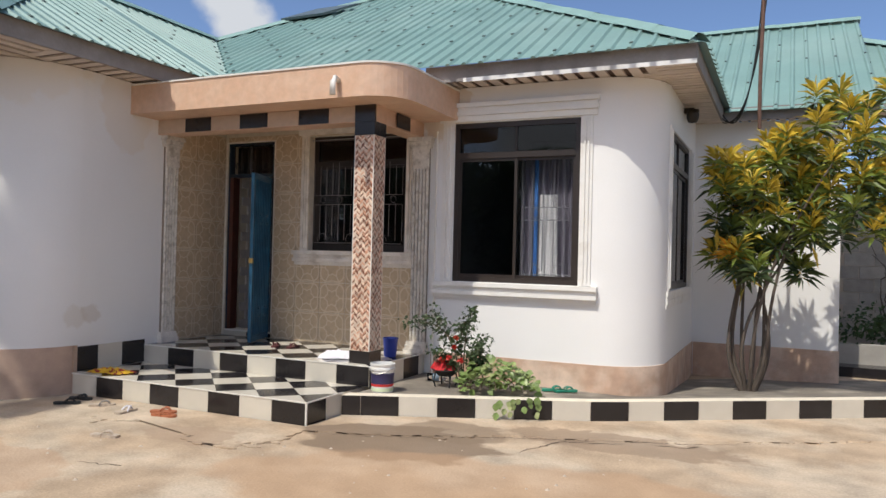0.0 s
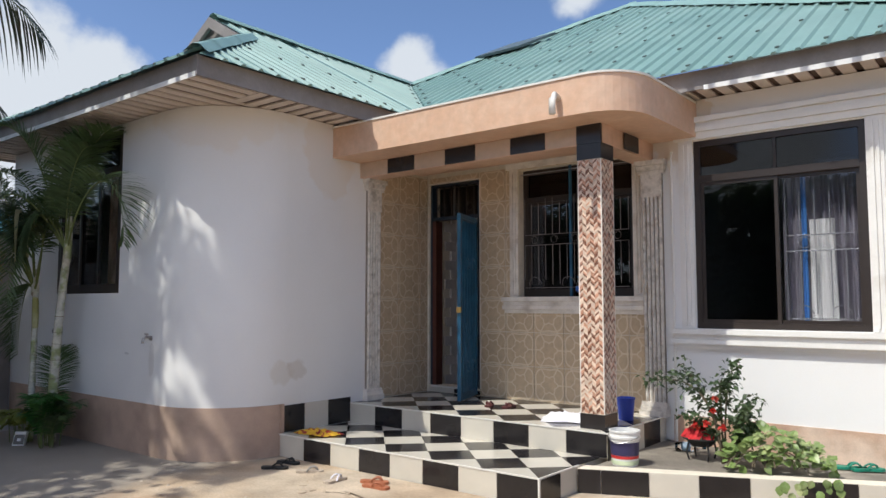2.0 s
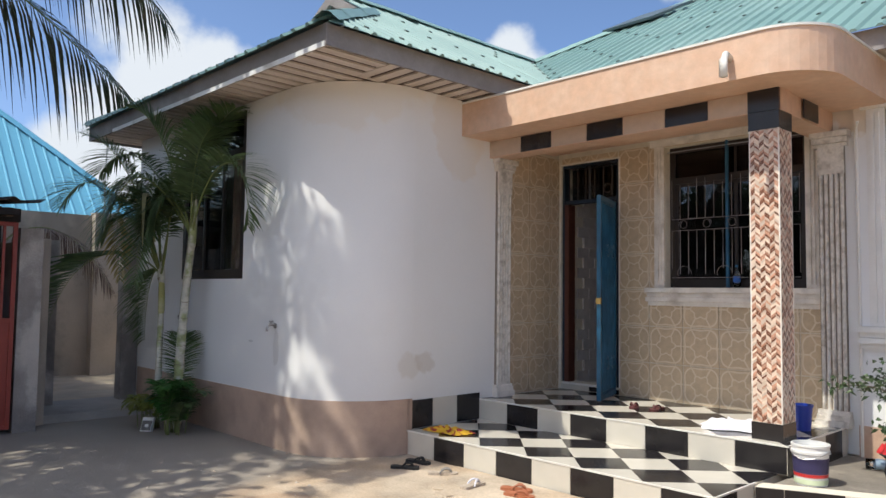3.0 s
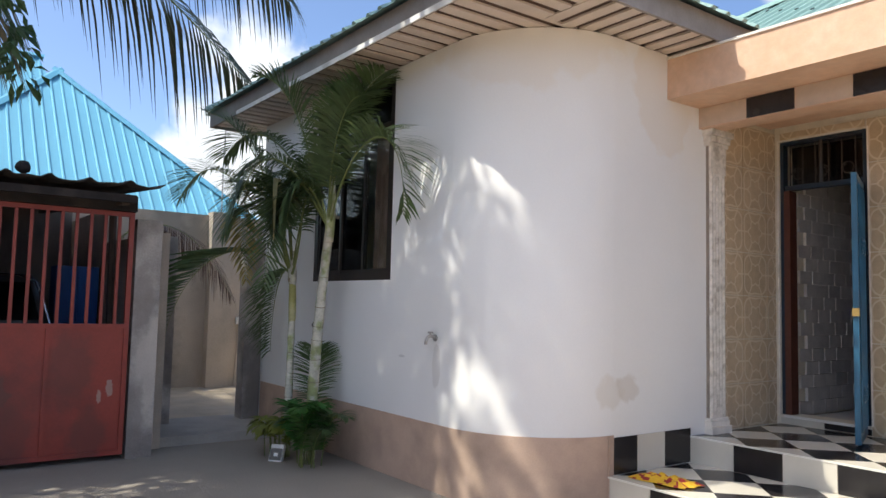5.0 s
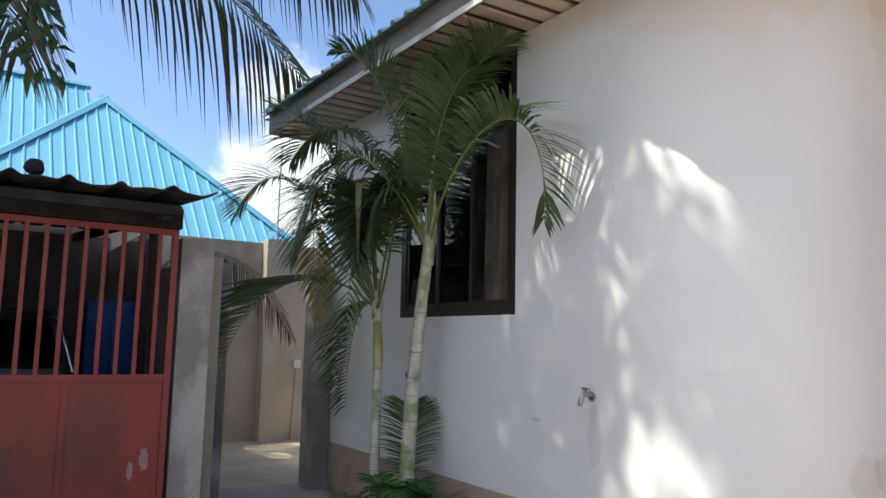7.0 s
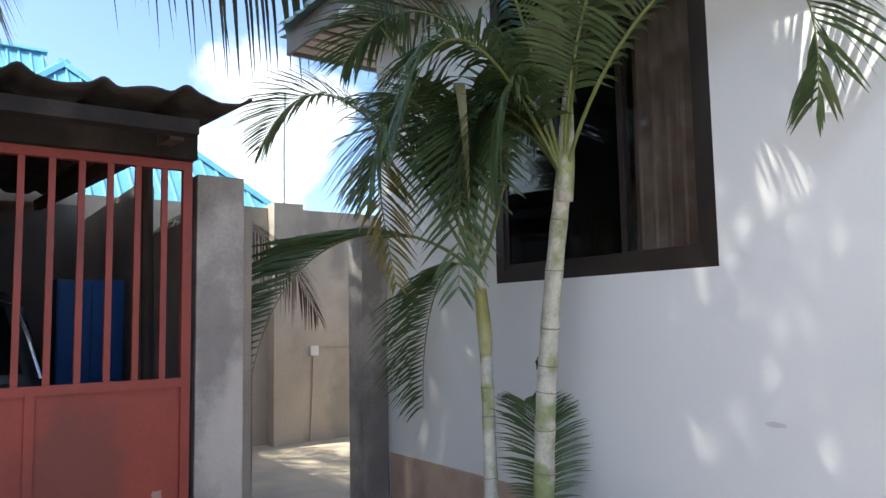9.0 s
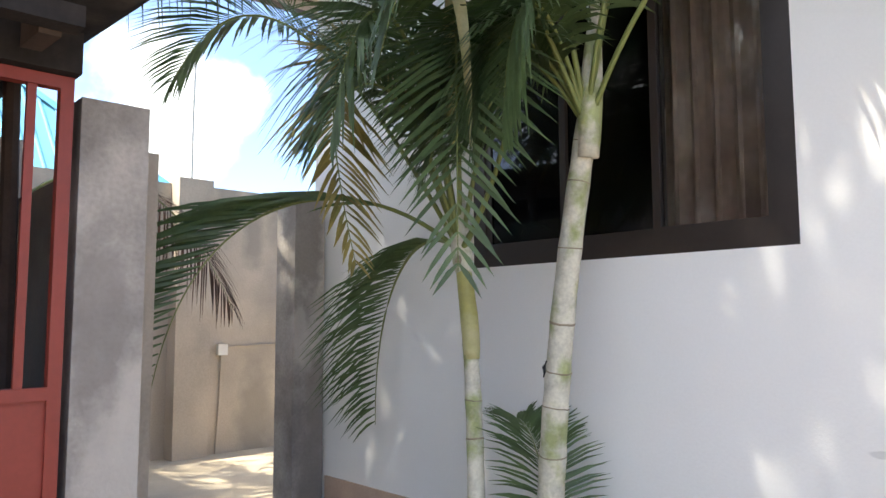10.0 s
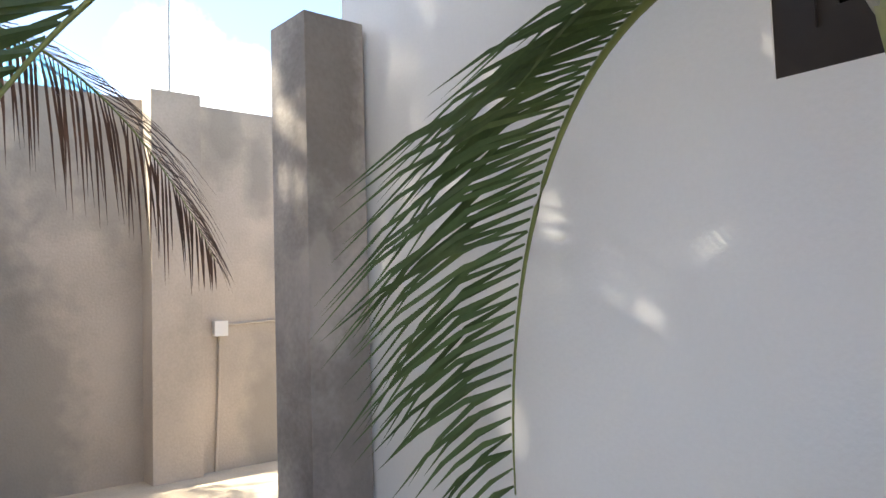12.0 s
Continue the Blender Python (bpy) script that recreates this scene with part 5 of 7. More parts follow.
def frond(parent, pts, length, n=42, width=0.016, hang=0.5, bare=0.18, mat=None, lift=0.35, seed=0, stalk=0.011, bias=None):
    """A pinnate leaf: a bowed stalk with two rows of folded, drooping leaflets."""
    rng = random.Random(seed)
    line = bezier(pts, 28)
    bm, stem = bmesh.new(), bmesh.new()
    tube(stem, line, stalk, 6, [stalk * (1 - 0.85 * i / 28) for i in range(29)])
    for i in range(n):
        t = bare + (1 - bare) * (i + 0.5) / n
        k = min(int(t * 28), 27)
        p = line[k] + (line[k + 1] - line[k]) * (t * 28 - k)
        d = (line[k + 1] - line[k]).normalized()
        side = d.cross(Vector((0, 0, 1)))
        side = side.normalized() if side.length > 0.05 else Vector((1, 0, 0))
        up = side.cross(d).normalized()
        u = (t - bare) / (1 - bare)
        ln = length * (0.18 + 1.4 * math.sin(math.pi * min(u * 0.86 + 0.12, 1)) ** 0.75) * 0.66
        for sx in (-1, 1):
            if rng.random() < 0.04:
                continue
            way = (side * sx * (1.0 - 0.3 * u) + d * (0.4 + 0.5 * u) + up * lift + Vector((rng.uniform(-1, 1), rng.uniform(-1, 1), rng.uniform(-1, 1))) * 0.09).normalized()
            if bias:
                way = (side * sx * 0.22 + d * 0.34 + up * 0.12 + Vector(bias) + Vector((rng.uniform(-1, 1), rng.uniform(-1, 1), rng.uniform(-1, 1))) * 0.06).normalized()
            l1 = ln * rng.uniform(0.88, 1.08)
            drop = hang * rng.uniform(0.75, 1.25)
            c = [p + way * l1 * s + Vector((0, 0, -1)) * drop * l1 * s * s for s in (0.02, 0.35, 0.7, 1.0)]
            wv = way.cross(up + Vector((0, 0, 0.3))).normalized()
            if bias:
                wv = way.cross((side + up * 0.25 * sx).normalized()).normalized()
            half = [width * 0.35, width, width * 0.75]
            L = [bm.verts.new(q - wv * hh) for q, hh in zip(c, half)]
            R = [bm.verts.new(q + wv * hh) for q, hh in zip(c, half)]
            tip = bm.verts.new(c[3])
            bm.faces.new((L[0], R[0], R[1], L[1]))
            bm.faces.new((L[1], R[1], R[2], L[2]))
            bm.faces.new((L[2], R[2], tip))
    ob = part("frond", stem, M_RACHIS, parent, smooth=True)
    part("foliage", bm, mat or M_PALM, ob)["kind"] = "stuff"
    return ob


def palm_trunk(parent, pts, r0, r1, rings=9):
    line = bezier(pts, 48)
    rng = random.Random(int(r0 * 1000))
    at = sorted((k + rng.uniform(0.2, 0.85)) / rings for k in range(rings))
    bm = bmesh.new()
    swell = [1 + 0.07 * max(0.0, 1 - min(abs(i / 48 - u) for u in at) * 40) + 0.03 * noise.noise((i * 0.4, r0 * 90, 0)) for i in range(49)]
    tube(bm, line, r0, 14, [(r0 + (r1 - r0) * i / 48) * swell[i] for i in range(49)])
    tr = part("trunk", bm, M_TRUNK, parent, smooth=True)
    for u in at:
        i = min(max(int(round(u * 48)), 1), 46)
        d = (line[i + 1] - line[i]).normalized()
        d = (d + Vector((rng.uniform(-0.12, 0.12), rng.uniform(-0.12, 0.12), 0))).normalized()
        tall = rng.uniform(0.003, 0.007) * (1 + r0 * 4)
        bm = bmesh.new()
        r = (r0 + (r1 - r0) * i / 48) * swell[i]
        tube(bm, [line[i], line[i] + d * tall * 0.5, line[i] + d * tall], r, 14, [r * 1.0, r * 1.035, r * 1.0])
        for v in bm.verts:
            v.co += d * 0.004 * noise.noise(v.co * 30)
        part("trunk_ring", bm, M_RING, tr, smooth=True)


# the two slender palms before the wing
palm = tagged(empty("areca_palm"), "slender areca palm with arching green fronds and pale ringed trunk", "palm tree", "palms by the wall")
palm_trunk(palm, [(-9.37, 4.47, 0), (-9.39, 4.48, 0.6), (-9.40, 4.5, 1.2), (-9.53, 4.54, 1.70)], 0.038, 0.026)
N1 = Vector((-9.52, 4.53, 1.64))
bm = bmesh.new()
tube(bm, bezier([(-9.435, 4.508, 1.22), (-9.45, 4.515, 1.35), (-9.48, 4.525, 1.46), (-9.503, 4.53, 1.57)], 12), 0.036, 12, [0.029, 0.033, 0.035, 0.0355, 0.036, 0.036, 0.0355, 0.035, 0.0345, 0.034, 0.033, 0.032, 0.029])
part("leaf_sheath", bm, M_SHEATH, palm, "smooth yellow-green leaf sheath", smooth=True)
bm = bmesh.new()
tube(bm, bezier([(-9.50, 4.53, 1.55), N1, N1 + Vector((0.0, 0, 0.1)), N1 + Vector((0.01, 0, 0.24))], 8), 0.036, 10, [0.03, 0.038, 0.041, 0.043, 0.04, 0.034, 0.026, 0.018, 0.008])
part("crownshaft", bm, M_TRUNK, palm, smooth=True)
bm = bmesh.new()
tube(bm, [(-9.49, 4.495, 1.585), (-9.488, 4.487, 1.60), (-9.49, 4.493, 1.62)], 0.014, 8, [0.008, 0.014, 0.007])
part("leaf_scar", bm, M_RING, palm, "dark oval leaf scar")
bm = bmesh.new()
tube(bm, bezier([(-9.51, 4.52, 1.64), (-9.40, 4.5, 1.72), (-9.22, 4.46, 1.92), (-9.1, 4.42, 2.25)], 10), 0.012, 8, [0.014 - 0.0008 * i for i in range(11)])
part("leaf_stalk", bm, M_RACHIS, palm, "bare yellow-green leaf stalk", smooth=True)
fronds_1 = [
    ([N1, (-10.0, 4.35, 2.1), (-10.75, 3.9, 1.95), (-10.3, 3.6, 1.0)], 0.56, None, 0.26, (-0.42, -0.48, 0.06)),
    ([N1, (-9.9, 4.2, 2.6), (-10.3, 3.95, 3.0), (-10.49, 3.74, 2.40)], 0.34, None, 0.45),
    ([N1, (-9.85, 4.6, 1.85), (-10.25, 4.65, 1.55), (-10.23, 4.65, 0.88)], 0.38, None, 0.52, (-0.58, -0.5, 0.12)),
    ([N1, (-9.75, 4.25, 2.75), (-10.15, 4.15, 2.75), (-9.70, 4.15, 1.58)], 0.26, M_PALM_YELLOW, 0.4),
    ([N1, (-9.4, 4.2, 2.6), (-9.35, 3.9, 2.7), (-9.35, 3.8, 1.95)], 0.32, None, 0.6),
    ([N1, (-9.5, 4.3, 2.5), (-9.7, 4.1, 3.1), (-9.9, 3.8, 3.15)], 0.34, None, 0.35),
    ([N1, (-9.3, 4.5, 2.4), (-9.2, 4.6, 2.8), (-8.95, 4.6, 2.6)], 0.3, None, 0.5),
    ([N1, (-9.65, 4.5, 2.5), (-9.9, 4.55, 2.9), (-10.4, 4.5, 2.6)], 0.34, None, 0.5),
    ([N1, (-9.5, 4.3, 2.2), (-9.55, 4.1, 2.5), (-9.7, 3.95, 2.0)], 0.26, None, 0.6),
    ([N1, (-9.45, 4.45, 2.6), (-9.24, 4.24, 2.95), (-9.03, 4.05, 1.52)], 0.36, None, 0.25),
]
for i, (pts, ln, mt, hg, *lean) in enumerate(fronds_1):
    frond(palm, pts, ln * (1.12 if lean else 1.36), 48 if lean else 66, (0.0088 if i == 0 else 0.0066) if lean else 0.0090, hg if lean else hg * 0.75, 0.2, mt, seed=i, bias=lean[0] if lean else None)

strap = bezier([(-9.42, 4.4, 2.0), (-9.32, 4.25, 2.6), (-9.08, 4.12, 2.75), (-9.05, 4.13, 1.92)], 16)
bm = bmesh.new()
edges = []
for k, p in enumerate(strap):
    half = 0.026 * math.sin(math.pi * min(0.12 + 0.88 * k / 16, 0.985)) ** 0.6
    across = Vector((0.68, 0.73, 0)) * half
    edges.append([bm.verts.new(p - across), bm.verts.new(p + Vector((0.006, -0.008, 0))), bm.verts.new(p + across)])
for a, b in zip(edges, edges[1:]):
    for q in range(2):
        bm.faces.new((a[q], a[q + 1], b[q + 1], b[q]))
part("young_leaf", bm, M_PALELEAF, palm, "pale folded unopened leaf", smooth=True)

palm = tagged(empty("areca_palm"), "taller areca palm arching across the dark window", "palm tree", "palms by the wall")
palm_trunk(palm, [(-9.17, 4.60, 0), (-9.16, 4.61, 0.7), (-9.12, 4.61, 1.3), (-8.95, 4.62, 2.10)], 0.055, 0.038, 11)
N2 = Vector((-8.95, 4.61, 2.04))
bm = bmesh.new()
tube(bm, bezier([N2 - Vector((0, 0, 0.1)), N2 + Vector((0.02, 0, 0.15)), N2 + Vector((0.05, 0, 0.5))], 8), 0.045, 12, [0.0385, 0.0415, 0.043, 0.042, 0.039, 0.034, 0.028, 0.02, 0.012])
part("crownshaft", bm, M_TRUNK, palm, smooth=True)
bm = bmesh.new()
tube(bm, [(-9.142, 4.578, 1.165), (-9.13, 4.571, 1.185), (-9.134, 4.570, 1.20), (-9.120, 4.568, 1.222)], 0.005, 6, [0.003, 0.006, 0.007, 0.004])
part("tied_rag", bm, M_TYRE, palm, "dark knotted rag")
fronds_2 = [
    ([N2, (-8.5, 4.5, 2.86), (-7.56, 4.5, 3.02), (-7.76, 4.62, 2.08)], 0.31, None, 0.6, 1.0),
    ([N2, (-8.75, 4.5, 2.8), (-8.5, 4.6, 3.2), (-8.15, 4.65, 3.3)], 0.36, None, 0.45),
    ([N2, (-8.9, 4.35, 2.8), (-8.95, 4.2, 3.35), (-9.1, 3.95, 3.35)], 0.36, None, 0.5),
    ([N2, (-9.1, 4.3, 2.8), (-9.5, 4.1, 3.2), (-9.85, 3.95, 2.75)], 0.38, None, 0.55),
    ([N2, (-8.98, 4.2, 2.75), (-9.05, 3.95, 2.85), (-9.1, 3.8, 2.15)], 0.32, None, 0.8),
    ([N2, (-8.75, 4.45, 2.7), (-8.45, 4.45, 3.15), (-8.25, 4.5, 3.1)], 0.32, None, 0.45),
    ([N2, (-9.1, 4.45, 2.45), (-9.35, 4.4, 2.5), (-9.45, 4.3, 1.95)], 0.30, None, 0.6),
    ([N2, (-8.85, 4.6, 2.7), (-8.9, 4.66, 3.1), (-8.7, 4.7, 3.3)], 0.34, None, 0.3),
    ([N2, (-8.95, 4.4, 2.55), (-8.98, 4.25, 2.6), (-8.98, 4.2, 1.98)], 0.28, None, 0.8),
    ([N2, (-9.05, 4.45, 2.45), (-9.15, 4.3, 2.5), (-9.15, 4.25, 2.0)], 0.32, None, 0.8),
]
for i, (pts, ln, mt, hg, *rise) in enumerate(fronds_2):
    frond(palm, pts, ln * 1.34, 74, 0.0094, hg * 0.75, 0.2, mt, lift=rise[0] if rise else 0.4, seed=40 + i)

clump = tagged(empty("palm_seedlings"), "low clump of young palm shoots round the trunks", "palm shoots")
rng = random.Random(12)
for i in range(22):
    a = rng.uniform(0, 2 * math.pi)
    bx, by = -8.92 + rng.uniform(-0.14, 0.14), 4.47 + rng.uniform(-0.1, 0.1)
    r, hh = rng.uniform(0.16, 0.34), rng.uniform(0.34, 0.66)
    frond(clump, [(bx, by, 0.0), (bx + 0.25 * r * math.cos(a), by, hh), (bx + r * math.cos(a), min(by + r * math.sin(a), 4.74), hh * 0.8)], 0.21, 30, 0.0095, 0.45, 0.2, M_SHOOT if i % 3 else None, seed=80 + i, stalk=0.006)
for i in range(8):
    a = rng.uniform(0, 2 * math.pi)
    bx, by = -9.42 + rng.uniform(-0.12, 0.12), 4.36 + rng.uniform(-0.1, 0.1)
    r, hh = rng.uniform(0.1, 0.26), rng.uniform(0.22, 0.5)
    frond(clump, [(bx, by, 0.0), (bx + 0.2 * r * math.cos(a), by, hh), (bx + r * math.cos(a), by + r * math.sin(a), hh * 0.6)], 0.15, 14, 0.016, 0.6, 0.25, M_LIMELEAF, seed=130 + i, stalk=0.006)
frond(clump, [(-9.1, 4.56, 0.0), (-9.1, 4.6, 0.55), (-9.22, 4.68, 0.95), (-9.42, 4.74, 0.98)], 0.30, 58, 0.0062, 0.25, 0.35, seed=99, stalk=0.007)
carton = tagged(empty("carton"), "small black and white printed carton at the palm foot", "carton")
MC = pose(-9.25, 4.25, 0.001, -24, 0, 40)
part("carton_body", soft(bars(MC, [(0, 0.12, 0, 0.04, 0, 0.15)]), 0.004), M_BUCKET, carton)
part("print", bars(MC, [(0.005, 0.115, -0.0025, -0.0005, 0.012, 0.115)]), M_BLACK, carton, "black printed face")
part("print_mark", bars(MC, [(0.04, 0.08, -0.004, -0.003, 0.045, 0.075)]), M_BUCKET, carton, "pale round mark")

# dry frond hanging over the passage wall
dry = tagged(empty("dry_palm_frond"), "dry brown palm frond hanging over the passage wall", "palm frond")
frond(dry, [(-12.0, 3.5, 2.02), (-12.2, 3.9, 2.5), (-12.45, 4.6, 2.35), (-12.5, 5.05, 1.45)], 0.46, 84, 0.0065, 0.8, 0.1, M_PALM_DRY, 0.1, 7)

# coconut palm behind the gate, crown reaching over the yard
coco = tagged(empty("coconut_palm"), "tall coconut palm with long drooping fronds", "palm tree")
palm_trunk(coco, [(-12.6, -2.6, 0), (-12.4, -1.6, 2.0), (-12.2, -0.6, 4.0), (-12.1, 0.1, 6.0)], 0.16, 0.11, 14)
NC = Vector((-12.1, 0.1, 5.95))
coco_ends = [((-12.1, 2.0, 6.7), (-12.2, 3.8, 5.3), (-12.62, 5.2, 4.35)), ((-12.2, 2.2, 7.4), (-12.4, 4.4, 6.9), (-12.5, 5.7, 5.6)), ((-10.8, 1.2, 7.2), (-9.4, 1.6, 6.9), (-8.6, 1.5, 5.9)),
             ((-10.5, -0.3, 7.3), (-8.8, -0.6, 6.9), (-7.6, -0.9, 5.4)), ((-13.4, 1.2, 7.0), (-14.6, 1.9, 6.2), (-15.2, 2.3, 4.9)), ((-12.1, -1.6, 7.3), (-12.0, -3.4, 6.6), (-12.0, -4.4, 5.2)),
             ((-13.5, -0.8, 7.2), (-15.0, -1.6, 6.4), (-15.6, -2.0, 5.0)), ((-11.3, 1.9, 7.6), (-10.5, 2.3, 7.9), (-9.9, 1.7, 7.6))]
for i, (a, b, c) in enumerate(coco_ends):
    frond(coco, [NC, a, b, c], 1.15, 76, 0.02, 1.1, 0.15, M_COCO, 0.15, 120 + i, 0.03)

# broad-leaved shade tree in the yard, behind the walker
M_MANGO = leaf_material("broad_leaf", (0.055, 0.10, 0.034), (0.075, 0.12, 0.04), through=0.4)
shade = tagged(empty("shade_tree"), "broad-leaved shade tree with a dark dense crown", "tree")
rng = random.Random(21)
limbs = [((-10.9, -1.2, 3.6), (-11.6, -0.4, 6.2)), ((-9.6, -0.9, 3.8), (-9.2, 0.1, 6.4)), ((-10.0, -2.2, 4.0), (-8.2, -2.0, 6.3)), ((-10.4, -0.6, 3.3), (-10.2, 0.9, 4.6))]
bm = bmesh.new()
tube(bm, bezier([(-10.3, -2.2, 0), (-10.25, -2.1, 1.5), (-10.3, -1.9, 3.2)], 8), 0.2, 10, [0.24, 0.21, 0.2, 0.19, 0.185, 0.18, 0.17, 0.165, 0.16])
part("trunk", bm, M_BARK, shade, smooth=True)
for a, b in limbs:
    bm = bmesh.new()
    tube(bm, bezier([(-10.3, -1.95, 3.1), a, b], 8), 0.09, 8, [0.12 - 0.011 * i for i in range(9)])
    part("limb", bm, M_BARK, shade, smooth=True)


def leaf_blade(bm, p, way, ln, wd, rng, mat=0, fold=0.25, sag=0.25):
    side = way.cross(Vector((rng.uniform(-1, 1), rng.uniform(-1, 1), rng.uniform(0.2, 1)))).normalized()
    up = side.cross(way)
    m1, tip = p + way * ln * 0.5, p + way * ln + Vector((0, 0, -sag * ln))
    vs = [bm.verts.new(v) for v in (p, m1 + side * wd + up * wd * fold, tip, m1 - side * wd + up * wd * fold, m1)]
    for f in ((0, 1, 4), (4, 1, 2), (0, 4, 3), (4, 3, 2)):
        bm.faces.new([vs[k] for k in f]).material_index = mat


def leaf_cloud(bm, centre, radius, count, ln, wd, rng, down=0.5, mats=(0,)):
    for i in range(count):
        v = Vector((rng.gauss(0, 1), rng.gauss(0, 1), rng.gauss(0, 0.8)))
        v = v.normalized() * rng.uniform(0.25, 1.0)
        p = Vector(centre) + Vector((v.x * radius[0], v.y * radius[1], v.z * radius[2]))
        way = (v.normalized() + Vector((rng.uniform(-1, 1), rng.uniform(-1, 1), -down + rng.uniform(-0.5, 0.5)))).normalized()
        leaf_blade(bm, p, way, ln * rng.uniform(0.7, 1.2), wd * rng.uniform(0.8, 1.2), rng, rng.choice(mats))


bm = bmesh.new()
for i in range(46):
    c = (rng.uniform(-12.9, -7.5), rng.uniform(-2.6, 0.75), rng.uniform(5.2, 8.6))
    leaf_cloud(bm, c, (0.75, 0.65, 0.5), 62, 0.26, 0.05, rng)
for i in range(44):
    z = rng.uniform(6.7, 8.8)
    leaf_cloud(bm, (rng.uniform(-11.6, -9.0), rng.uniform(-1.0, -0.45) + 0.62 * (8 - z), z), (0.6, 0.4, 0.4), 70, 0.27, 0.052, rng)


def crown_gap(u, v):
    """Openings between the twigs at the thin edge of the crown, cut to cast the wall's sun patches."""
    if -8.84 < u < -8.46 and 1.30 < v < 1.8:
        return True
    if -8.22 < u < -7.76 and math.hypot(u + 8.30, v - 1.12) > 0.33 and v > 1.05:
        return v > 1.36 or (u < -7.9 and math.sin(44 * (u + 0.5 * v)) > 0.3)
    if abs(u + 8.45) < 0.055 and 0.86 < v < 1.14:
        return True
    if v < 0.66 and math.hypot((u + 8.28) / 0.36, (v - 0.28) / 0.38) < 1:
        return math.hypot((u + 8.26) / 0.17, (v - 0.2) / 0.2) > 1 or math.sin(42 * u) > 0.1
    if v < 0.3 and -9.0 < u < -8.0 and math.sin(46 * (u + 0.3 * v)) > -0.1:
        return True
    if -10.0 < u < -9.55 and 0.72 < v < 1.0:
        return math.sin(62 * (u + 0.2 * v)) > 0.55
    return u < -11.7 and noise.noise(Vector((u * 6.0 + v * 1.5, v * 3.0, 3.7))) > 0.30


# fine unseen clumps added to shade the wing wall round those openings
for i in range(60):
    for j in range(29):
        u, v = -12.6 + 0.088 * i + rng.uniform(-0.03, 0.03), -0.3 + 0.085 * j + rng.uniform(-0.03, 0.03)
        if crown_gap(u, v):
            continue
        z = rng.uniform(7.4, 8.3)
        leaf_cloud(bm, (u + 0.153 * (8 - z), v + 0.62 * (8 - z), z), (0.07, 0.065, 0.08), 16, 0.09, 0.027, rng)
# further unseen clumps added to dapple the passage floor
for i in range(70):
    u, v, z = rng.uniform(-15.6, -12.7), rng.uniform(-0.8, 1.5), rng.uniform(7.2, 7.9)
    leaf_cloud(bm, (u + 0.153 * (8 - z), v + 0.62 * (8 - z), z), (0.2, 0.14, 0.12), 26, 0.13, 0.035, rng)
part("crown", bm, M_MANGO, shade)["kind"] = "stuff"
bm = bmesh.new()
tube(bm, bezier([(-10.2, 0.9, 4.6), (-10.3, 1.6, 4.6), (-10.5, 2.1, 4.2)], 8), 0.02, 6, [0.04 - 0.004 * i for i in range(9)])
part("twig", bm, M_BARK, shade)
bm = bmesh.new()
for c, n in (((-10.45, 2.0, 4.05), 30), ((-10.4, 2.15, 3.75), 34), ((-10.3, 2.2, 3.5), 26), ((-10.28, 2.28, 3.3), 14), ((-10.5, 1.75, 3.3), 10)):
    leaf_cloud(bm, c, (0.2, 0.2, 0.17), n, 0.17, 0.034, rng, 0.9)
part("low_spray", bm, M_MANGO, shade)["kind"] = "stuff"

# trees at the far side of the yard, mirrored in the window panes
rng = random.Random(77)
for tx, ty in ((-12.5, -7.2), (-8.9, -7.6), (-5.6, -7.0)):
    far = tagged(empty("garden_tree"), "dense dark garden tree along the yard wall", "tree", "trees along the yard wall")
    bm = bmesh.new()
    tube(bm, bezier([(tx, ty, 0), (tx + 0.1, ty, 1.5), (tx, ty + 0.1, 3.4)], 8), 0.14, 9, [0.19 - 0.012 * i for i in range(9)])
    part("trunk", bm, M_BARK, far, smooth=True)
    bm = bmesh.new()
    for i in range(80):
        leaf_cloud(bm, (tx + rng.uniform(-1.7, 1.7), ty + rng.uniform(-0.9, 0.9), rng.uniform(0.8, 4.7)), (0.7, 0.6, 0.5), 62, 0.34, 0.085, rng)
    part("crown", bm, M_MANGO, far)["kind"] = "stuff"

# ---- croton tree ----
M_CROTON = [leaf_material("croton_green", (0.15, 0.20, 0.035), (0.26, 0.26, 0.04)), leaf_material("croton_yellow", (0.66, 0.47, 0.05), (0.50, 0.42, 0.06)), leaf_material("croton_dark", (0.045, 0.075, 0.025), (0.07, 0.09, 0.03)), leaf_material("croton_orange", (0.72, 0.33, 0.02), (0.6, 0.36, 0.03))]
croton = tagged(empty("croton_tree"), "croton tree with yellow and green strap leaves on many thin stems", "tree")
rng = random.Random(5)
CB = Vector((-0.2, 9.15, 0.08))
heads = []
for i in range(120):
    a, q = rng.uniform(0, 2 * math.pi), rng.uniform(0, 1) ** 0.5
    if i < 72:
        z = rng.uniform(1.5, 3.0)
        wide = 0.62 - 0.22 * abs(z - 2.2)
        p = Vector((-0.12 + wide * q * math.cos(a), 9.2 + 0.5 * q * math.sin(a), z))
    else:
        z = rng.uniform(1.95, 3.5)
        p = Vector((0.68 + 0.52 * q * math.cos(a), 9.25 + 0.45 * q * math.sin(a), z))
    heads.append(p)
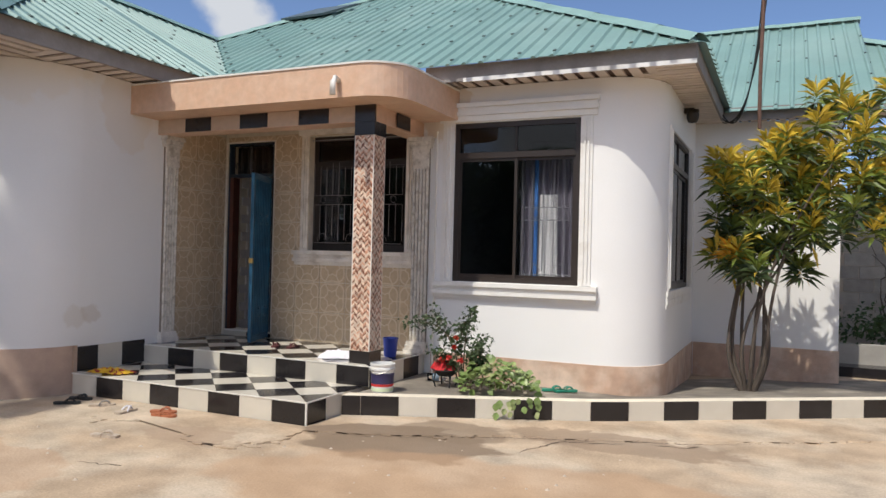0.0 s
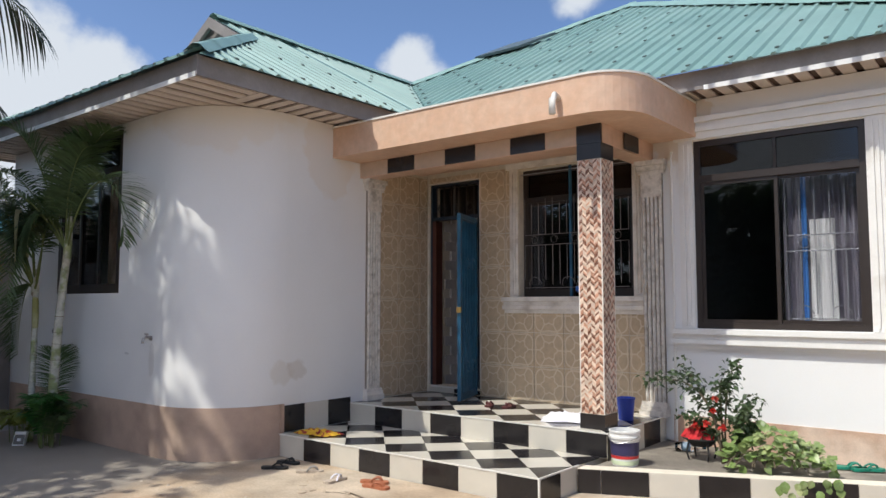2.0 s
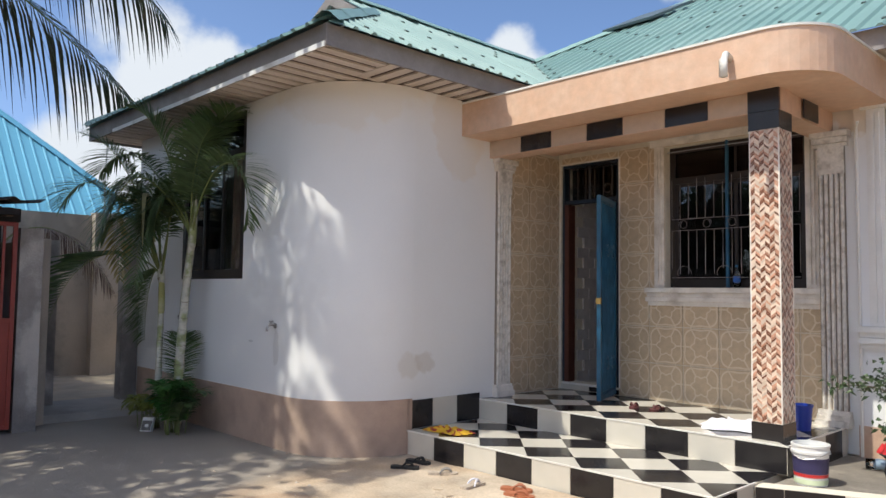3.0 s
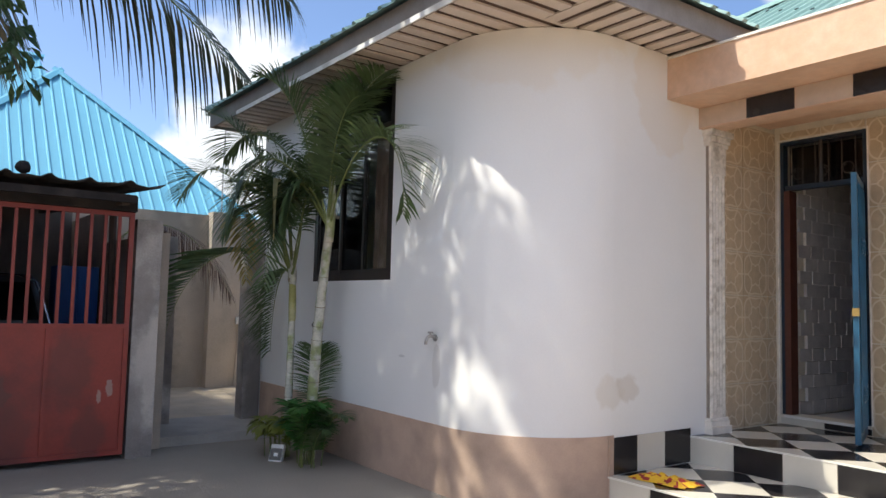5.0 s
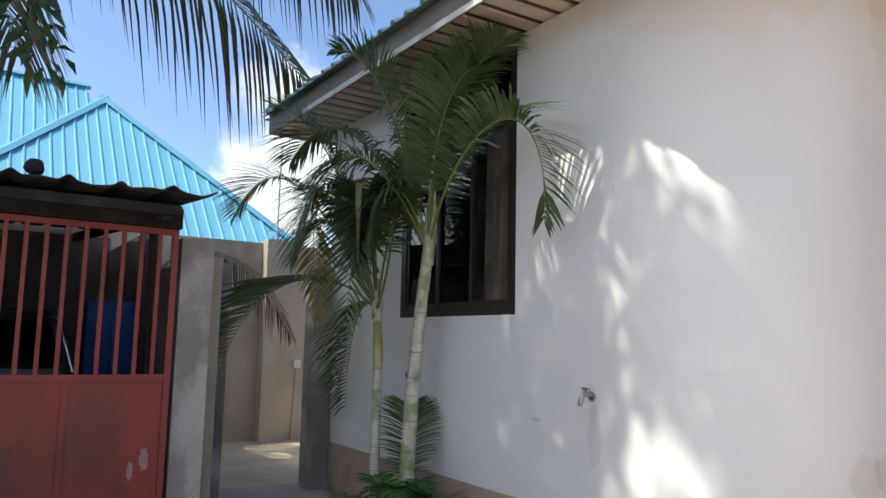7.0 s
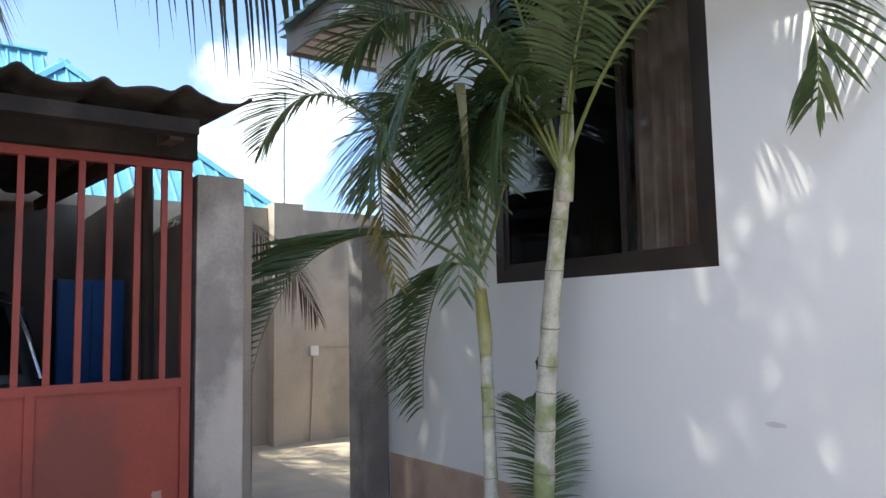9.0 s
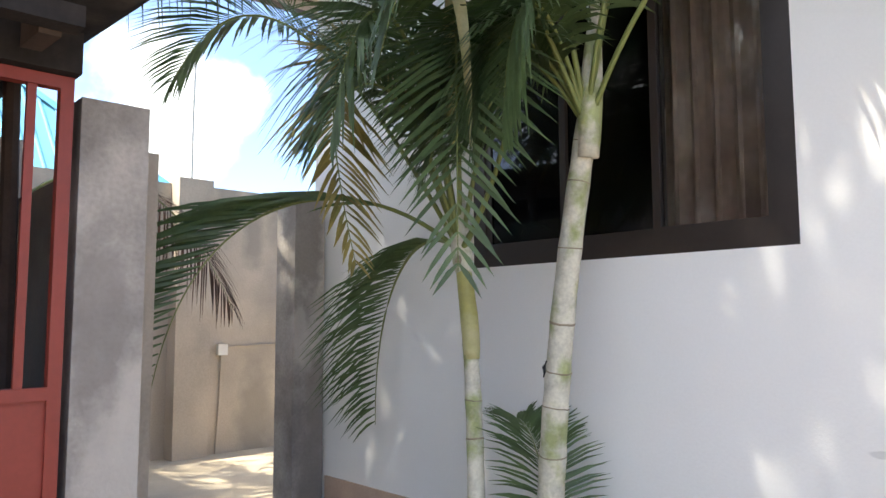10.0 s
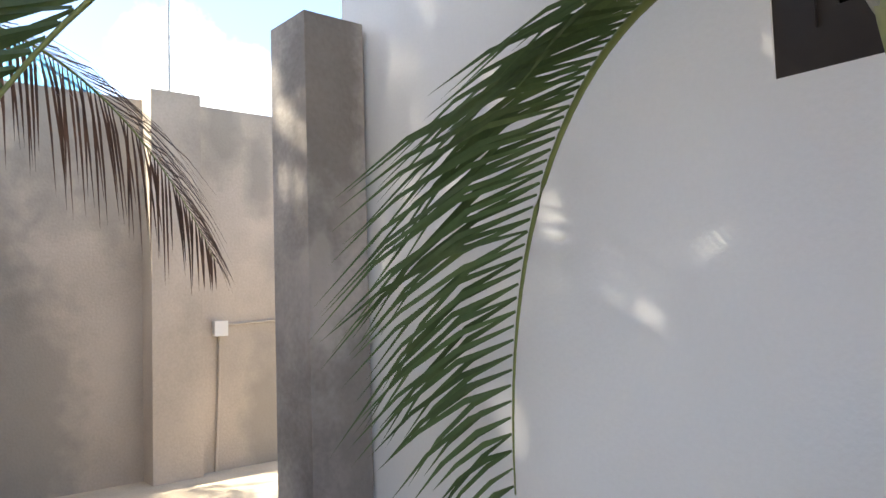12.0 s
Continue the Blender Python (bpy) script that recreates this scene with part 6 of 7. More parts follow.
for i in range(9):
    a = 2 * math.pi * i / 9
    r = rng.uniform(0.02, 0.05)
    b = CB + Vector((r * math.cos(a), r * math.sin(a), -0.05))
    e = rng.choice(heads[:72] if i < 6 else heads[72:])
    bow = rng.uniform(0.26, 0.46)
    bm = bmesh.new()
    tube(bm, bezier([b, b + Vector((0.02 * math.cos(a), 0, 0.2)), CB + Vector((bow * math.cos(a), bow * math.sin(a), 0.42)), CB + Vector((0.2 * math.cos(a), 0.2 * math.sin(a), 0.8)), CB + Vector((0.06 * math.cos(a), 0.06 * math.sin(a), 1.25)), e - Vector((0, 0, 0.1))], 18), 0.02, 7, [0.027 - 0.0009 * k for k in range(19)])
    part("stem", bm, M_BARK, croton, smooth=True)
bm = bmesh.new()
for j, p in enumerate(heads):
    bright = p.z > 2.35 or (p.x > 0.3 and rng.random() < 0.6) or rng.random() < 0.22
    n = rng.randrange(30, 42)
    orange = j in (3, 17)
    for k in range(n):
        a = k * 2.4 + rng.uniform(-0.3, 0.3)
        tilt = 1.5 - 2.0 * k / n
        way = Vector((math.cos(a), math.sin(a), tilt)).normalized()
        if orange and k < n * 0.7:
            mt = 3
        elif bright:
            mt = 1 if k < n * 0.55 and rng.random() < 0.8 else (2 if k > n * 0.9 else 0)
        else:
            mt = 0 if k < n * 0.5 else (1 if rng.random() < 0.08 else 2)
        leaf_blade(bm, p + Vector((0, 0, -0.15 * k / n)), way, rng.uniform(0.17, 0.29), rng.uniform(0.019, 0.029), rng, mt, 0.3, 0.22)
for k in range(46):
    p = rng.choice(heads) + Vector((0, 0, -0.2))
    leaf_blade(bm, p, Vector((rng.uniform(-0.4, 0.4), rng.uniform(-0.4, 0.4), -1)).normalized(), 0.22, 0.028, rng, rng.choice((0, 1, 2)))
part("crown", bm, M_CROTON, croton)

pole = tagged(empty("service_mast"), "rusty service mast with black cables by the eave", "mast")
bm = bmesh.new()
tube(bm, bezier([(-0.15, 9.5, 3.1), (-0.17, 9.5, 3.8), (-0.12, 9.5, 4.3), (-0.14, 9.5, 4.95)], 10), 0.022, 7)
part("pole", bm, material("rusty_pipe", (0.13, 0.07, 0.05), 0.8, vary=0.3, scale=20), pole)
for k in range(3):
    bm = bmesh.new()
    tube(bm, bezier([(-0.62, 10.4, 3.45 - 0.05 * k), (-0.4, 9.9, 3.0 + 0.1 * k), (-0.2, 9.5, 3.4), (-0.13 + 0.03 * k, 9.48, 4.95)], 14), 0.008, 5)
    part("cable", bm, M_TYRE, pole)
bm = bmesh.new()
tube(bm, [(-0.25, 9.5, 4.72), (0.03, 9.48, 4.78)], 0.03, 7)
part("bracket", bm, M_TYRE, pole)

# ---- hedge ----
hedge = tagged(empty("hedge"), "dark green clipped hedge in the planter", "hedge")
bm = bmesh.new()
for i in range(26):
    leaf_cloud(bm, (rng.uniform(0.95, 4.4), rng.uniform(12.6, 13.3), rng.uniform(0.45, 0.95)), (0.3, 0.3, 0.25), 55, 0.09, 0.028, rng, 0.0)
part("foliage", bm, M_MANGO, hedge)["kind"] = "stuff"
shrub = tagged(empty("bare_shrub"), "leafless twiggy shrub against the block wall", "shrub")
for i in range(16):
    bm = bmesh.new()
    x = rng.uniform(1.2, 2.8)
    line = [Vector((x, 13.9, 0.5))]
    for k in range(6):
        line.append(line[-1] + Vector((rng.uniform(-0.2, 0.25), rng.uniform(-0.08, 0.08), rng.uniform(0.12, 0.32))))
    tube(bm, line, 0.01, 5, [0.014 - 0.0018 * k for k in range(7)])
    part("branch", bm, M_BARK, shrub)

# ---- small fixtures ----
M_STEEL = material("dull_steel", (0.42, 0.40, 0.38), 0.4, metal=0.8, vary=0.2, scale=25)
tap = tagged(empty("garden_tap"), "dull metal garden tap on the white wall", "tap")
bm = bmesh.new()
tube(bm, bezier([(-7.67, 4.89, 1.15), (-7.67, 4.82, 1.18), (-7.67, 4.80, 1.16), (-7.67, 4.795, 1.10)], 8), 0.013, 8)
part("spout", bm, M_STEEL, tap, smooth=True)
part("handle", soft(boxes((-7.695, -7.645, 4.83, 4.845, 1.185, 1.198), (-7.675, -7.665, 4.832, 4.843, 1.155, 1.186)), 0.002), M_STEEL, tap)
bm = bmesh.new()
lathe(bm, [(0.001, 0), (0.026, 0), (0.026, 0.01), (0.001, 0.01)], 0, 0, 0, 14)
bmesh.ops.transform(bm, matrix=pose(-7.67, 4.888, 1.15, 90), verts=bm.verts)
part("flange", bm, M_STEEL, tap)
stain_or_shade(M_WHITE, (-7.66, 4.89, 0.93), 0.11, (0.55, 0.52, 0.48), 0.5, 14, 0.4, (2.2, 1, 0.7))

cctv = tagged(empty("security_camera"), "small dark dome camera under the eave", "security camera")
bm = bmesh.new()
lathe(bm, [(0.001, 0.16), (0.075, 0.16), (0.075, 0.09), (0.07, 0.05), (0.05, 0.01), (0.001, 0)], -0.90, 9.6, 3.22, 16)
part("dome", bm, M_BROWN, cctv, smooth=True)
part("arm", soft(boxes((-1.0, -0.88, 9.56, 9.64, 3.34, 3.40)), 0.005), M_BROWN, cctv)
tagged(ob_of("switch_box", soft(boxes((-14.45, -14.40, 5.86, 5.96, 1.02, 1.13)), 0.006), M_TRIM), "white plastic switch box on the boundary wall", "switch box")
bm = bmesh.new()
tube(bm, [(-14.44, 5.91, 1.02), (-14.44, 5.9, 0.6), (-14.44, 5.87, 0.05)], 0.012, 6)
tube(bm, [(-14.44, 5.96, 1.10), (-14.44, 6.6, 1.12), (-14.44, 7.4, 1.1)], 0.008, 6)
tagged(ob_of("conduit", bm, M_RENDER), "cement-coloured conduit on the boundary wall", "conduit")
bm = bmesh.new()
tube(bm, [(-14.48, 5.57, 2.72), (-14.49, 5.57, 3.4), (-14.47, 5.575, 4.1)], 0.012, 6)
tagged(ob_of("steel_rod", bm, M_STEEL), "thin steel rod standing up from the wall pier", "rod")
bm = bmesh.new()
tube(bm, [(-3.475, BY - 0.02, 0.2), (-3.472, BY - 0.02, 1.6), (-3.475, BY - 0.02, 2.86), (-3.45, BY - 0.06, 2.95)], 0.013, 7)
tagged(ob_of("drain_pipe", bm, M_TRIM), "thin white pipe running down the bay corner", "pipe")
bm = bmesh.new()
for k, (lo, hi, o) in enumerate(((0, 0.05, 0.13), (0.052, 0.09, 0.10), (0.092, 0.13, 0.075))):
    box(bm, -3.80 - o * 0.1, -3.56 + o * 0.1, DY - 0.11 - o, DY - 0.165, FLOOR + lo, FLOOR + hi)
tagged(ob_of("pilaster_foot", soft(bm, 0.006), M_PILASTER), "stepped cream plaster foot of the pilaster", "pilaster foot", "", "structure")

# ---- loose things ----
M_NAVY = material("navy_print", (0.035, 0.03, 0.09), 0.45, vary=0.1)
M_REDP = material("red_print", (0.5, 0.03, 0.03), 0.45, vary=0.1)
M_LIME = material("pale_green_print", (0.55, 0.62, 0.42), 0.45, vary=0.1)
bucket = tagged(empty("paint_bucket"), "white plastic paint bucket with a navy and red print", "bucket")
bx, by, bz = -3.43, 6.62, 0.195
bm = bmesh.new()
lathe(bm, [(0.001, 0.004), (0.103, 0.0), (0.106, 0.06), (0.108, 0.09), (0.115, 0.19), (0.117, 0.215), (0.126, 0.218), (0.126, 0.235), (0.12, 0.238), (0.12, 0.262), (0.126, 0.265), (0.126, 0.278), (0.116, 0.28), (0.105, 0.03), (0.001, 0.02)], bx, by, bz, 28)
part("bucket_body", bm, M_BUCKET, bucket, smooth="angle")
for name, rows, mt in (("navy_print", [(0.1155, 0.19), (0.1105, 0.085)], M_NAVY), ("red_print", [(0.1102, 0.083), (0.1085, 0.06)], M_REDP), ("green_print", [(0.108, 0.045), (0.1065, 0.012)], M_LIME)):
    bm = bmesh.new()
    lathe(bm, [(r + 0.0012, h) for r, h in rows], bx, by, bz, 28)
    part(name, bm, mt, bucket, smooth=True)
bm = bmesh.new()
tube(bm, [(bx + 0.13 * math.cos(a), by + 0.13 * math.sin(a) * 0.98, bz + 0.235 - 0.05 * math.sin(a * 1.0) ** 2) for a in [math.pi * k / 12 + math.pi for k in range(13)]], 0.003, 5)
part("handle", bm, M_STEEL, bucket)

M_BLUEPLASTIC = material("blue_plastic", (0.02, 0.05, 0.34), 0.35, vary=0.08)
bm = bmesh.new()
lathe(bm, [(0.001, 0.004), (0.066, 0), (0.082, 0.19), (0.088, 0.19), (0.088, 0.205), (0.079, 0.205), (0.064, 0.012), (0.001, 0.012)], -3.79, 7.42, FLOOR, 24)
tagged(ob_of("bucket", bm, M_BLUEPLASTIC, smooth="angle"), "blue plastic bucket standing on the porch", "bucket")


def cloth(name, x, y, z, sx, sy, hgt, mats, label, seed, turn=0):
    """A crumpled heap of cloth."""
    bm = bmesh.new()
    n = 22
    off = Vector((seed * 3.1, seed * 1.7, 0))
    rows = []
    for i in range(n + 1):
        row = []
        for j in range(n + 1):
            u, v = i / n * 2 - 1, j / n * 2 - 1
            p = Vector((u, v, 0))
            warp = 1 + 0.35 * noise.noise(p * 1.3 + off)
            edge = max(0.0, 1 - max(abs(u), abs(v)) ** 3)
            ridge = 1 - abs(noise.noise(p * 2.2 + off)) * 2
            hh = hgt * edge * (0.35 + 0.45 * ridge + 0.35 * noise.noise(p * 4.5 + off))
            row.append(bm.verts.new((u * sx * warp, v * sy * warp, max(hh, 0.003) + 0.002)))
        rows.append(row)
    for i in range(n):
        for j in range(n):
            f = bm.faces.new((rows[i][j], rows[i + 1][j], rows[i + 1][j + 1], rows[i][j + 1]))
            f.smooth = True
            if len(mats) > 1:
                f.material_index = 1 if noise.noise(Vector((i * 0.32, j * 0.32, seed))) > 0.16 else 0
    ob = tagged(ob_of(name, bm, mats), label, "cloth")
    ob.matrix_world = pose(x, y, z, 0, 0, turn)
    for p in ob.data.polygons:
        p.use_smooth = True
    return ob


M_YELLOWCLOTH = material("yellow_cloth", (0.62, 0.36, 0.02), 0.9, vary=0.15, scale=20)
M_REDCLOTH = material("dark_red_cloth", (0.25, 0.025, 0.02), 0.9, vary=0.2, scale=20)
M_REDBRIGHT = material("red_cloth", (0.48, 0.02, 0.025), 0.85, vary=0.15, scale=20)
M_WHITECLOTH = material("white_cloth", (0.75, 0.73, 0.78), 0.9, vary=0.05, scale=20)
cloth("cloth", -6.33, 5.90, STEP + 0.002, 0.22, 0.10, 0.065, [M_YELLOWCLOTH, M_REDCLOTH], "crumpled yellow and dark red cloth on the lower step", 3, 8)
cloth("cloth", -4.15, 7.02, FLOOR + 0.002, 0.24, 0.13, 0.10, [M_WHITECLOTH], "crumpled white cloth on the porch floor", 5, 20)

brazier = tagged(empty("charcoal_stove"), "small black charcoal stove on bent wire legs", "stove")
sx, sy, sz = -3.02, 7.22, 0.196
bm = bmesh.new()
lathe(bm, [(0.001, 0.11), (0.08, 0.11), (0.13, 0.16), (0.15, 0.17), (0.15, 0.178), (0.12, 0.178), (0.07, 0.13), (0.001, 0.13)], sx, sy, sz, 20)
part("bowl", bm, M_TYRE, brazier, smooth="angle")
for k in range(4):
    a = math.pi / 4 + k * math.pi / 2
    bm = bmesh.new()
    tube(bm, [(sx + 0.11 * math.cos(a), sy + 0.11 * math.sin(a), sz + 0.15), (sx + 0.13 * math.cos(a), sy + 0.13 * math.sin(a), sz + 0.06), (sx + 0.11 * math.cos(a), sy + 0.11 * math.sin(a), sz)], 0.008, 6)
    part("leg", bm, M_TYRE, brazier)
cloth("cloth", sx - 0.01, sy, sz + 0.172, 0.12, 0.11, 0.17, [M_REDBRIGHT], "crumpled bright red cloth on the charcoal stove", 9, 30)
bottle(-3.33, 7.42, 0.196, 0.04, 0.26, (0.3, 0.4, 0.5), True)


def sandal(m, sole, strap, label, group="", ln=0.25):
    s = tagged(empty("sandal"), label, "sandal", group)
    outline = [(-0.5, 0.0), (-0.47, 0.13), (-0.36, 0.17), (-0.1, 0.13), (0.15, 0.17), (0.36, 0.19), (0.47, 0.12), (0.5, 0.0), (0.46, -0.12), (0.32, -0.17), (0.1, -0.13), (-0.12, -0.12), (-0.36, -0.16), (-0.47, -0.12)]
    bm = bmesh.new()
    prism(bm, [(x * ln, y * ln) for x, y in outline], 0.001, 0.022)
    soft(bm, 0.004)
    bmesh.ops.transform(bm, matrix=m, verts=bm.verts)
    part("sole", bm, sole, s)
    for sgn in (-1, 1):
        bm = bmesh.new()
        pts = bezier([(0.30 * ln, 0, 0.02), (0.2 * ln, 0.06 * sgn * ln, 0.075), (-0.05 * ln, 0.13 * sgn * ln, 0.05), (-0.08 * ln, 0.135 * sgn * ln, 0.012)], 8)
        tube(bm, [m @ p for p in pts], 0.008, 6)
        part("strap", bm, strap, s)


M_ORANGE = material("orange_leather", (0.38, 0.13, 0.06), 0.6, vary=0.2, scale=30)
M_TAN = material("worn_beige", (0.46, 0.38, 0.30), 0.7, vary=0.2, scale=30)
M_GREEN = material("green_rubber", (0.02, 0.22, 0.14), 0.5, vary=0.12, scale=30)
M_GREYRUB = material("grey_rubber", (0.24, 0.22, 0.20), 0.7, vary=0.2, scale=30)
M_MAROON = material("maroon_leather", (0.10, 0.03, 0.03), 0.5, vary=0.2, scale=30)
for x, y, z, turn, a, b, label in ((-5.10, 5.44, 0.013, 20, M_ORANGE, M_ORANGE, "worn orange-brown sandal on the yard cement"), (-4.98, 5.33, 0.013, 8, M_ORANGE, M_ORANGE, "worn orange-brown sandal on the yard cement"),
                                (-5.40, 5.28, 0.013, 95, M_TAN, M_WHITECLOTH, "dusty pale sandal near the porch step"), (-4.86, 4.58, 0.0, 15, M_TAN, M_TAN, "scuffed beige shoe sole lying alone"),
                                (-5.86, 5.40, 0.0, 40, M_TAN, M_GREYRUB, "dusty grey sandal near the porch step"), (-6.22, 5.30, 0.0, 35, M_TYRE, M_TYRE, "black rubber flip-flop in the shade"),
                                (-6.3, 5.52, 0.0, 10, M_TYRE, M_TYRE, "black rubber flip-flop in the shade"), (-5.30, 7.36, FLOOR, -60, M_MAROON, M_MAROON, "dark maroon sandal on the porch floor"),
                                (-5.08, 7.40, FLOOR, -80, M_MAROON, M_MAROON, "dark maroon sandal on the porch floor"), (-1.98, 7.62, 0.185, 20, M_GREEN, M_GREEN, "green rubber flip-flop on the terrace"),
                                (-1.86, 7.64, 0.185, 35, M_GREEN, M_GREEN, "green rubber flip-flop on the terrace")):
    sandal(pose(x, y, z, 0, 0, turn), a, b, label, "sandals round the porch")

# ---- flowering bush and leafy pot plant behind the kerb ----
M_ROSELEAF = leaf_material("rose_leaf", (0.055, 0.09, 0.035), (0.10, 0.13, 0.06))
M_FLOWER = leaf_material("red_petal", (0.55, 0.03, 0.02), (0.6, 0.10, 0.05))
M_STEM = material("green_brown_stem", (0.14, 0.11, 0.07), 0.8, vary=0.2, scale=20)
rng = random.Random(31)
bush = tagged(empty("flowering_bush"), "thin arching bush with small leaves and red flowers", "bush")
bm = bmesh.new()
fl = bmesh.new()
root = Vector((-2.78, 7.22, 0.19))
for i, (c, e) in enumerate((((-2.85, 7.1, 1.0), (-3.42, 7.1, 0.82)), ((-2.82, 7.2, 0.85), (-2.72, 7.2, 1.0)), ((-2.9, 7.2, 0.7), (-3.15, 7.15, 0.98)), ((-2.72, 7.2, 0.55), (-2.58, 7.22, 0.72)), ((-2.85, 7.15, 0.5), (-3.1, 7.1, 0.56)), ((-2.72, 7.15, 0.55), (-2.6, 7.1, 0.62)), ((-2.75, 7.2, 0.45), (-2.55, 7.2, 0.5)), ((-2.85, 7.2, 0.75), (-2.82, 7.15, 0.86)))):
    line = bezier([root + Vector((rng.uniform(-0.06, 0.06), rng.uniform(-0.05, 0.05), 0)), c, e], 16)
    st = bmesh.new()
    tube(st, line, 0.008, 5, [0.011 - 0.0005 * k for k in range(17)])
    part("stem", st, M_STEM, bush)
    for k in range(5, 17):
        for q in range(13 if k > 6 else 8):
            p = line[k] + Vector((rng.gauss(0, 0.035), rng.gauss(0, 0.03), rng.gauss(0, 0.035)))
            leaf_blade(bm, p, Vector((rng.uniform(-1, 1), rng.uniform(-1, 1), rng.uniform(-0.5, 0.8))).normalized(), rng.uniform(0.045, 0.075), rng.uniform(0.012, 0.018), rng)
for p in ((-2.87, 7.08, 0.62), (-2.92, 7.06, 0.52), (-2.80, 7.08, 0.50), (-3.0, 7.08, 0.49), (-2.86, 7.1, 0.72)):
    for q in range(16):
        leaf_blade(fl, Vector(p), Vector((rng.uniform(-1, 1), rng.uniform(-1, 1), rng.uniform(-0.6, 1))).normalized(), 0.04, 0.014, rng)
part("foliage", bm, M_ROSELEAF, bush)["kind"] = "stuff"
part("flowers", fl, M_FLOWER, bush, "red flowers")

M_POTHOS = leaf_material("variegated_leaf", (0.19, 0.27, 0.08), (0.42, 0.45, 0.22), rough=0.4)
creeper = tagged(empty("leafy_creeper"), "pale green broad-leaved creeper spilling over the kerb", "creeper")


def heart(bm, p, way, nrm, s):
    side = way.cross(nrm).normalized()
    pts = [(0, 0), (0.18, 0.30), (0.48, 0.42), (0.8, 0.22), (1.0, 0), (0.8, -0.22), (0.48, -0.42), (0.18, -0.30)]
    vs = [bm.verts.new(p + way * a * s + side * b * s + nrm * (-0.22 * s * (a - 0.4) ** 2 + 0.35 * abs(b) * s * 0.6)) for a, b in pts]
    mid_v = bm.verts.new(p + way * 0.5 * s)
    for k in range(8):
        bm.faces.new((vs[k], vs[(k + 1) % 8], mid_v))


bm = bmesh.new()
kd = Vector((2.155, 0.97, 0)).normalized()
for i in range(270):
    f = rng.uniform(-0.35, 0.42)
    base = Vector((-2.42, 7.08, 0.2)) + kd * f + Vector((0.4, -0.9, 0)).normalized() * rng.uniform(-0.34, 0.12)
    z = 0.22 + max(0.0, 0.30 * (1 - (f / 0.5) ** 2)) * rng.uniform(0.1, 1.0)
    d = Vector((rng.uniform(-1, 1), rng.uniform(-1.3, 0.5), rng.uniform(-0.5, 0.35))).normalized()
    heart(bm, Vector((base.x, base.y, z)), d, Vector((rng.uniform(-0.4, 0.4), -0.5, 1)).normalized(), rng.uniform(0.05, 0.10))
for i in range(20):
    f = rng.uniform(0.0, 0.45)
    base = Vector((-2.42, 6.75, 0)) + kd * (f + 0.12)
    heart(bm, Vector((base.x, base.y, rng.uniform(0.08, 0.24))) + Vector((0.35, -0.6, 0)) * 0.05, Vector((rng.uniform(-0.6, 0.6), -0.25, -1)).normalized(), Vector((0.3, -1, 0.2)).normalized(), rng.uniform(0.05, 0.09))
part("foliage", bm, M_POTHOS, creeper)
for i in range(9):
    st = bmesh.new()
    f = rng.uniform(-0.3, 0.4)
    e = Vector((-2.42, 6.95, 0.25)) + kd * f
    tube(st, bezier([(-2.5, 7.2, 0.19), (e + Vector((-2.5, 7.2, 0.5))) / 2 + Vector((0, 0, 0.1)), e], 8), 0.005, 5)
    part("stem", st, M_STEM, creeper)

# ---- cracks and pebbles in the yard ----
M_CRACK = material("crack_shadow", (0.07, 0.05, 0.035), 1.0, vary=0.2)
cracks = tagged(empty("cracks"), "jagged cracks in the yard cement", "cracks", "", "structure")
rng = random.Random(8)


def crack(pts, width):
    line = [Vector((x, y, 0)) for x, y in pts]
    fine = []
    for a, b in zip(line, line[1:]):
        n = max(2, int((b - a).length / 0.05))
        for k in range(n):
            fine.append(a + (b - a) * (k / n) + Vector((rng.gauss(0, 0.012), rng.gauss(0, 0.012), 0)))
    fine.append(line[-1])
    bm = bmesh.new()
    prev = None
    for i, p in enumerate(fine):
        d = (fine[min(i + 1, len(fine) - 1)] - fine[max(i - 1, 0)]).normalized()
        w = width * rng.uniform(0.25, 1.0) * min(1, 4 * i / len(fine) + 0.1, 4 * (1 - i / len(fine)) + 0.1)
        nrm = Vector((-d.y, d.x, 0)) * w
        cur = (bm.verts.new(p + nrm + Vector((0, 0, 0.004))), bm.verts.new(p - nrm + Vector((0, 0, 0.004))))
        if prev:
            bm.faces.new((prev[0], cur[0], cur[1], prev[1]))
        prev = cur
    part("crack", bm, M_CRACK, cracks)


crack([(-5.43, 4.92), (-5.0, 5.12), (-4.64, 5.26), (-4.35, 5.0), (-4.2, 4.8), (-3.92, 4.79), (-3.75, 4.86), (-3.58, 5.1), (-3.6, 5.55)], 0.009)
crack([(-3.6, 5.55), (-3.08, 5.66), (-2.5, 5.95), (-1.97, 6.25), (-1.5, 6.42), (-1.08, 6.60), (-0.51, 6.82), (0.1, 7.2)], 0.006)
crack([(-1.76, 5.79), (-1.66, 6.05), (-1.55, 6.34), (-1.2, 6.45), (-1.05, 6.52)], 0.011)
crack([(-0.85, 6.62), (-0.62, 6.64), (-0.45, 6.78)], 0.010)
crack([(-4.45, 3.98), (-4.25, 4.02), (-4.09, 4.06)], 0.006)
crack([(-4.72, 5.0), (-4.5, 5.08), (-4.4, 5.0)], 0.008)


def ragged(pts, step=0.045, rough=0.016):
    out = []
    for (ax, ay), (bx_, by_) in zip(pts, pts[1:]):
        k = max(1, int(math.hypot(bx_ - ax, by_ - ay) / step))
        for q in range(k):
            f = q / k
            out.append((ax + (bx_ - ax) * f + rng.gauss(0, rough), ay + (by_ - ay) * f + rng.gauss(0, rough)))
    return out + [pts[-1]]


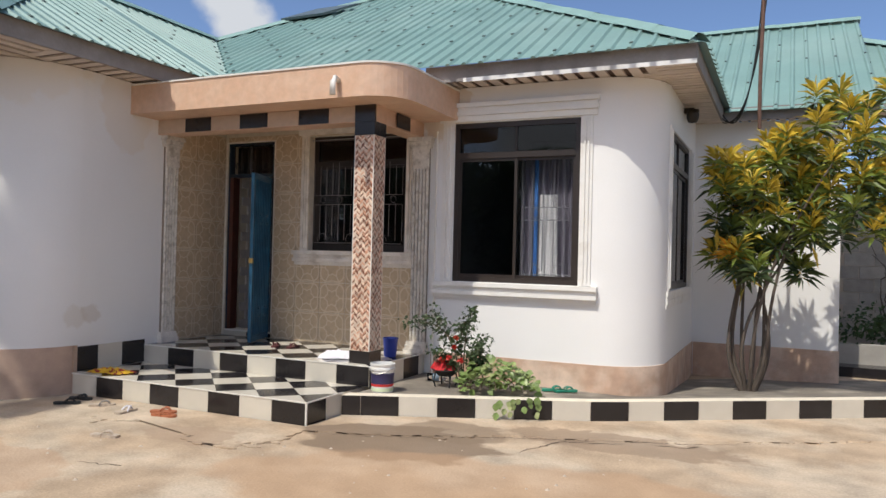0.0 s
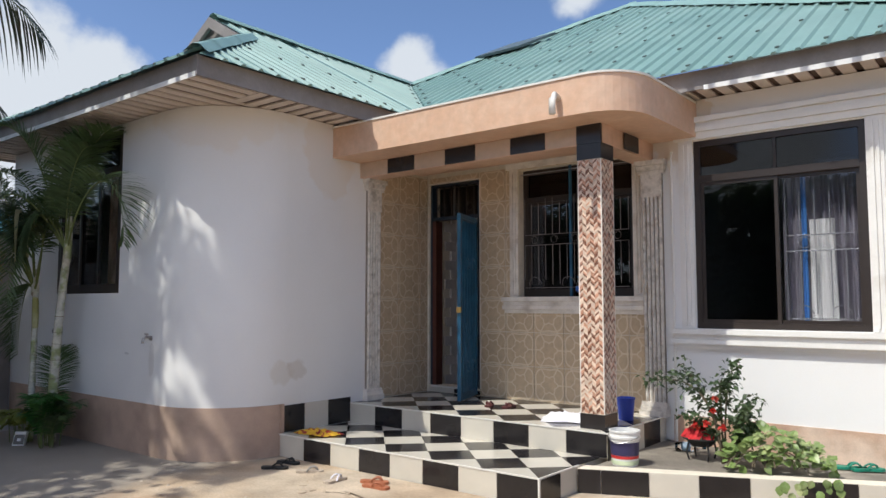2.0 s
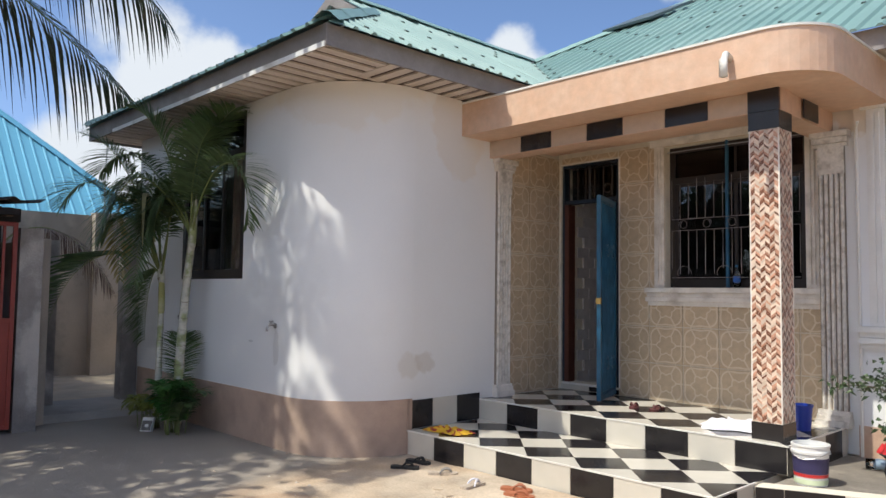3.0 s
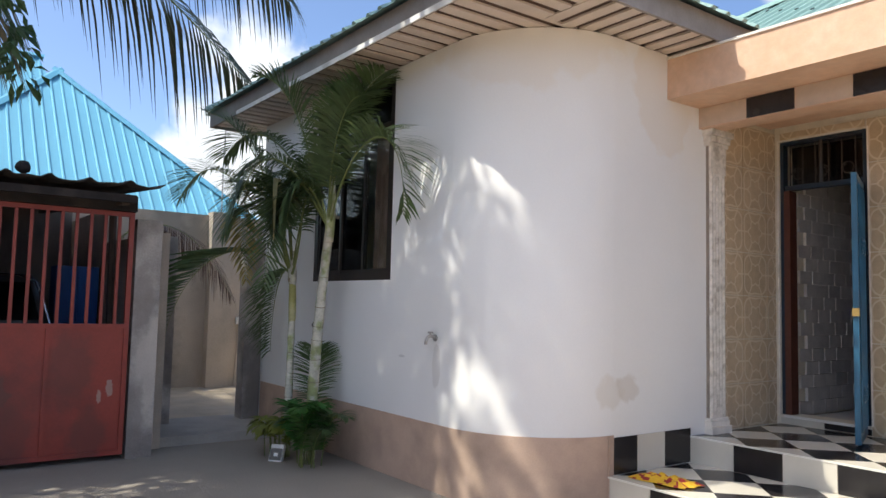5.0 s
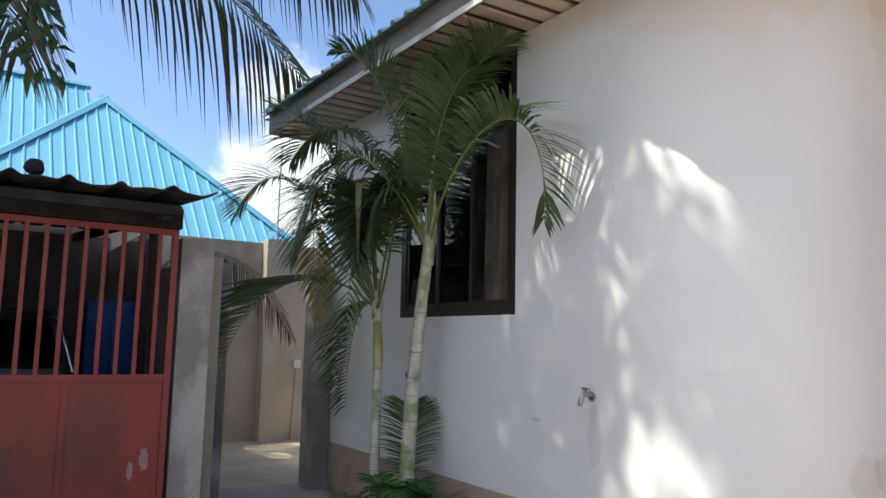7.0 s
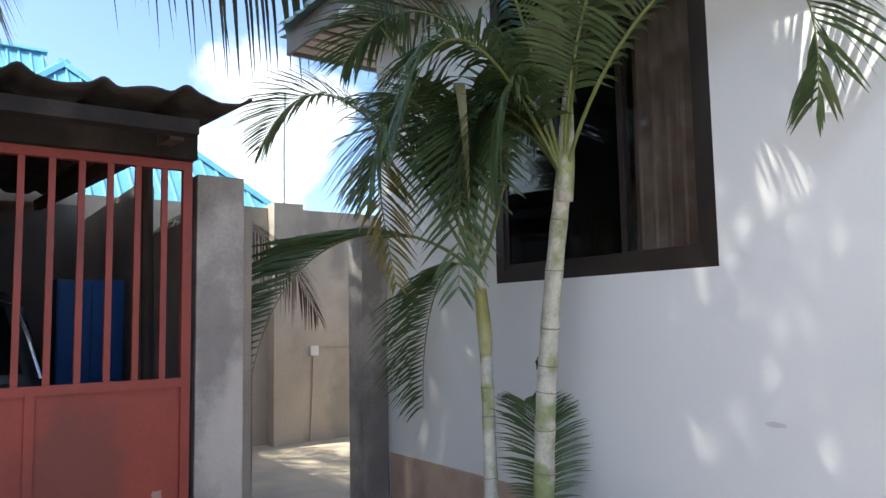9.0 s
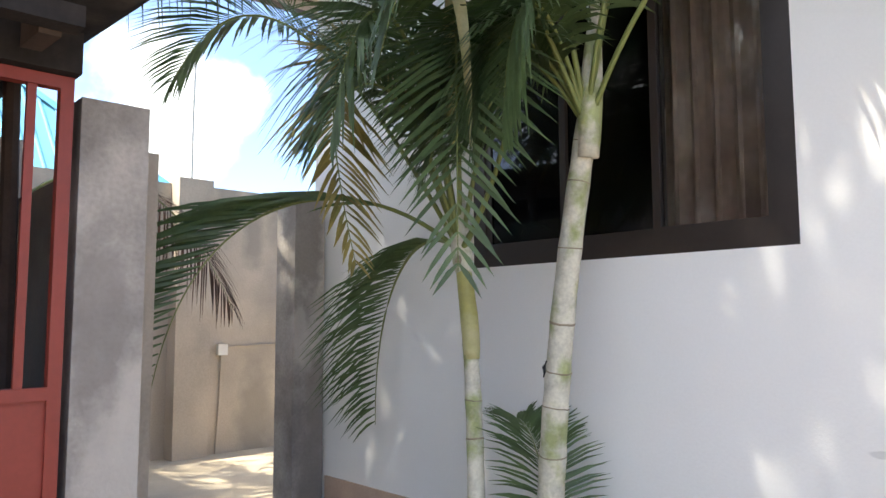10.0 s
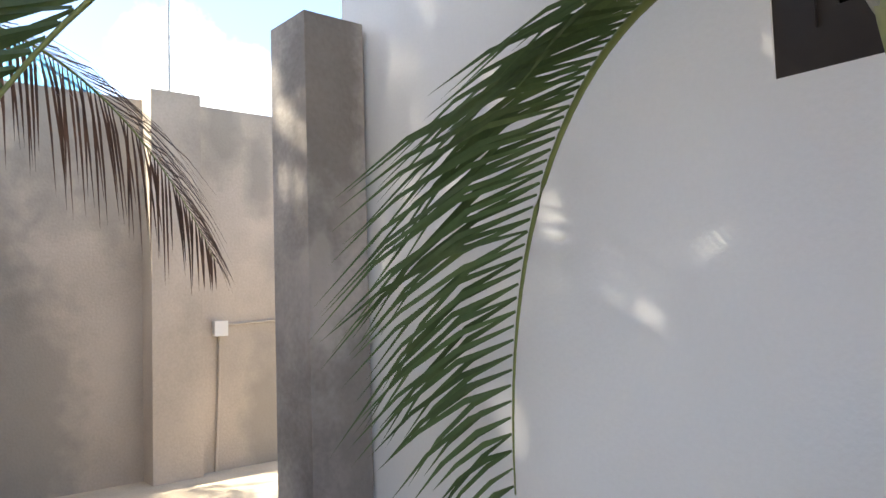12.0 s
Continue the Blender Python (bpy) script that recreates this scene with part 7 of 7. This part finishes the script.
bm = bmesh.new()
rim = ragged([(-5.95, 5.66), (-5.43, 4.93), (-5.0, 5.13), (-4.64, 5.27), (-4.35, 5.01), (-4.2, 4.81), (-3.92, 4.80), (-3.75, 4.87), (-3.58, 5.11), (-3.6, 5.55), (-3.08, 5.68), (-2.5, 5.97), (-1.97, 6.27), (-1.5, 6.44), (-1.08, 6.62), (-0.51, 6.84), (0.1, 7.22), (1.5, 8.1), (4.4, 10.1)])
inner = [(4.4, 11.2), (-1.2, 7.375), (-1.5, 7.195), (-3.645, 6.225), (-3.655, 5.67), (-5.9, 5.668)]
out_lo = [bm.verts.new((x, y, -0.004)) for x, y in rim]
out_hi = [bm.verts.new((x + rng.uniform(-0.004, 0.004), y + 0.012, 0.013 + rng.uniform(-0.003, 0.002))) for x, y in rim]
bm.faces.new(out_hi + [bm.verts.new((x, y, 0.013)) for x, y in inner])
for k in range(len(rim) - 1):
    bm.faces.new((out_lo[k], out_lo[k + 1], out_hi[k + 1], out_hi[k]))
bmesh.ops.triangulate(bm, faces=[f for f in bm.faces if len(f.verts) > 4])
structure(ob_of("pavement_apron", bm, M_GROUND), "worn cement apron with a broken edge round the porch", "apron")
for k in range(16):
    x, y = rng.choice(rim[12:110])
    w_, d_ = rng.uniform(0.03, 0.09), rng.uniform(0.02, 0.05)
    bm = bmesh.new()
    base = [(x + w_ * rng.uniform(0.6, 1.2) * math.cos(a), y - 0.05 + d_ * rng.uniform(0.6, 1.2) * math.sin(a)) for a in (0, 0.9, 1.9, 2.8, 3.7, 4.6, 5.5)]
    prism(bm, base, 0.0, rng.uniform(0.007, 0.014))
    tagged(ob_of("cement_flake", bm, M_GROUND), "thin broken flake of tan yard cement", "cement flake", "broken cement along the apron")

bm = bmesh.new()
for i in range(110):
    x, y = rng.uniform(-7.5, 1.0), rng.uniform(3.2, 6.2)
    if y > 5.5 and x < -3.5 or y > 6.2 + 0.45 * (x + 3.6):
        continue
    s = rng.uniform(0.006, 0.02)
    ring = [bm.verts.new((x + s * rng.uniform(0.7, 1.2) * math.cos(a), y + s * rng.uniform(0.7, 1.2) * math.sin(a), 0.0)) for a in (0, 1.05, 2.1, 3.14, 4.2, 5.25)]
    topv = bm.verts.new((x, y, s * 0.7))
    for k in range(6):
        bm.faces.new((ring[k], ring[(k + 1) % 6], topv))
tagged(ob_of("pebbles", bm, M_TAN), "small pebbles scattered on the yard", "pebbles", "", "stuff")

# ---- tiles ----
MESHES = {}


def tile(name, parent, m, w, h, mat, depth=0.008, gap=0.0025):
    """A flat tile in the local x-z plane, its face towards -y."""
    key = (round(w, 3), round(h, 3), mat.name, depth)
    if key not in MESHES:
        bm = boxes((gap, w - gap, -depth, 0, gap, h - gap))
        soft(bm, 0.0018)
        me = bpy.data.meshes.new(name)
        bm.to_mesh(me)
        bm.free()
        me.materials.append(mat)
        MESHES[key] = me
    ob = new(name, MESHES[key])
    ob.parent = parent
    ob.matrix_world = m
    return ob


BW = (M_BLACK, M_CREAM)


def riser(parent, start, way, length, z0, z1, pitch, first):
    """A row of alternating tiles from start along way; faces lie to the right of the way it runs."""
    s, d = Vector((*start, 0)), Vector((*way, 0)).normalized()
    turn = math.degrees(math.atan2(d.y, d.x))
    a, i = 0.0, first
    while a < length - 0.02:
        w = min(pitch, length - a)
        p = s + d * a
        tile("tile", parent, pose(p.x, p.y, z0, 0, 0, turn), round(w, 3), z1 - z0, BW[i % 2])
        a += pitch
        i += 1


riser(steps, (-6.65, 5.692), (1, 0), 2.978, 0, STEP - 0.006, 0.3725, 1)
riser(steps, (-3.672, 5.692), (0, 1), 0.60, 0, STEP - 0.006, 0.30, 0)
riser(steps, (-6.65, 6.652), (1, 0), 3.05, STEP, FLOOR - 0.006, 0.381, 1)
riser(steps, (-3.60, 6.652), (0, 1), 1.2, 0.19, FLOOR - 0.006, 0.36, 0)
riser(steps, (LX + 0.001, 5.68), (0, 1), 0.97, STEP + 0.004, 0.485, 0.323, 0)
riser(wall_porch, (-6.65, DY - 0.001), (1, 0), 0.77, FLOOR + 0.004, 0.478, 0.385, 1)
for a, b, first in ((KERB[0], KERB[1], 0), (KERB[2], KERB[3], 1)):
    d = Vector((b[0] - a[0], b[1] - a[1]))
    riser(kerb, a, (d.x, d.y), d.length, 0, KZ - 0.004, 0.3637 if first == 0 else 0.358, first)
riser(kerb, (-3.655, 6.24), (0.165, 0.075), 0.181, 0, KZ - 0.004, 0.181, 0)
riser(kerb, KERB[1], (KERB[2][0] - KERB[1][0], KERB[2][1] - KERB[1][1]), 0.372, 0, KZ - 0.004, 0.372, 0)


def clip(poly, axis, limit, keep_less):
    out = []
    for p, q in zip(poly, poly[1:] + poly[:1]):
        a, b = p[axis] - limit, q[axis] - limit
        if keep_less:
            a, b = -a, -b
        if a >= 0:
            out.append(p)
        if a * b < 0:
            t = a / (a - b)
            out.append((p[0] + (q[0] - p[0]) * t, p[1] + (q[1] - p[1]) * t))
    return out


def diagonal_floor(parent, x0, x1, y0, y1, z, size, ox, oy):
    """Square tiles laid at 45 degrees in two colours, cut at the edges."""
    c = math.sqrt(0.5)
    for i in range(-24, 25):
        for j in range(-24, 25):
            g = 0.0015
            quad = [(i * size + g, j * size + g), ((i + 1) * size - g, j * size + g), ((i + 1) * size - g, (j + 1) * size - g), (i * size + g, (j + 1) * size - g)]
            quad = [(ox + c * (u - v), oy + c * (u + v)) for u, v in quad]
            for axis, lim, less in ((0, x0, False), (0, x1, True), (1, y0, False), (1, y1, True)):
                if len(quad) > 2:
                    quad = clip(quad, axis, lim, less)
            if len(quad) < 3:
                continue
            area = abs(sum(p[0] * q[1] - q[0] * p[1] for p, q in zip(quad, quad[1:] + quad[:1]))) / 2
            if area < 0.0008:
                continue
            bm = bmesh.new()
            prism(bm, quad, z - 0.006, z)
            ob_of("tile", bm, BW[(i + j) % 2], parent)


diagonal_floor(steps, LX + 0.002, -3.668, 5.69, 6.645, STEP + 0.001, 0.362, -3.67, 5.69)
diagonal_floor(steps, LX + 0.002, -3.60, 6.652, DY - 0.01, FLOOR + 0.001, 0.362, -3.60, 6.65)
# white nosing strips
for r in ((LX, -3.660, 5.679, 5.691, STEP - 0.008, STEP + 0.003), (-3.672, -3.660, 5.691, 6.28, STEP - 0.008, STEP + 0.003), (LX, -3.588, 6.639, 6.651, FLOOR - 0.008, FLOOR + 0.003), (-3.600, -3.588, 6.651, 7.84, FLOOR - 0.008, FLOOR + 0.003), (-3.674, -3.659, 5.678, 5.693, 0, STEP - 0.008)):
    part("nosing", boxes(r), M_TRIM, steps, "thin white nosing strip")

# patterned beige porch tiles
M_PATTERN = material("beige_patterned_tile", (0.57, 0.435, 0.285), 0.33, vary=0.14, scale=14, fine=120, bump=0.03, piece=0.05)
n, l = M_PATTERN.node_tree.nodes, M_PATTERN.node_tree.links
b = n["Principled BSDF"]
old = b.inputs["Base Color"].links[0].from_socket
co = n.new("ShaderNodeTexCoord")


def math_node(op, a, b_=None, c=None):
    k = n.new("ShaderNodeMath")
    k.operation = op
    for slot, v in enumerate((a, b_, c)):
        if v is None:
            continue
        if isinstance(v, (int, float)):
            k.inputs[slot].default_value = v
        else:
            l.new(v, k.inputs[slot])
    return k.outputs[0]


# a six-petalled rosette moulded round the middle of each tile, with spokes to the rim
axes = n.new("ShaderNodeSeparateXYZ")
l.new(co.outputs["Object"], axes.inputs[0])
du, dv = math_node("SUBTRACT", axes.outputs["X"], 0.188), math_node("SUBTRACT", axes.outputs["Z"], 0.188)
rad = math_node("SQRT", math_node("ADD", math_node("MULTIPLY", du, du), math_node("MULTIPLY", dv, dv)))
ang = math_node("ARCTAN2", dv, du)
petal = math_node("MULTIPLY_ADD", math_node("COSINE", math_node("MULTIPLY", ang, 6.0)), 0.014, 0.092)
ring = math_node("ABSOLUTE", math_node("SUBTRACT", rad, petal))
spoke = math_node("MULTIPLY", math_node("ABSOLUTE", math_node("SINE", math_node("MULTIPLY", ang, 3.0))), math_node("MULTIPLY", rad, 0.36))
spoke = math_node("ADD", spoke, math_node("MULTIPLY", math_node("LESS_THAN", rad, petal), 1.0))
lens = math_node("ABSOLUTE", math_node("SUBTRACT", rad, math_node("MULTIPLY_ADD", math_node("COSINE", math_node("MULTIPLY", ang, 4.0)), -0.02, 0.185)))
line = math_node("MINIMUM", math_node("MINIMUM", ring, spoke), lens)
rg = n.new("ShaderNodeMapRange")
rg.inputs["From Min"].default_value, rg.inputs["From Max"].default_value = 0.004, 0.011
rg.inputs["To Min"].default_value, rg.inputs["To Max"].default_value = 0.8, 0.0
l.new(line, rg.inputs["Value"])
mx = n.new("ShaderNodeMix")
mx.data_type = "RGBA"
l.new(rg.outputs["Result"], mx.inputs["Factor"]), l.new(old, mx.inputs["A"])
mx.inputs["B"].default_value = (0.76, 0.65, 0.49, 1)
l.new(mx.outputs["Result"], b.inputs["Base Color"])


def minus(r, o):
    """Rectangle r without rectangle o, as rectangles (x0, x1, z0, z1)."""
    x0, x1, z0, z1 = r
    a0, a1, c0, c1 = max(x0, o[0]), min(x1, o[1]), max(z0, o[2]), min(z1, o[3])
    if a0 >= a1 or c0 >= c1:
        return [r]
    out = [(x0, a0, z0, z1), (a1, x1, z0, z1), (a0, a1, z0, c0), (a0, a1, c1, z1)]
    return [q for q in out if q[1] - q[0] > 0.012 and q[3] - q[2] > 0.012]


TS = 0.376
for r in range(8):
    for c in range(9):
        cells = [(-6.64 + c * TS, min(-6.64 + (c + 1) * TS, -3.80), FLOOR + r * TS, min(FLOOR + (r + 1) * TS, SZ0))]
        if cells[0][1] - cells[0][0] < 0.02 or cells[0][3] - cells[0][2] < 0.02:
            continue
        for o in ((DOOR[0], DOOR[1], 0, DOOR[3]), WIN_P):
            cells = [q for cell in cells for q in minus(cell, o)]
        for x0, x1, z0, z1 in cells:
            tile("tile", wall_porch, pose(x0, DY - 0.001, z0), x1 - x0, z1 - z0, M_PATTERN, 0.007, 0.0045)
for r in range(8):
    for c in range(3):
        y0, y1 = 7.085 + c * TS, min(7.085 + (c + 1) * TS, DY - 0.01)
        z0, z1 = FLOOR + r * TS, min(FLOOR + (r + 1) * TS, SZ0)
        if y1 - y0 > 0.02 and z1 - z0 > 0.02:
            tile("tile", wall_porch_side, pose(LX - 0.039, y0, z0, 0, 0, 90), y1 - y0, z1 - z0, M_PATTERN, 0.007, 0.0045)
